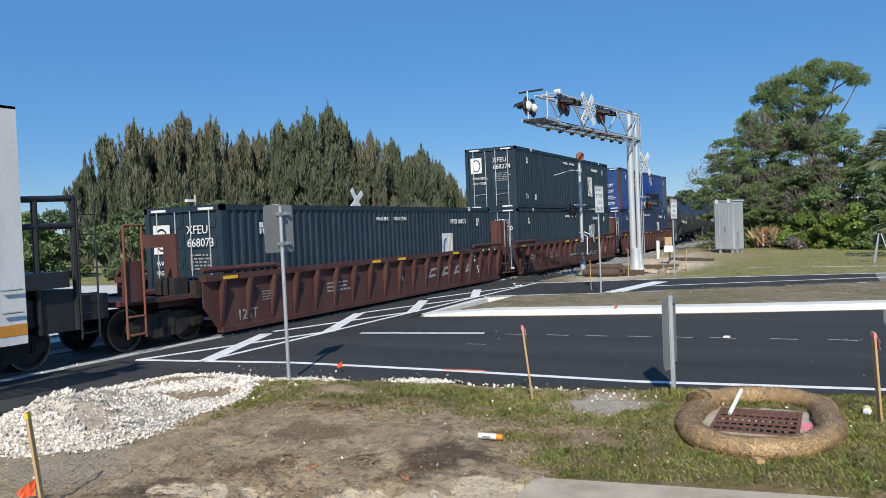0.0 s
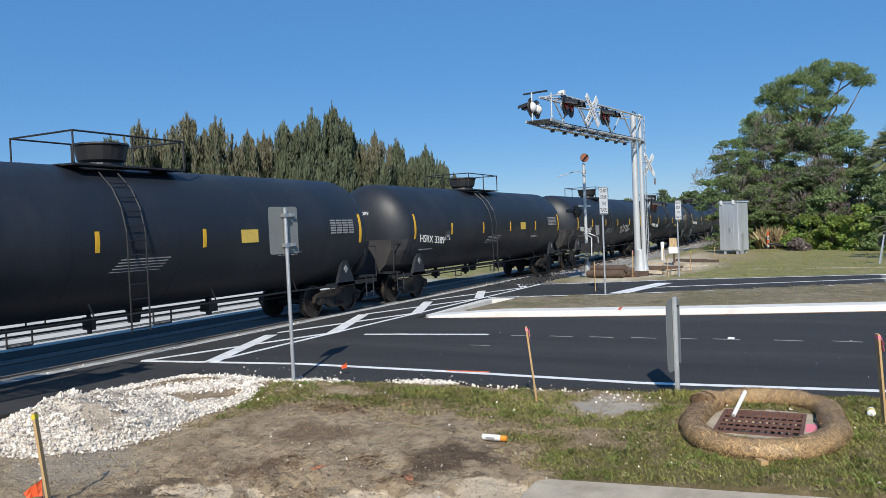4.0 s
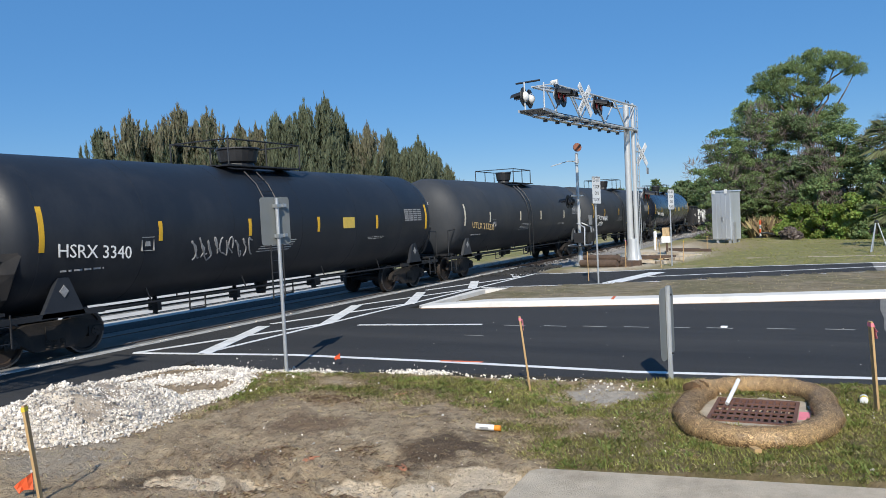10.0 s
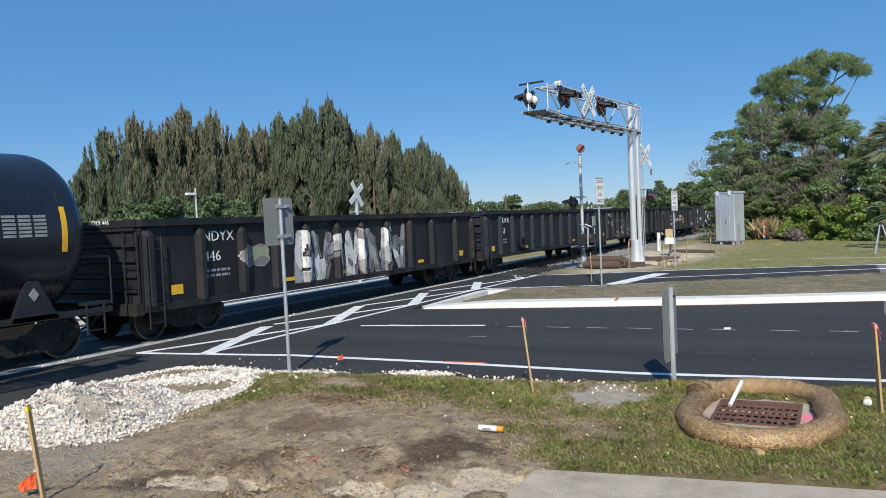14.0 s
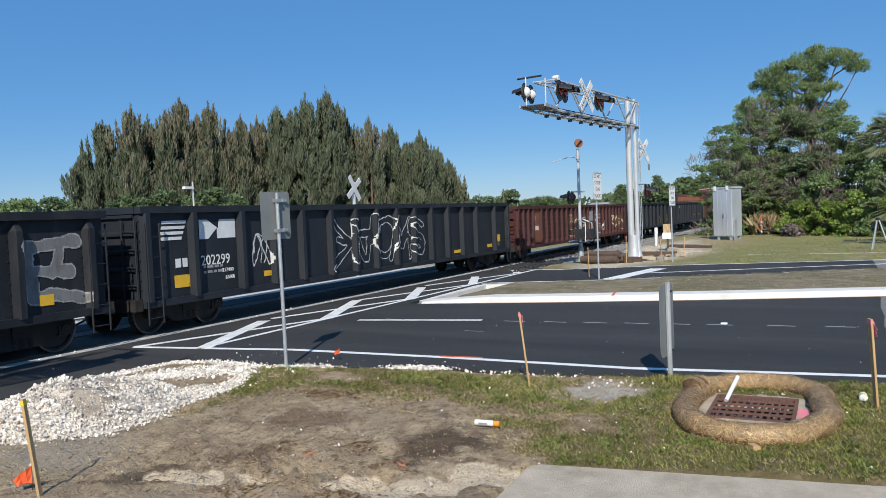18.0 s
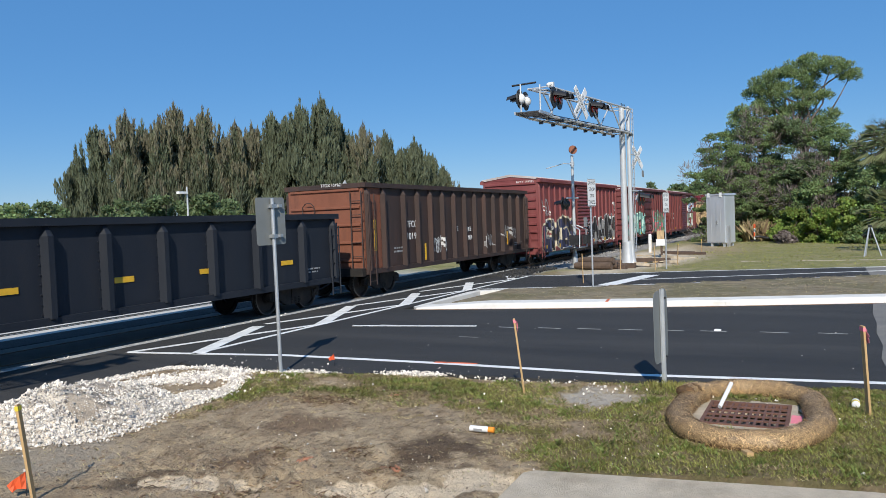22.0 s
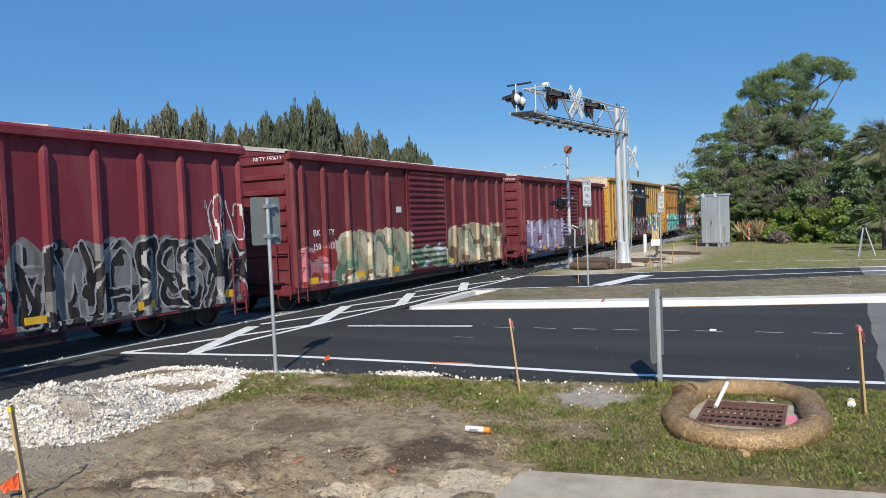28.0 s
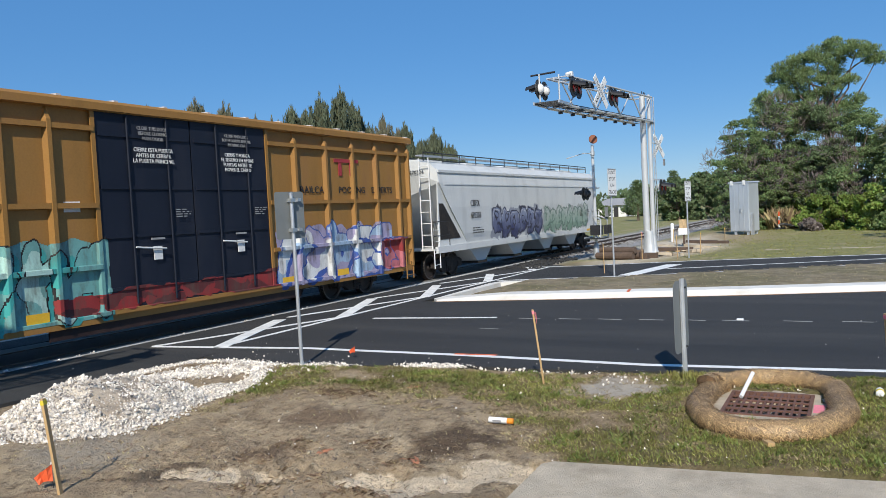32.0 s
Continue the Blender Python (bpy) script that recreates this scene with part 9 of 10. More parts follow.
def wattle():
    m = mat("straw", (0.155, 0.088, 0.042), 0.75, var=0.5, scale=30, bump=1.0, bscale=80, dirt=(0.08, 0.055, 0.03), dirt_amount=0.7, dirt_scale=4)
    ob = thing("straw_wattle", "ring of netted golden straw wattle round the drain", "straw wattle")
    cx, cy, ax, ay, rw, rh = 9.17, 0.83, 1.2, 0.715, 0.14, 0.108
    start, turns = 0.95, 1.06

    def place(s):
        """Centre and heading of the tube at s from 0 to 1; its last end lies on its first."""
        a = start + 2 * math.pi * turns * s
        p = []
        for q in (a, a + 0.01):
            c, d = math.cos(q), math.sin(q)
            wob = 1 + 0.05 * noise.noise((c * 2, d * 2, 0)) + (0.08 * max(0.0, (s - 0.93) / 0.07))
            p.append(Vector((cx + ax * math.copysign(abs(c) ** 0.85, c) * wob, cy + ay * math.copysign(abs(d) ** 0.85, d) * wob, rh * 0.93 + 0.09 * max(0.0, (s - 0.93) / 0.07))))
        t = (p[1] - p[0]).normalized()
        return p[0], t, Vector((t.y, -t.x, 0)).normalized()

    def girth(s, b):
        lump = 1 + 0.13 * noise.noise((s * 30, math.cos(b) * 1.3, math.sin(b) * 1.3)) + 0.05 * noise.noise((s * 95, math.cos(b) * 2.5, math.sin(b) * 2.5))
        if s < 0.02 or s > 0.98:
            lump *= 0.8
        return lump

    n, k = 130, 20
    bm = bmesh.new()
    rings = []
    for i in range(n):
        s = i / (n - 1)
        c, t, o = place(s)
        rings.append([bm.verts.new(c + o * (rw * girth(s, b) * math.cos(b)) + Vector((0, 0, rh * girth(s, b) * math.sin(b)))) for b in (2 * math.pi * j / k for j in range(k))])
    for p, q in zip(rings, rings[1:]):
        for j in range(k):
            bm.faces.new((p[j], p[(j + 1) % k], q[(j + 1) % k], q[j]))
    bm.faces.new(rings[0][::-1])
    bm.faces.new(rings[-1])
    bmesh.ops.recalc_face_normals(bm, faces=bm.faces)
    part("straw_tube", bm, m, ob, smooth=True)
    # straws pressed under the net, and the net's crossing threads
    rnd = random.Random(4)
    vs, fs = [], []
    for _ in range(26000):
        s, b = rnd.random(), rnd.uniform(-0.5, math.pi + 0.5)
        c, t, o = place(s)
        e = o * math.cos(b) + Vector((0, 0, math.sin(b)))
        g = girth(s, b) * rnd.uniform(0.985, 1.03)
        p = c + o * (rw * g * math.cos(b)) + Vector((0, 0, rh * g * math.sin(b)))
        d = (t * rnd.uniform(-1, 1) + e.cross(t) * rnd.uniform(-1, 1) + e * rnd.uniform(-0.08, 0.14)).normalized() * rnd.uniform(0.025, 0.075)
        wv = d.cross(e).normalized() * 0.003
        k0 = len(vs)
        vs += [p - wv, p + wv, p + d]
        fs.append((k0, k0 + 1, k0 + 2))
    me = bpy.data.meshes.new("straws")
    me.from_pydata(vs, [], fs)
    straw = mat("loose_straw", (0.53, 0.345, 0.17), 0.35, var=0.3, scale=9, bump=0.0)
    island_colour(straw, 0.75, 0.012)
    mesh_part("straw_cover", me, straw, ob, "loose golden straws")["kind"] = "stuff"
    vs, fs = [], []
    for side in (-1, 1):
        for h in range(13):
            last = None
            for i in range(420):
                s = i / 419
                b = 2 * math.pi * h / 13 + side * s * 150
                c, t, o = place(s)
                g = girth(s, b) * 1.03
                p = c + o * (rw * g * math.cos(b)) + Vector((0, 0, rh * g * math.sin(b)))
                if math.sin(b) < -0.35:
                    last = None
                    continue
                if last is not None:
                    e = (o * math.cos(b) + Vector((0, 0, math.sin(b))))
                    w = (p - last).cross(e).normalized() * 0.0024
                    k0 = len(vs)
                    vs += [last - w, last + w, p + w, p - w]
                    fs.append((k0, k0 + 1, k0 + 2, k0 + 3))
                last = p
    me = bpy.data.meshes.new("net")
    me.from_pydata(vs, [], fs)
    mesh_part("net", me, mat("net_thread", (0.40, 0.275, 0.15), 0.5, var=0.2, scale=5, bump=0.0), ob, "tan net of crossing threads")["kind"] = "stuff"


wattle()
blk = thing("wood_offcut", "small offcut of pale wood on the grass", "offcut", at=Matrix.Translation((7.72, 0.72, 0.06)) @ pose(0, 0, 0, 4, 3, 30))
part("offcut", boxes((-0.06, 0.06, -0.035, 0.035, -0.02, 0.02)), M["wood"], blk)
bt = thing("crushed_bottle", "crushed clear and yellow plastic bottle in the grass", "litter", at=Matrix.Translation((10.0, -0.25, 0.08)))
part("bottle_body", lathe([(-0.1, 0.03), (-0.09, 0.045), (0.0, 0.04), (0.06, 0.045), (0.1, 0.018), (0.14, 0.016)], 12, "x"), M["white_paint"], bt)
part("bottle_label", lathe([(-0.06, 0.047), (0.0, 0.046)], 12, "x"), M["flag_yellow"], bt)


# ---- worked ground round the far mast ----
def timbers():
    for x, y, a, L in ((33.6, 9.0, 70, 2.6), (34.1, 8.7, 76, 2.4), (37.6, 7.6, 82, 1.8), (43.0, 6.9, 65, 2.4), (44.0, 7.4, 60, 2.0)):
        t = thing("timber", "dark old railway tie lying on the sand", "timber", "loose ties", at=Matrix.Translation((x, y, 0.1)) @ pose(0, 0, 0, 0, 0, a))
        bm = boxes((-L / 2, L / 2, -0.12, 0.12, -0.12, 0.12))
        bmesh.ops.bevel(bm, geom=bm.edges[:], offset=0.015, segments=1, affect="EDGES")
        part("timber_beam", bm, M["old_wood"], t)
    for x, y, w in ((35.3, 7.4, 0.5), (37.5, 6.7, 0.6), (38.8, 7.4, 0.7), (40.6, 6.8, 0.9), (42.0, 7.6, 0.5), (34.9, 6.9, 0.35)):
        t = thing("concrete_rubble", "broken pale concrete slab on the sand", "rubble", "rubble", at=Matrix.Translation((x, y, 0.05)) @ pose(0, 0, 0, random.uniform(-8, 8), random.uniform(-8, 8), random.uniform(0, 90)))
        part("slab_piece", prism([(-w, -w * 0.4), (-w * 0.3, -w * 0.6), (w * 0.8, -w * 0.35), (w, w * 0.3), (0, w * 0.55), (-w * 0.8, w * 0.3)], -0.06, 0.08, "z"), M["slab"], t)
    rnd = random.Random(12)
    for k in range(16):
        x, y = rnd.uniform(33.4, 42.5), rnd.uniform(6.2, 9.0)
        w, L = rnd.uniform(0.08, 0.2), rnd.uniform(0.5, 1.5)
        t = thing("board", "pale weathered board lying on the sand", "board", "loose boards", at=Matrix.Translation((x, y, 0.06)) @ pose(0, 0, 0, rnd.uniform(-4, 4), rnd.uniform(-6, 6), rnd.uniform(40, 130)))
        part("plank", boxes((-L / 2, L / 2, -w / 2, w / 2, -0.025, 0.025)), M["wood"] if k % 4 == 0 else M["slab"], t)
    for x, y, r, a in ((33.1, 9.2, 0.17, 75), (33.4, 9.0, 0.16, 78), (33.25, 9.1, 0.15, 70), (34.9, 9.3, 0.16, 100)):
        t = thing("log", "dark round log in a pile by the mast", "log", "logs", at=Matrix.Translation((x, y, r + (0.24 if r < 0.155 else 0.0))) @ pose(0, 0, 0, 0, 0, a))
        part("log_body", lathe([(-0.9, r * 0.9), (-0.3, r), (0.4, r * 0.96), (0.9, r * 0.86)], 12, "x"), M["old_wood"], t)
    wheel = thing("cable_reel", "old dark cable reel lying by the mast", "reel", at=Matrix.Translation((33.5, 8.6, 0.27)) @ pose(0, 0, 0, 0, 0, 40))
    part("reel_disc", lathe([(-0.16, 0.05), (-0.16, 0.26), (-0.13, 0.26), (-0.12, 0.12), (0.12, 0.12), (0.13, 0.26), (0.16, 0.26), (0.16, 0.05)], 18), M["old_wood"], wheel)
    mk = thing("cable_marker", "white plastic cable marker post by the track", "marker post", at=Matrix.Translation((46.0, 9.35, -0.05)))
    part("marker_tube", lathe([(0, 0.1), (1.15, 0.1), (1.2, 0.06)], 14, "z"), M["white_paint"], mk)
    bx = thing("junction_box", "pale junction box on a wooden stub by the track", "junction box", at=Matrix.Translation((41.0, 7.75, -0.05)))
    part("stub", boxes((-0.05, 0.05, -0.05, 0.05, 0, 0.75)), M["old_wood"], bx)
    part("box_shell", boxes((-0.12, 0.12, -0.25, 0.25, 0.72, 1.05)), M["white_paint"], bx)
    part("box_back", boxes((0.12, 0.18, -0.12, 0.25, 1.0, 1.5)), M["chip_tan"], bx)
    dl = thing("delineator_post", "orange and white delineator post on a black rubber base", "delineator", at=Matrix.Translation((60.5, 4.75, 0.0)) @ pose(0, 0, 0, 0, -6, 0))
    for k in range(4):
        part("post_band", lathe([(0.1 + k * 0.3, 0.075), (0.4 + k * 0.3, 0.075)], 14, "z"), M["orange"] if k % 2 else M["white_paint"], dl)
    part("rubber_base", boxes((-0.3, 0.3, -0.3, 0.3, 0.0, 0.12)), M["black_metal"], dl)
    pp = thing("rubber_hose", "length of black rubber hose on the lawn", "hose", at=Matrix.Translation((60.0, 4.2, 0.08)))
    part("hose", tube(bmesh.new(), [(0, 0.5, 0.3), (0.1, 0.2, 0.32), (0, -0.3, 0.2), (0.1, -0.7, 0.05)], 0.09, 10), M["black_metal"], pp)
    tp = thing("tripod", "grey metal surveyor's tripod with splayed legs on the lawn", "tripod", at=Matrix.Translation((40.6, -1.75, 0.0)))
    for k in range(3):
        a = k * 2.094 + 0.4
        part("leg", rods(0.03, ((0.45 * math.cos(a), 0.45 * math.sin(a), 0.0), (0.05 * math.cos(a), 0.05 * math.sin(a), 1.35)), n=8), M["galvanised"], tp)
    part("tripod_head", lathe([(1.33, 0.09), (1.42, 0.09), (1.45, 0.05)], 12, "z"), M["black_metal"], tp)


timbers()
st = tagged(new("road_stud", to_mesh("road_stud", prism([(-0.06, 0), (0.06, 0), (0.035, 0.025), (-0.035, 0.025)], -0.06, 0.06), M["white_paint"])), "small white raised road stud", "road stud", kind="structure")
st.matrix_basis = Matrix.Translation((15.97, 1.98, 0.0))


# ---- rocks, grass and litter of the foreground ----
def rock_shapes(n=14):
    """Angular broken stones: hulls round a few random corners."""
    out = []
    rnd = np.random.default_rng(3)
    for k in range(n):
        bm = bmesh.new()
        p = rnd.uniform(-1, 1, (11, 3))
        p /= np.maximum(np.abs(p).max(1), 0.55)[:, None]
        p *= rnd.uniform(0.6, 1.1, (1, 3))
        for q in p:
            bm.verts.new(q)
        got = bmesh.ops.convex_hull(bm, input=bm.verts[:])
        bmesh.ops.delete(bm, geom=list({g for g in got["geom_interior"] + got["geom_unused"] if isinstance(g, bmesh.types.BMVert)}), context="VERTS")
        bmesh.ops.triangulate(bm, faces=bm.faces[:])
        bm.verts.index_update()
        out.append((np.array([tuple(v.co) for v in bm.verts]), np.array([[v.index for v in f.verts] for f in bm.faces])))
        bm.free()
    return out


def turn3(rnd):
    q = rnd.normal(size=4)
    q /= np.linalg.norm(q)
    w, x, y, z = q
    return np.array([[1 - 2 * (y * y + z * z), 2 * (x * y - z * w), 2 * (x * z + y * w)], [2 * (x * y + z * w), 1 - 2 * (x * x + z * z), 2 * (y * z - x * w)],
                     [2 * (x * z - y * w), 2 * (y * z + x * w), 1 - 2 * (x * x + y * y)]])


HEAPS = [((6.6, 8.5), 1.4, 1.12, -8, 0.45), ((7.65, 8.0), 0.95, 0.34, -6, 0.12), ((5.4, 9.0), 1.0, 0.7, 0, 0.12), ((8.0, 9.75), 0.8, 0.25, -25, 0.03), ((8.95, 9.05), 0.75, 0.26, -48, 0.025)]


def heap_z(x, y):
    z = 0.0
    for (cx, cy), a, b, turn, h in HEAPS:
        c, s = math.cos(radians(turn)), math.sin(radians(turn))
        u, v = ((x - cx) * c + (y - cy) * s) / a, (-(x - cx) * s + (y - cy) * c) / b
        d = u * u + v * v
        if d < 1:
            z = max(z, h * (1 - d) ** 0.9 * (1 + 0.35 * noise.noise((x * 2, y * 2, 5)) + 0.18 * noise.noise((x * 6, y * 6, 2))))
    return z


def soiled(x, y):
    """Over 0 where earth has slid over the heap."""
    return max(1 - math.hypot((x - px) / rx, (y - py) / ry) for px, py, rx, ry in ((6.85, 8.45, 0.5, 0.55), (7.35, 8.4, 0.25, 0.4), (6.3, 8.0, 0.3, 0.35), (8.35, 9.5, 0.3, 0.4))) + noise.noise((x * 4, y * 4, 17)) * 1.0 + noise.noise((x * 12, y * 12, 18)) * 0.5 - 0.1


def rocks():
    island_colour(M["rock"], 0.42, 0.01)
    # the fine core of the heap
    n = 60
    xs, ys = np.linspace(4.6, 10.4, 2 * n), np.linspace(7.2, 10.5, n)
    vs = [(x, y, heap_z(x, y) - 0.02 if heap_z(x, y) > 0.002 else -0.06) for y in ys for x in xs]
    w2 = 2 * n
    fs = [(j * w2 + i, j * w2 + i + 1, (j + 1) * w2 + i + 1, (j + 1) * w2 + i) for j in range(n - 1) for i in range(w2 - 1)]
    me = bpy.data.meshes.new("rock_heap_core")
    me.from_pydata(vs, [], fs)
    me.shade_smooth()
    me.materials.append(M["limerock"])
    me.materials.append(mat("heap_soil", (0.42, 0.35, 0.27), 0.97, var=0.3, scale=3, bump=0.9, bscale=45, dirt=(0.24, 0.19, 0.14), dirt_amount=0.8, dirt_scale=2.5))
    me.polygons.foreach_set("material_index", [int(soiled(*me.polygons[i].center[:2]) > 0) for i in range(len(fs))])
    heap = thing("rock_heap", "heap of broken white limestone beside the asphalt", "rock heap")
    mesh_part("heap_core", me, None, heap)
    rnd = np.random.default_rng(7)
    shapes = rock_shapes()
    places = []

    def drop(x, y, s, z0=0.0):
        g = float(ground_z(np.array([[x]]), np.array([[y]]))[0, 0]) if x < 11.5 and y < 10.6 else 0.0
        places.append((int(rnd.integers(len(shapes))), turn3(rnd) * s, np.array([x, y, max(g, 0.0) + z0 + s * 0.3])))

    for _ in range(40000):
        x, y = rnd.uniform(4.6, 9.2), rnd.uniform(7.2, 10.5)
        h = heap_z(x, y)
        bare = soiled(x, y) > 0 and h > 0.02
        if (h > 0.008 and (not bare or rnd.random() < 0.32)) or rnd.random() < 0.015:
            drop(x, y, float(rnd.choice([0.007, 0.011, 0.017, 0.027], p=[0.50, 0.34, 0.13, 0.03])) * rnd.uniform(0.75, 1.15) * (0.75 if bare else 1.0), h - 0.012)
    me = scatter_mesh("heap_stones", shapes, places, M["rock"], True)
    mesh_part("stone_cover", me, None, heap)["kind"] = "stuff"
    places.clear()
    # spreads along the asphalt edge, and stray stones
    paths = [([(8.55, 10.4), (9.2, 10.25), (9.75, 9.8), (9.85, 9.2), (9.72, 8.6)], 0.17, 3000), ([(5.62, 7.72), (6.1, 7.38), (6.6, 7.42), (7.15, 7.65), (7.8, 7.85), (8.55, 7.75)], 0.12, 900), ([(7.3, 10.05), (8.15, 9.75), (8.75, 9.3), (9.2, 8.85), (9.55, 8.35)], 0.27, 4200), ([(7.2, 7.7), (7.9, 7.75), (8.5, 7.85), (9.0, 8.1), (9.3, 8.3)], 0.13, 1500), ([(9.75, 8.1), (10.0, 7.6), (10.1, 7.1)], 0.13, 260),
             ([(9.95, 8.2), (10.02, 7.7), (10.1, 7.2)], 0.13, 420), ([(10.3, 6.3), (10.42, 5.9), (10.45, 5.4)], 0.13, 620), ([(9.6, 8.1), (9.9, 7.4)], 0.3, 160), ([(10.2, 3.2), (10.2, 2.4)], 0.35, 50), ([(10.45, 5.2), (10.4, 3.2)], 0.15, 60), ([(2.0, 13.15), (33.0, 13.15)], 0.07, 120)]
    for pts, w, n in paths:
        d = [0.0]
        for a, b in zip(pts, pts[1:]):
            d.append(d[-1] + math.dist(a, b))
        for _ in range(n):
            t = rnd.uniform(0, d[-1])
            x, y = np.interp(t, d, [p[0] for p in pts]), np.interp(t, d, [p[1] for p in pts])
            drop(x + rnd.normal() * w * 0.7, y + rnd.normal() * w * 0.7, float(rnd.choice([0.012, 0.02, 0.03], p=[0.5, 0.35, 0.15])) * 0.8, 0.012)
    for _ in range(420):
        drop(rnd.uniform(5, 11), rnd.uniform(-1.5, 10), float(rnd.choice([0.006, 0.01, 0.018], p=[0.6, 0.3, 0.1])), 0.008)
    for _ in range(70):
        drop(rnd.uniform(6, 19), rnd.uniform(-0.5, 12.8), float(rnd.uniform(0.004, 0.010)), 0.002)
    me = scatter_mesh("loose_stones", shapes, places, M["rock"], True)
    tagged(new("loose_stones", me), "scattered white limestone gravel along the asphalt edge", "gravel", kind="stuff")
    # clods of broken soil
    places.clear()
    for _ in range(26000):
        x, y = rnd.uniform(4.7, 10.8), rnd.uniform(2.4, 9.6)
        g = grassness(x, y)
        if rnd.random() < 0.04 + 0.3 * rough_soil(x, y) + (0.06 if g < 0 else 0) and heap_z(x, y) < 0.01:
            drop(x, y, float(rnd.choice([0.004, 0.007, 0.012, 0.022], p=[0.62, 0.28, 0.085, 0.015])) * (0.8 + 0.6 * rough_soil(x, y)), -0.002)
    clod = mat("clod", (0.36, 0.285, 0.205), 0.98, var=0.35, scale=1.5, bump=0.8, bscale=60, dirt=(0.2, 0.15, 0.11), dirt_amount=0.8, dirt_scale=1.2)
    tagged(new("soil_clods", scatter_mesh("soil_clods", shapes, list(places), island_colour(clod, 0.35))), "broken clods of brown sandy soil", "soil", kind="stuff")
    # dark lumps of asphalt at the far corner of the crossing
    places.clear()
    for _ in range(500):
        drop(rnd.uniform(28.5, 34.5), rnd.uniform(11.2, 12.9), float(rnd.uniform(0.02, 0.07)), 0.0)
    tagged(new("asphalt_crumbs", scatter_mesh("asphalt_crumbs", shapes, list(places), M["asphalt"], True)), "black asphalt crumbs at the crossing's edge", "rubble", kind="stuff")
    places.clear()
    for _ in range(5000):
        x = rnd.uniform(34.5, 95)
        y = TC + rnd.choice([-1, 1]) * rnd.uniform(0.0, 3.2)
        drop(x, y, float(rnd.uniform(0.03, 0.07)), -0.15 if abs(y - TC) < 1.9 else -0.15 - (abs(y - TC) - 1.9) * 0.27)
    tagged(new("ballast_stones", scatter_mesh("ballast_stones", shapes, places, island_colour(M["ballast"], 0.35), True)), "loose grey ballast stones", "ballast", kind="stuff")


rocks()


def blades(name, n, x0, x1, y0, y1, length, width, keep, material, label, seed, lean=0.5, flat=0.1):
    rnd = np.random.default_rng(seed)
    vs = []
    while len(vs) < n * 4:
        x, y = rnd.uniform(x0, x1), rnd.uniform(y0, y1)
        g = keep(x, y)
        if rnd.random() > g:
            continue
        for _ in range(3):
            px, py = x + rnd.normal() * 0.025, y + rnd.normal() * 0.025
            a, ln = rnd.uniform(0, 6.283), length * rnd.uniform(0.5, 1.25)
            l = rnd.uniform(flat, lean) * ln
            wx, wy = math.cos(a + 1.57) * width, math.sin(a + 1.57) * width
            tx, ty = px + math.cos(a) * l, py + math.sin(a) * l
            mx, my = px + math.cos(a) * l * 0.35, py + math.sin(a) * l * 0.35
            up = math.sqrt(max(ln * ln - l * l, 0.0001))
            vs += [(px - wx, py - wy, 0.0), (px + wx, py + wy, 0.0), (tx + wx * 0.15, ty + wy * 0.15, up), (mx - wx * 0.9, my - wy * 0.9, up * 0.6)]
    v = np.array(vs)
    z = ground_z(v[None, :, 0].copy(), v[None, :, 1].copy())[0]
    z4 = z.reshape(-1, 4).min(1).repeat(4)
    v[:, 2] += np.maximum(z4, -0.05) - 0.004
    f = np.arange(len(v)).reshape(-1, 4)
    return tagged(new(name, scatter_mesh(name, [(v, f)], [(0, np.eye(3), np.zeros(3))], material)), label, "grass", kind="stuff")


def on_verge(x, y):
    """Off the asphalt, the slab, the drain and the straw ring."""
    if x > along(NEAR_EDGE, y) - 0.08 or y > 10.2:
        return False
    if y < 2.7 and x < np.interp(y, [-7, -0.3, 2.5, 2.75], [7.25, 7.2, 6.7, 4.6]):
        return False
    return math.hypot((x - 9.17) / 1.33, (y - 0.83) / 0.86) > 1.0 or (abs(x - 9.25) > 0.68 or abs(y - 0.86) > 0.6) and math.hypot((x - 9.17) / 1.0, (y - 0.83) / 0.56) < 1.0


def leafy(name, col, var=0.3, trans=0.25, rough=0.6, mix=0.4):
    m = mat(name, col, rough, var=var, scale=0.6, bump=0.0, spec=0.3)
    nt = m.node_tree
    bs = nt.nodes["Principled BSDF"]
    island_colour(m, mix, 0.025)
    tr = nt.nodes.new("ShaderNodeBsdfTranslucent")
    nt.links.new(bs.inputs["Base Color"].links[0].from_socket, tr.inputs["Color"])
    mx = nt.nodes.new("ShaderNodeMixShader")
    mx.inputs[0].default_value = trans
    nt.links.new(bs.outputs[0], mx.inputs[1])
    nt.links.new(tr.outputs[0], mx.inputs[2])
    nt.links.new(mx.outputs[0], nt.nodes["Material Output"].inputs["Surface"])
    return m


M["grass"] = leafy("grass", (0.29, 0.275, 0.083), 0.55)
M["dry_grass"] = leafy("dry_grass", (0.42, 0.33, 0.19), 0.4)
M["root"] = leafy("root", (0.23, 0.155, 0.095), 0.4, 0.0)
blades("grass", 66000, 6.4, 11.0, -3.2, 8.8, 0.042, 0.004, lambda x, y: (grassness(x, y) - 0.2) * 1.6 if on_verge(x, y) else 0, M["grass"], "short green turf in uneven patches", 11, 0.97, 0.3)
blades("dry_grass", 34000, 4.6, 11.0, -3.2, 9.5, 0.05, 0.0028, lambda x, y: 0.015 + max(0, 0.5 - abs(grassness(x, y) - 0.25)) if on_verge(x, y) and heap_z(x, y) < 0.01 else 0, M["dry_grass"], "dry straw-coloured grass on the soil", 12, 0.99, 0.7)
M["tuft"] = leafy("tuft", (0.21, 0.245, 0.066), 0.5)
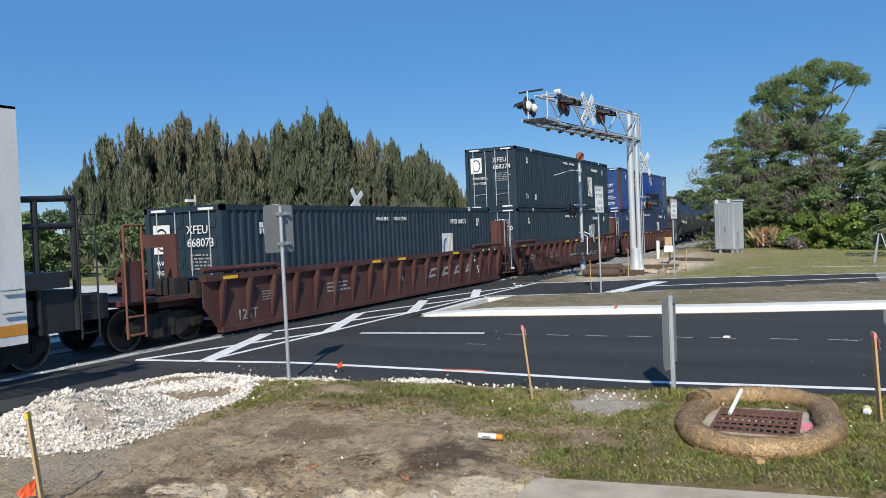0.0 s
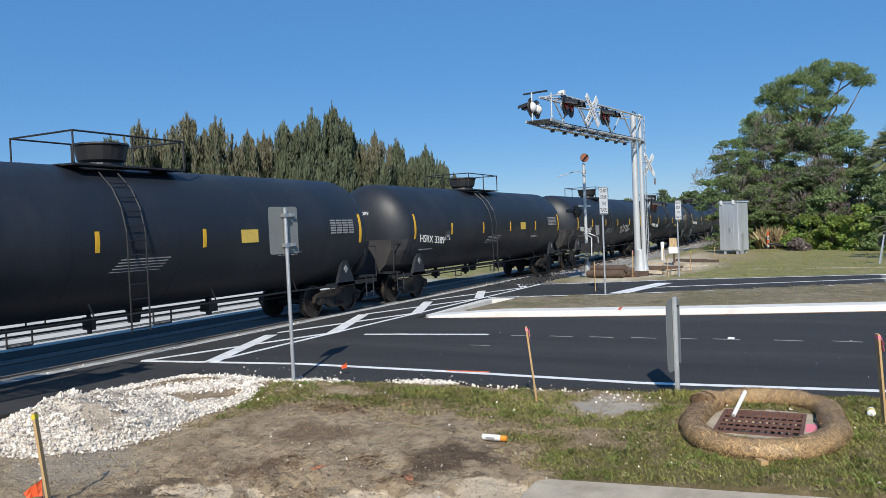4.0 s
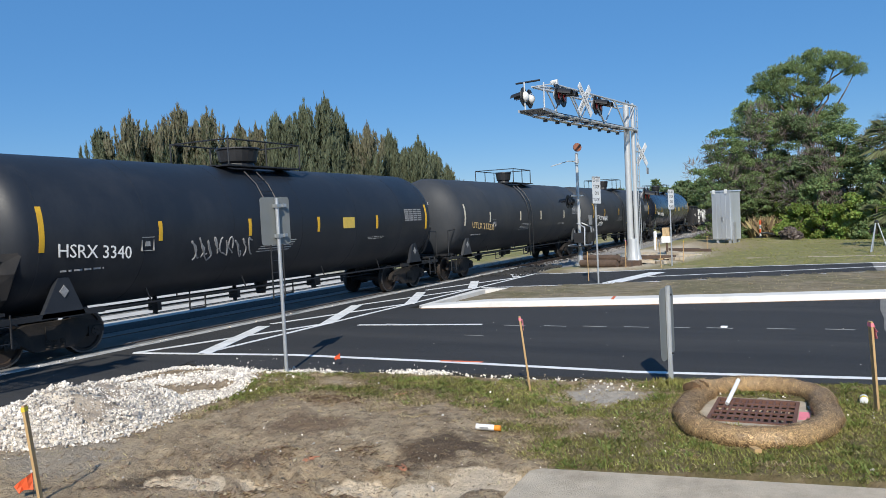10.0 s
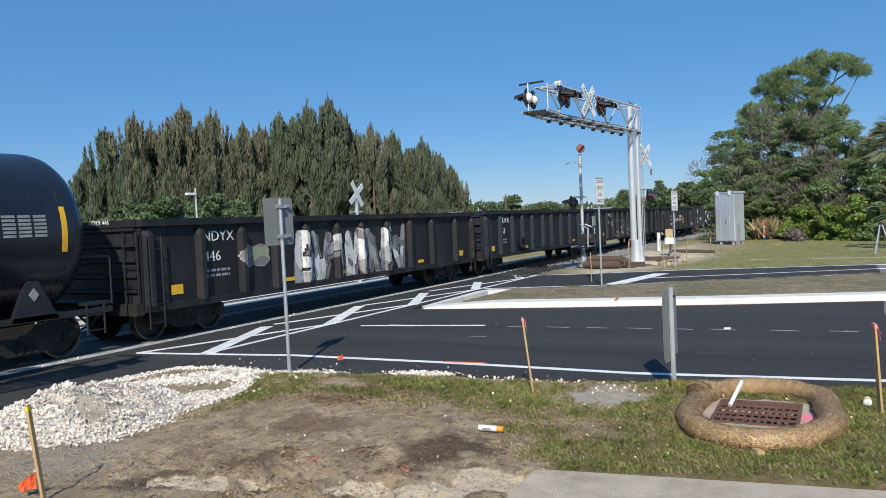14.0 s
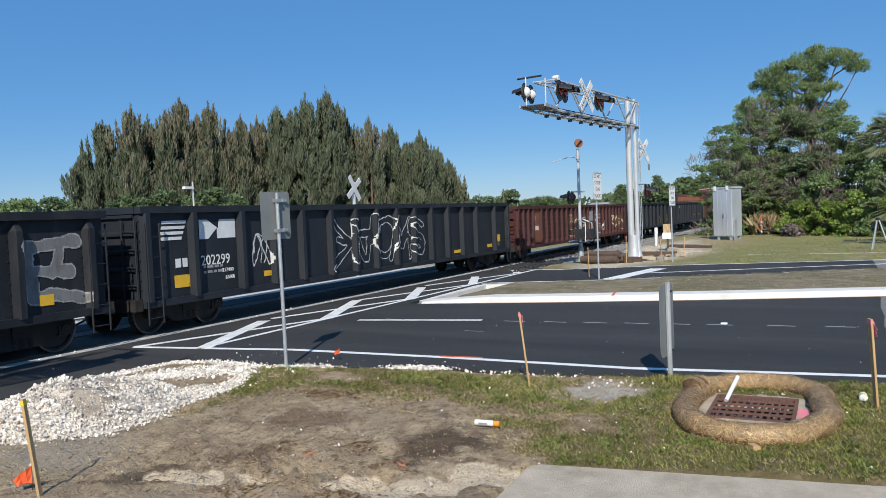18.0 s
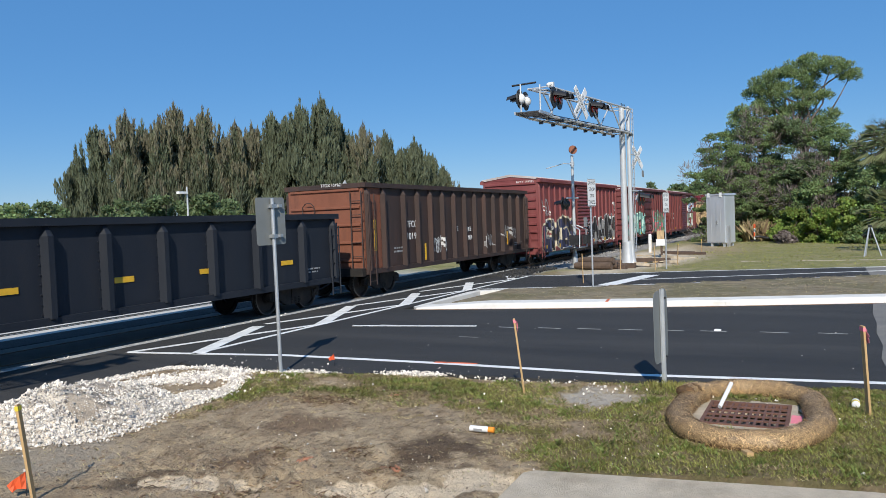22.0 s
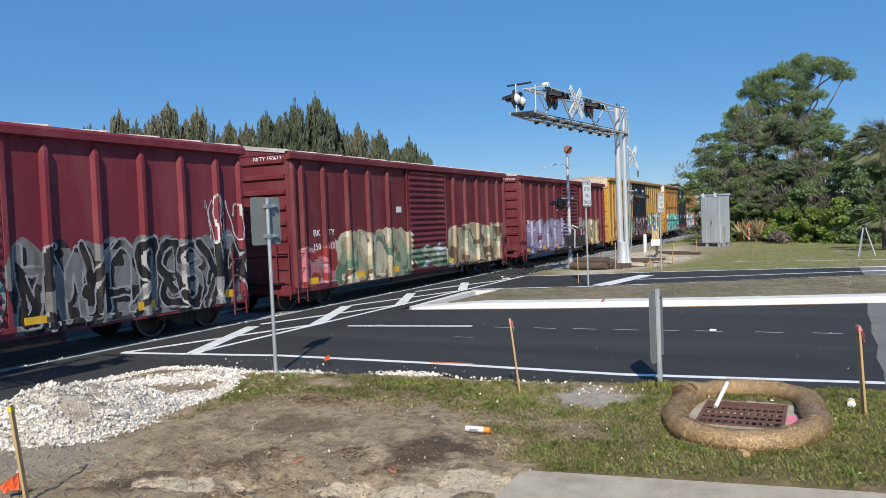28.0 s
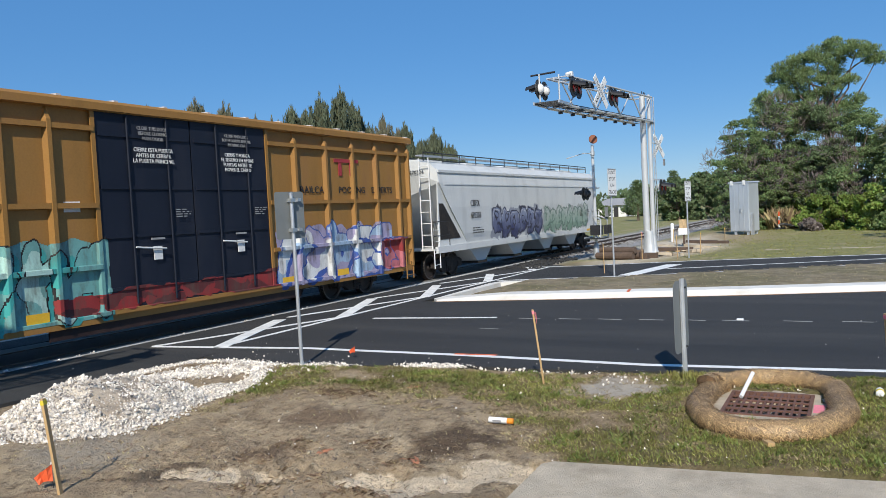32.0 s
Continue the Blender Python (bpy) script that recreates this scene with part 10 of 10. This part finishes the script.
blades("grass_tufts", 11500, 6.4, 11.0, -3.2, 8.8, 0.075, 0.0048, lambda x, y: (noise.noise((x * 3.3, y * 3.3, 41)) + 0.6 * noise.noise((x * 9, y * 9, 42)) - 0.12) * 2.0 if on_verge(x, y) and grassness(x, y) > 0.22 and heap_z(x, y) < 0.01 else 0, M["tuft"], "ranker dark green tufts in the turf", 18, 0.96, 0.45)
blades("torn_turf", 5200, 4.6, 9, 3, 7, 0.075, 0.0028, lambda x, y: rooty(x, y) * 2.0 + 0.004 if on_verge(x, y) and heap_z(x, y) < 0.01 else 0, M["root"], "mats of dead brown roots torn out of the soil", 19, 0.997, 0.9)
blades("roots", 2200, 4.6, 9.5, 2.6, 8.0, 0.08, 0.0022, lambda x, y: 0.08 + rough_soil(x, y) * 0.6 if on_verge(x, y) and heap_z(x, y) < 0.01 and grassness(x, y) < 0.35 else 0, M["root"], "dead brown roots torn out of the soil", 16, 0.995, 0.9)
blades("weeds", 700, 10.2, 10.9, 1.2, 2.4, 0.09, 0.006, lambda x, y: 0.6 if math.hypot(x - 10.4, y - 1.8) < 0.5 else 0, M["grass"], "weeds round the low sign", 13)
blades("lawn", 14000, 33, 62, -9, 6.5, 0.05, 0.014, lambda x, y: 0.5 if x > along(FAR_FAR, y) + 0.6 else 0, M["grass"], "mown lawn with yellowed patches", 14)
blades("median_grass", 5000, 20, 29, -6, 9.0, 0.045, 0.008, lambda x, y: 0.5 if along(CURB, y) + 1.0 < x < along(FAR_NEAR, y) - 0.2 else 0, M["dry_grass"], "dead brown turf on the median", 15, 0.99, 0.6)


# ---- trees ----
def leaf_cloud(rnd, centres, radii, per, size, shape="leaf", up=0.0):
    """Leaves as quads round clump centres; returns vertices and faces."""
    out = []
    for c, r in zip(centres, radii):
        k = per
        d = rnd.normal(size=(k, 3))
        d /= np.linalg.norm(d, axis=1)[:, None]
        p = c + d * (np.asarray(r) * rnd.uniform(0.45, 1.0, (k, 1)) ** 0.6)
        if shape != "leaf":
            a = d * 0.45 + rnd.normal(size=(k, 3)) * 0.3 + np.array([0, 0, up])
        else:
            a = rnd.normal(size=(k, 3)) + d * 0.4 + np.array([0, 0, up])
        a /= np.linalg.norm(a, axis=1)[:, None]
        b = np.cross(a, rnd.normal(size=(k, 3)))
        b /= np.linalg.norm(b, axis=1)[:, None]
        s = size * rnd.uniform(0.6, 1.3, (k, 1))
        w = {"leaf": 0.42, "needle": 0.11, "plume": 0.075, "twig": 0.035}[shape]
        q = np.stack([p, p + a * s * 0.5 + b * s * w, p + a * s, p + a * s * 0.5 - b * s * w], 1)
        out.append(q.reshape(-1, 3))
    v = np.concatenate(out)
    return v, np.arange(len(v)).reshape(-1, 4)


def cloud_mesh(name, v, f, material):
    return scatter_mesh(name, [(v, f)], [(0, np.eye(3), np.zeros(3))], material)


def limb(bm, a, b, r0, r1, bend=0.15, n=4, seed=0):
    rnd = random.Random(seed)
    a, b = Vector(a), Vector(b)
    L = (b - a).length
    pts = [a + (b - a) * (k / n) + Vector([rnd.uniform(-1, 1) * bend * L * 0.25 if 0 < k < n else 0 for _ in range(3)]) for k in range(n + 1)]
    for k in range(n):
        rod(bm, pts[k], pts[k + 1], r0 + (r1 - r0) * k / n, 8, r0 + (r1 - r0) * (k + 1) / n)


M["bark"] = mat("bark", (0.15, 0.115, 0.085), 0.95, var=0.35, scale=5, bump=0.6, bscale=30, stretch=(1, 1, 0.3))
M["pine_bark"] = mat("pine_bark", (0.17, 0.13, 0.105), 0.95, var=0.35, scale=5, bump=0.6, bscale=30)
M["casuarina"] = leafy("casuarina", (0.136, 0.156, 0.098), 0.4, 0.25, mix=0.22)
M["casuarina_tip"] = leafy("casuarina_tip", (0.195, 0.185, 0.122), 0.3, 0.25, mix=0.22)
M["leaf"] = leafy("leaf", (0.21, 0.28, 0.115), 0.4, 0.35)
M["leaf_bright"] = leafy("leaf_bright", (0.28, 0.36, 0.09), 0.4, 0.4)
M["leaf_dark"] = leafy("leaf_dark", (0.15, 0.20, 0.092), 0.4, 0.3)
M["needle"] = leafy("needle", (0.24, 0.31, 0.135), 0.35, 0.35)
M["twig"] = leafy("twig", (0.20, 0.165, 0.15), 0.3, 0.0)
M["palm"] = leafy("palm", (0.15, 0.165, 0.075), 0.35)


def casuarina(x, y, h, seed):
    """A feathery upright conifer-like tree with many leading shoots."""
    rnd = np.random.default_rng(seed)
    ob = thing("casuarina_tree", "tall feathery grey-green windbreak tree with brownish tips", "tree", "windbreak trees", at=Matrix.Translation((x, y, -0.1)))
    bm = bmesh.new()
    limb(bm, (0, 0, 0), (0, 0, h * 0.9), 0.22, 0.03, 0.03, 6, seed)
    cs, rs, tip_c, tip_r = [], [], [], []
    for k in range(54):
        f = rnd.uniform(0.03, 1.0) ** 0.95
        z = h * (0.02 + 0.86 * f)
        R = (3.6 * (1 - f) ** 0.85 + 0.12) * h / 14
        a, d = rnd.uniform(0, 6.283), R * rnd.uniform(0.35, 1.0)
        c = np.array([d * math.cos(a), d * math.sin(a), z])
        cs.append(c)
        rs.append((0.46, 0.46, 1.25))
        if k % 3 == 0:
            limb(bm, (0, 0, max(0.2, z - 1.6)), tuple(c), 0.05, 0.015, 0.1, 3, seed + k)
        for j in range(3):
            q = c * np.array([rnd.uniform(0.8, 1.2), rnd.uniform(0.8, 1.2), 1]) + np.array([rnd.normal() * 0.3, rnd.normal() * 0.3, rnd.uniform(0.4, 1.3)])
            if q[2] < h - 0.3:
                tip_c.append(q)
                tip_r.append((0.10, 0.10, 0.7))
    for k in range(17):
        a, d = rnd.uniform(0, 6.283), rnd.uniform(0.1, 2.3)
        z = h - 0.55 - d * 0.85
        tip_c += [np.array([d * math.cos(a), d * math.sin(a), z]), np.array([d * 0.9 * math.cos(a), d * 0.9 * math.sin(a), z - 0.8])]
        tip_r += [(0.06, 0.06, 0.75), (0.16, 0.16, 0.8)]
    for z, r in ((h - 0.15, 0.05), (h - 0.8, 0.12), (h - 1.6, 0.2)):
        tip_c.append(np.array([0, 0, z]))
        tip_r.append((r, r, 0.8))
    part("trunk", bm, M["bark"], ob)
    v, f = leaf_cloud(rnd, cs, rs, 210, 0.66, "plume", 1.5)
    mesh_part("crown", cloud_mesh("crown", v, f, M["casuarina"]), None, ob)
    v, f = leaf_cloud(rnd, tip_c, tip_r, 40, 0.55, "plume", 2.4)
    mesh_part("tip_foliage", cloud_mesh("tip_foliage", v, f, M["casuarina_tip"] if 103 < seed < 111 or seed % 5 == 2 else M["casuarina"]), None, ob, "feathery shoots")


for k, (x, y, h) in enumerate([(52.2, 65.8, 10.2), (52.4, 63.1, 13.1), (53.1, 59.9, 14.4), (56.2, 61.1, 13.7), (54.6, 57.2, 13.7), (57.0, 57.6, 15.4), (59.5, 57.9, 14.0), (58.2, 55.0, 14.7),
                               (62.4, 56.2, 12.4), (60.2, 52.7, 13.4), (62.8, 52.8, 13.4), (63.3, 50.5, 14.5), (66.6, 51.3, 14.4), (63.5, 47.1, 15.3), (65.5, 46.0, 15.9), (68.7, 46.7, 15.0),
                               (71.2, 46.5, 12.8), (69.5, 43.5, 13.3), (74.1, 43.7, 12.7), (76.6, 43.4, 11.0), (75.7, 40.9, 12.0), (80.0, 41.3, 10.6), (82.6, 40.7, 8.9), (83.9, 40.2, 6.6)]):
    casuarina(x, y, h - 0.8, 100 + k)


def broadleaf(name, x, y, h, spread, label, seed, leaf="leaf", size=0.34, clumps=46, per=85, low=0.15, trunk=0.2, group="roadside trees", bare=0, flatten=0.6):
    rnd = np.random.default_rng(seed)
    ob = thing(name, label, "tree" if h > 3.5 else "shrub", group, at=Matrix.Translation((x, y, -0.1)))
    bm = bmesh.new()
    forks = max(3, int(h / 1.6))
    limb(bm, (0, 0, 0), (0.1, 0.1, h * 0.45), trunk, trunk * 0.6, 0.1, 4, seed)
    cs, rs = [], []
    for k in range(clumps):
        f = rnd.uniform(low, 1.0)
        prof = math.sin(math.pi * min(1.0, 0.18 + 0.78 * f)) ** 0.7
        a, d = rnd.uniform(0, 6.283), spread * prof * math.sqrt(rnd.uniform(0.05, 1.0))
        c = np.array([d * math.cos(a), d * math.sin(a), h * f - 0.3])
        cs.append(c)
        r = spread * rnd.uniform(0.14, 0.26)
        rs.append((r, r, r * flatten))
        if k < forks * 3:
            limb(bm, (0.1, 0.1, h * rnd.uniform(0.2, 0.45)), tuple(c), trunk * 0.35, 0.02, 0.2, 4, seed + k)
    part("trunk", bm, M["bark"], ob)
    v, f = leaf_cloud(rnd, cs, rs, per, size, "leaf", 0.35)
    mesh_part("crown", cloud_mesh("crown", v, f, M[leaf]), None, ob)
    if bare:
        v, f = leaf_cloud(rnd, cs[:bare], [(0.9, 0.9, 0.9)] * bare, 240, 0.5, "twig", 0.4)
        mesh_part("twig_mass", cloud_mesh("twig_mass", v, f, M["twig"]), None, ob, "grey leafless twigs")["kind"] = "stuff"
    return ob


def pine(x, y, h, seed):
    """A slash pine: bare forked trunk, flattened tufted crown with gaps."""
    rnd = np.random.default_rng(seed)
    ob = thing("pine_tree", "tall pine with a flat-topped tufted crown above the thicket", "tree", "roadside trees", at=Matrix.Translation((x, y, -0.1)))
    bm = bmesh.new()
    limb(bm, (0, 0, 0), (0.2, 0.4, h * 0.62), 0.3, 0.18, 0.05, 6, seed)
    heads = [(-0.7, 13.55, 1.0), (0.7, 13.3, 1.0), (-1.75, 13.0, 0.9), (-3.0, 12.4, 0.65), (2.0, 12.7, 0.95), (3.1, 12.3, 0.85), (3.75, 11.7, 0.6), (1.5, 11.5, 1.0), (-0.1, 11.8, 0.7), (2.7, 10.6, 1.0),
             (4.0, 10.2, 0.85), (1.0, 9.9, 1.0), (-1.1, 10.9, 0.5), (4.7, 9.3, 0.8), (3.5, 9.0, 1.0), (1.8, 8.8, 1.0), (-0.2, 8.9, 0.8), (-2.6, 13.0, 0.5), (0.0, 12.6, 0.8), (5.4, 8.5, 0.7), (0.2, 10.7, 0.9), (2.1, 9.8, 1.0), (3.2, 8.1, 1.0), (1.0, 8.0, 1.0), (-1.3, 9.5, 0.8), (4.8, 10.0, 0.6), (2.2, 11.6, 0.8), (-0.6, 8.0, 0.9)]
    cs, rs = [], []
    for k, (ay, z, r) in enumerate(heads):
        ax = 0.7 * math.sin(k * 2.4)
        limb(bm, (0.15, 0.3, min(z - 1.0, h * (0.42 + 0.018 * k))), (ax, ay, z - 0.2), 0.1, 0.03, 0.22, 5, seed + k)
        for _ in range(int(19 * r)):
            d = rnd.normal(size=3)
            d /= np.linalg.norm(d)
            cs.append(np.array([ax, ay, z]) + d * np.array([r, r, r * 0.55]))
            rs.append((0.36, 0.36, 0.22))
    part("trunk", bm, M["pine_bark"], ob)
    v, f = leaf_cloud(rnd, cs, rs, 120, 0.24, "needle", 0.5)
    mesh_part("crown", cloud_mesh("crown", v, f, M["needle"]), None, ob)


pine(66.5, 1.3, 14.2, 31)
THICKET = "leafy green tree in the thicket behind the lawn"
for k, (x, y, h, s, leaf, bare) in enumerate([(61.5, 7.2, 8.6, 2.4, "leaf", 4), (64.0, 5.0, 9.6, 2.5, "leaf", 6), (64.5, 2.4, 9.4, 2.6, "leaf_dark", 8), (63.5, -0.4, 8.9, 2.6, "leaf", 0), (64, -3.2, 8.2, 2.6, "leaf_dark", 4),
                                              (63.5, 5.9, 5.4, 1.8, "leaf_dark", 0), (63.6, 3.4, 5.2, 2.0, "leaf", 0), (62, -6.0, 8.0, 3.0, "leaf", 0), (70, 7.0, 7.5, 2.4, "leaf_dark", 3), (66, -9.5, 8.0, 3.5, "leaf", 0), (70, -14, 9, 4, "leaf_dark", 0), (68, 4.0, 7.0, 3.0, "leaf_dark", 0), (68, -1.0, 7.2, 3.2, "leaf_dark", 0), (68.5, -5.5, 7.4, 3.2, "leaf_dark", 5), (59.5, -5.0, 6.4, 2.4, "leaf", 0), (62.5, 1.4, 6.6, 2.4, "leaf_dark", 6)]):
    broadleaf("thicket_tree", x, y, h, s, THICKET, 200 + k, leaf, 0.12, 120, 210, 0.03, 0.14, bare=bare * 3, flatten=0.36)
for k, (x, y, h, s, leaf) in enumerate([(63.0, 5.9, 3.4, 1.3, "leaf"), (62.6, 3.4, 3.0, 1.2, "leaf_bright"), (60.0, 2.6, 2.4, 1.1, "leaf_bright"), (57.0, 2.0, 2.7, 1.4, "leaf_bright"), (56.2, 0.5, 2.5, 1.4, "leaf_bright"), (55.0, -1.0, 3.2, 1.5, "leaf_bright"),
                                        (54.4, -2.4, 3.6, 1.6, "leaf"), (54.0, -4.2, 3.8, 1.8, "leaf_bright"), (57.5, -3.0, 5.6, 1.9, "leaf"), (53.0, -6.5, 4.0, 2.0, "leaf"), (58, 0.8, 4.3, 1.7, "leaf"), (55.6, 2.6, 1.2, 0.7, "twig")]):
    broadleaf("thicket_shrub", x, y, h, s, "bright green shrub at the lawn's edge" if leaf != "twig" else "low grey-brown twiggy shrub", 300 + k, leaf, 0.16, 40, 150, 0.0, 0.06)
blades("dry_clump", 420, 60.5, 62.5, 3.6, 5.6, 1.5, 0.05, lambda x, y: 0.6 if math.hypot(x - 61.5, y - 4.6) < 1.0 else 0, M["dry_grass"], "tall clump of dry grass at the thicket's foot", 21, 0.7)


def palm(x, y, h, seed, n=26, r=1.5):
    rnd = random.Random(seed)
    ob = thing("palm_tree", "cabbage palm with drooping fan fronds by the lawn", "tree", "palms", at=Matrix.Translation((x, y, -0.1)))
    bm = bmesh.new()
    limb(bm, (0, 0, 0), (0.05, 0.05, h), 0.17, 0.13, 0.03, 5, seed)
    part("trunk", bm, M["bark"], ob)
    for k in range(n):
        a, e = rnd.uniform(0, 6.283), rnd.uniform(-0.7, 1.2)
        d = Vector((math.cos(a) * math.cos(e), math.sin(a) * math.cos(e), math.sin(e)))
        tip = Vector((0.05, 0.05, h)) + d * r * rnd.uniform(0.7, 1.0)
        side = d.cross(Vector((0, 0, 1))).normalized()
        bm = bmesh.new()
        rod(bm, (0.05, 0.05, h), tip, 0.02, 5, 0.01)
        for j in range(15):
            f = (j - 7) / 7
            q = tip + (d * (1 - abs(f) * 0.5) + side * f * 0.9).normalized() * r * 0.62 + Vector((0, 0, -0.18 * r))
            w = side.cross(d).normalized() * 0.02 + side * 0.02
            p0 = bm.verts.new(tip - w)
            p1 = bm.verts.new(tip + w)
            p2 = bm.verts.new(tip.lerp(q, 0.6) + w * 1.3)
            p3 = bm.verts.new(q)
            p4 = bm.verts.new(tip.lerp(q, 0.6) - w * 1.3)
            bm.faces.new((p0, p1, p2, p3, p4))
        part("frond", bm, M["palm"], ob)


palm(45.5, -2.95, 1.9, 5, 44, 1.25)
palm(58.5, -3.7, 6.4, 6, 44, 1.6)

# hedge and brush beyond the crossing, and the far tree line
for k, (x, y, h, s) in enumerate([(33.9, 49.5, 5.0, 3.0), (36.8, 50.0, 5.0, 3.0), (33.0, 52.5, 5.0, 3.2), (36.1, 41.5, 5.0, 2.3), (38.8, 40.5, 5.0, 2.4), (39.1, 37.2, 5.0, 2.4), (43.4, 38.6, 4.8, 2.4), (46.5, 37.5, 4.2, 2.2), (29.5, 55, 5.0, 3.4), (26, 60, 5.2, 3.6), (48.5, 35.5, 3.4, 2.0)]):
    broadleaf("brush", x, y, h, s, "dense green brush beyond the crossing", 400 + k, "leaf" if x < 34 else "leaf_dark", 0.22, 46, 150, 0.0, 0.1, "brush beyond the track")
for k, (x, y, h, s) in enumerate([(164, 73, 6.6, 5), (158, 63, 7.2, 5), (179, 63, 5.8, 6), (190, 61, 5.6, 5), (109, 18.5, 6.2, 3.2), (105, 20.5, 5.2, 3.0), (116, 16.0, 6.6, 3.0), (150, 36, 5.8, 4), (148, 29, 7.0, 3.5), (193, 53, 5.0, 6), (214, 53, 6.0, 7), (140, 44, 4.2, 4), (175, 74, 6, 5), (205, 72, 6, 6), (240, 60, 7, 8), (150, 16, 6.5, 3), (175, 10, 7, 4), (190, 28, 6, 4)]):
    broadleaf("distant_tree", x, y, h, s, "distant rounded green tree beyond the track", 500 + k, "leaf_dark", 0.45, 44, 110, 0.05, 0.25, "distant trees")
rnd0 = np.random.default_rng(9)
cs, rs = [], []
for k in range(420):
    a = radians(rnd0.uniform(-62, 118))
    d = rnd0.uniform(330, 520)
    h = rnd0.uniform(3, 9)
    cs.append(np.array([d * math.cos(a), d * math.sin(a) + 10, h * 0.5]))
    rs.append((9, 9, h * 0.6))
v, f = leaf_cloud(rnd0, cs, rs, 80, 3.0)
tagged(new("distant_woods", cloud_mesh("distant_woods", v, f, M["leaf_dark"])), "low belt of distant woods on the horizon", "woods", kind="stuff")


def araucaria(x, y, h, seed):
    ob = thing("araucaria_tree", "tiered narrow araucaria pine far beyond the track", "tree", "distant trees", at=Matrix.Translation((x, y, -0.1)))
    rnd = np.random.default_rng(seed)
    bm = bmesh.new()
    limb(bm, (0, 0, 0), (0, 0, h), 0.2, 0.03, 0.01, 5, seed)
    part("trunk", bm, M["bark"], ob)
    cs, rs = [], []
    for k in range(12):
        z = h * (0.2 + 0.78 * k / 12)
        for j in range(6):
            a = j * 1.047 + k * 0.4
            for q in (0.4, 0.8, 1.1):
                d = q * (1.9 * (1 - k / 13) + 0.15)
                cs.append(np.array([d * math.cos(a), d * math.sin(a), z + d * 0.12]))
                rs.append((0.24, 0.24, 0.12))
    v, f = leaf_cloud(rnd, cs, rs, 16, 0.4, "needle", 0.4)
    mesh_part("crown", cloud_mesh("crown", v, f, M["leaf_dark"]), None, ob)


araucaria(137.3, 27.5, 8.2, 3)
araucaria(112.0, 27.6, 6.0, 4)


def house():
    ob = thing("house", "low white house with a grey hipped roof far beyond the track", "house", "", at=Matrix.Translation((160.0, 43.2, -0.1)) @ pose(0, 0, 0, 0, 0, 20))
    part("wall", boxes((-3.4, 3.4, -5.0, 5.0, 0, 2.5)), M["reefer_white"], ob)
    bm = bmesh.new()
    b = [bm.verts.new(p) for p in ((-4.0, -5.6, 2.45), (4.0, -5.6, 2.45), (4.0, 5.6, 2.45), (-4.0, 5.6, 2.45))]
    t = [bm.verts.new(p) for p in ((0, -2.4, 3.9), (0, 2.4, 3.9))]
    for q in ((b[0], b[1], t[0]), (b[1], b[2], t[1], t[0]), (b[2], b[3], t[1]), (b[3], b[0], t[0], t[1]), (b[3], b[2], b[1], b[0])):
        bm.faces.new(q)
    part("roof", bm, mat("shingles", (0.30, 0.30, 0.31), 0.9, var=0.2, scale=3), ob)
    for y in (-3.6, -1.2, 2.4):
        w = part("window", boxes((-3.46, -3.4, y, y + 1.2, 0.9, 2.0)), M["white_paint"], ob)
        part("pane", boxes((-3.48, -3.46, y + 0.08, y + 1.12, 0.98, 1.92)), M["tank_gloss"], w)
    part("door", boxes((-3.46, -3.4, 0.6, 1.5, 0, 2.05)), M["dark_letter"], ob)


house()
for x, y, h in ((92.5, 38.0, 5.6),):
    p = thing("utility_pole", "slim wooden utility pole beyond the track", "utility pole", "utility poles", at=Matrix.Translation((x, y, -0.1)))
    part("pole", lathe([(0, 0.12), (h, 0.09)], 10, "z"), M["bark"], p)
    part("crossarm", boxes((-0.05, 0.05, -0.4, 0.4, h - 0.4, h - 0.32)), M["bark"], p)


# ---- what moves ----
def motions():
    for car, place in CARS:
        walk(car, [(t, pose(place - SPEED * t, TC, 0)) for t in (0.0, 8.0, 16.0, 24.0, 32.0)])
    place_of = {car: place for car, place in CARS}
    rate = SPEED / WHEEL_R
    for ws, car, x in WHEELSETS:
        s0 = place_of[car] + x
        f0, f1 = max(0, int((s0 - 45.0) / SPEED * FPS)), min(32 * FPS, int((s0 + 2.0) / SPEED * FPS))
        if f1 - f0 < 3:
            continue
        rows = []
        base = ws.matrix_basis.translation.copy()
        for f in sorted({0, 32 * FPS, *range(f0, f1 + 1)}):
            turn = -(min(max(f, f0), f1) - f0) / FPS * rate
            rows.append((f / FPS, Matrix.Translation(base) @ Matrix.Rotation(turn, 4, "Y")))
        walk(ws, rows)


motions()
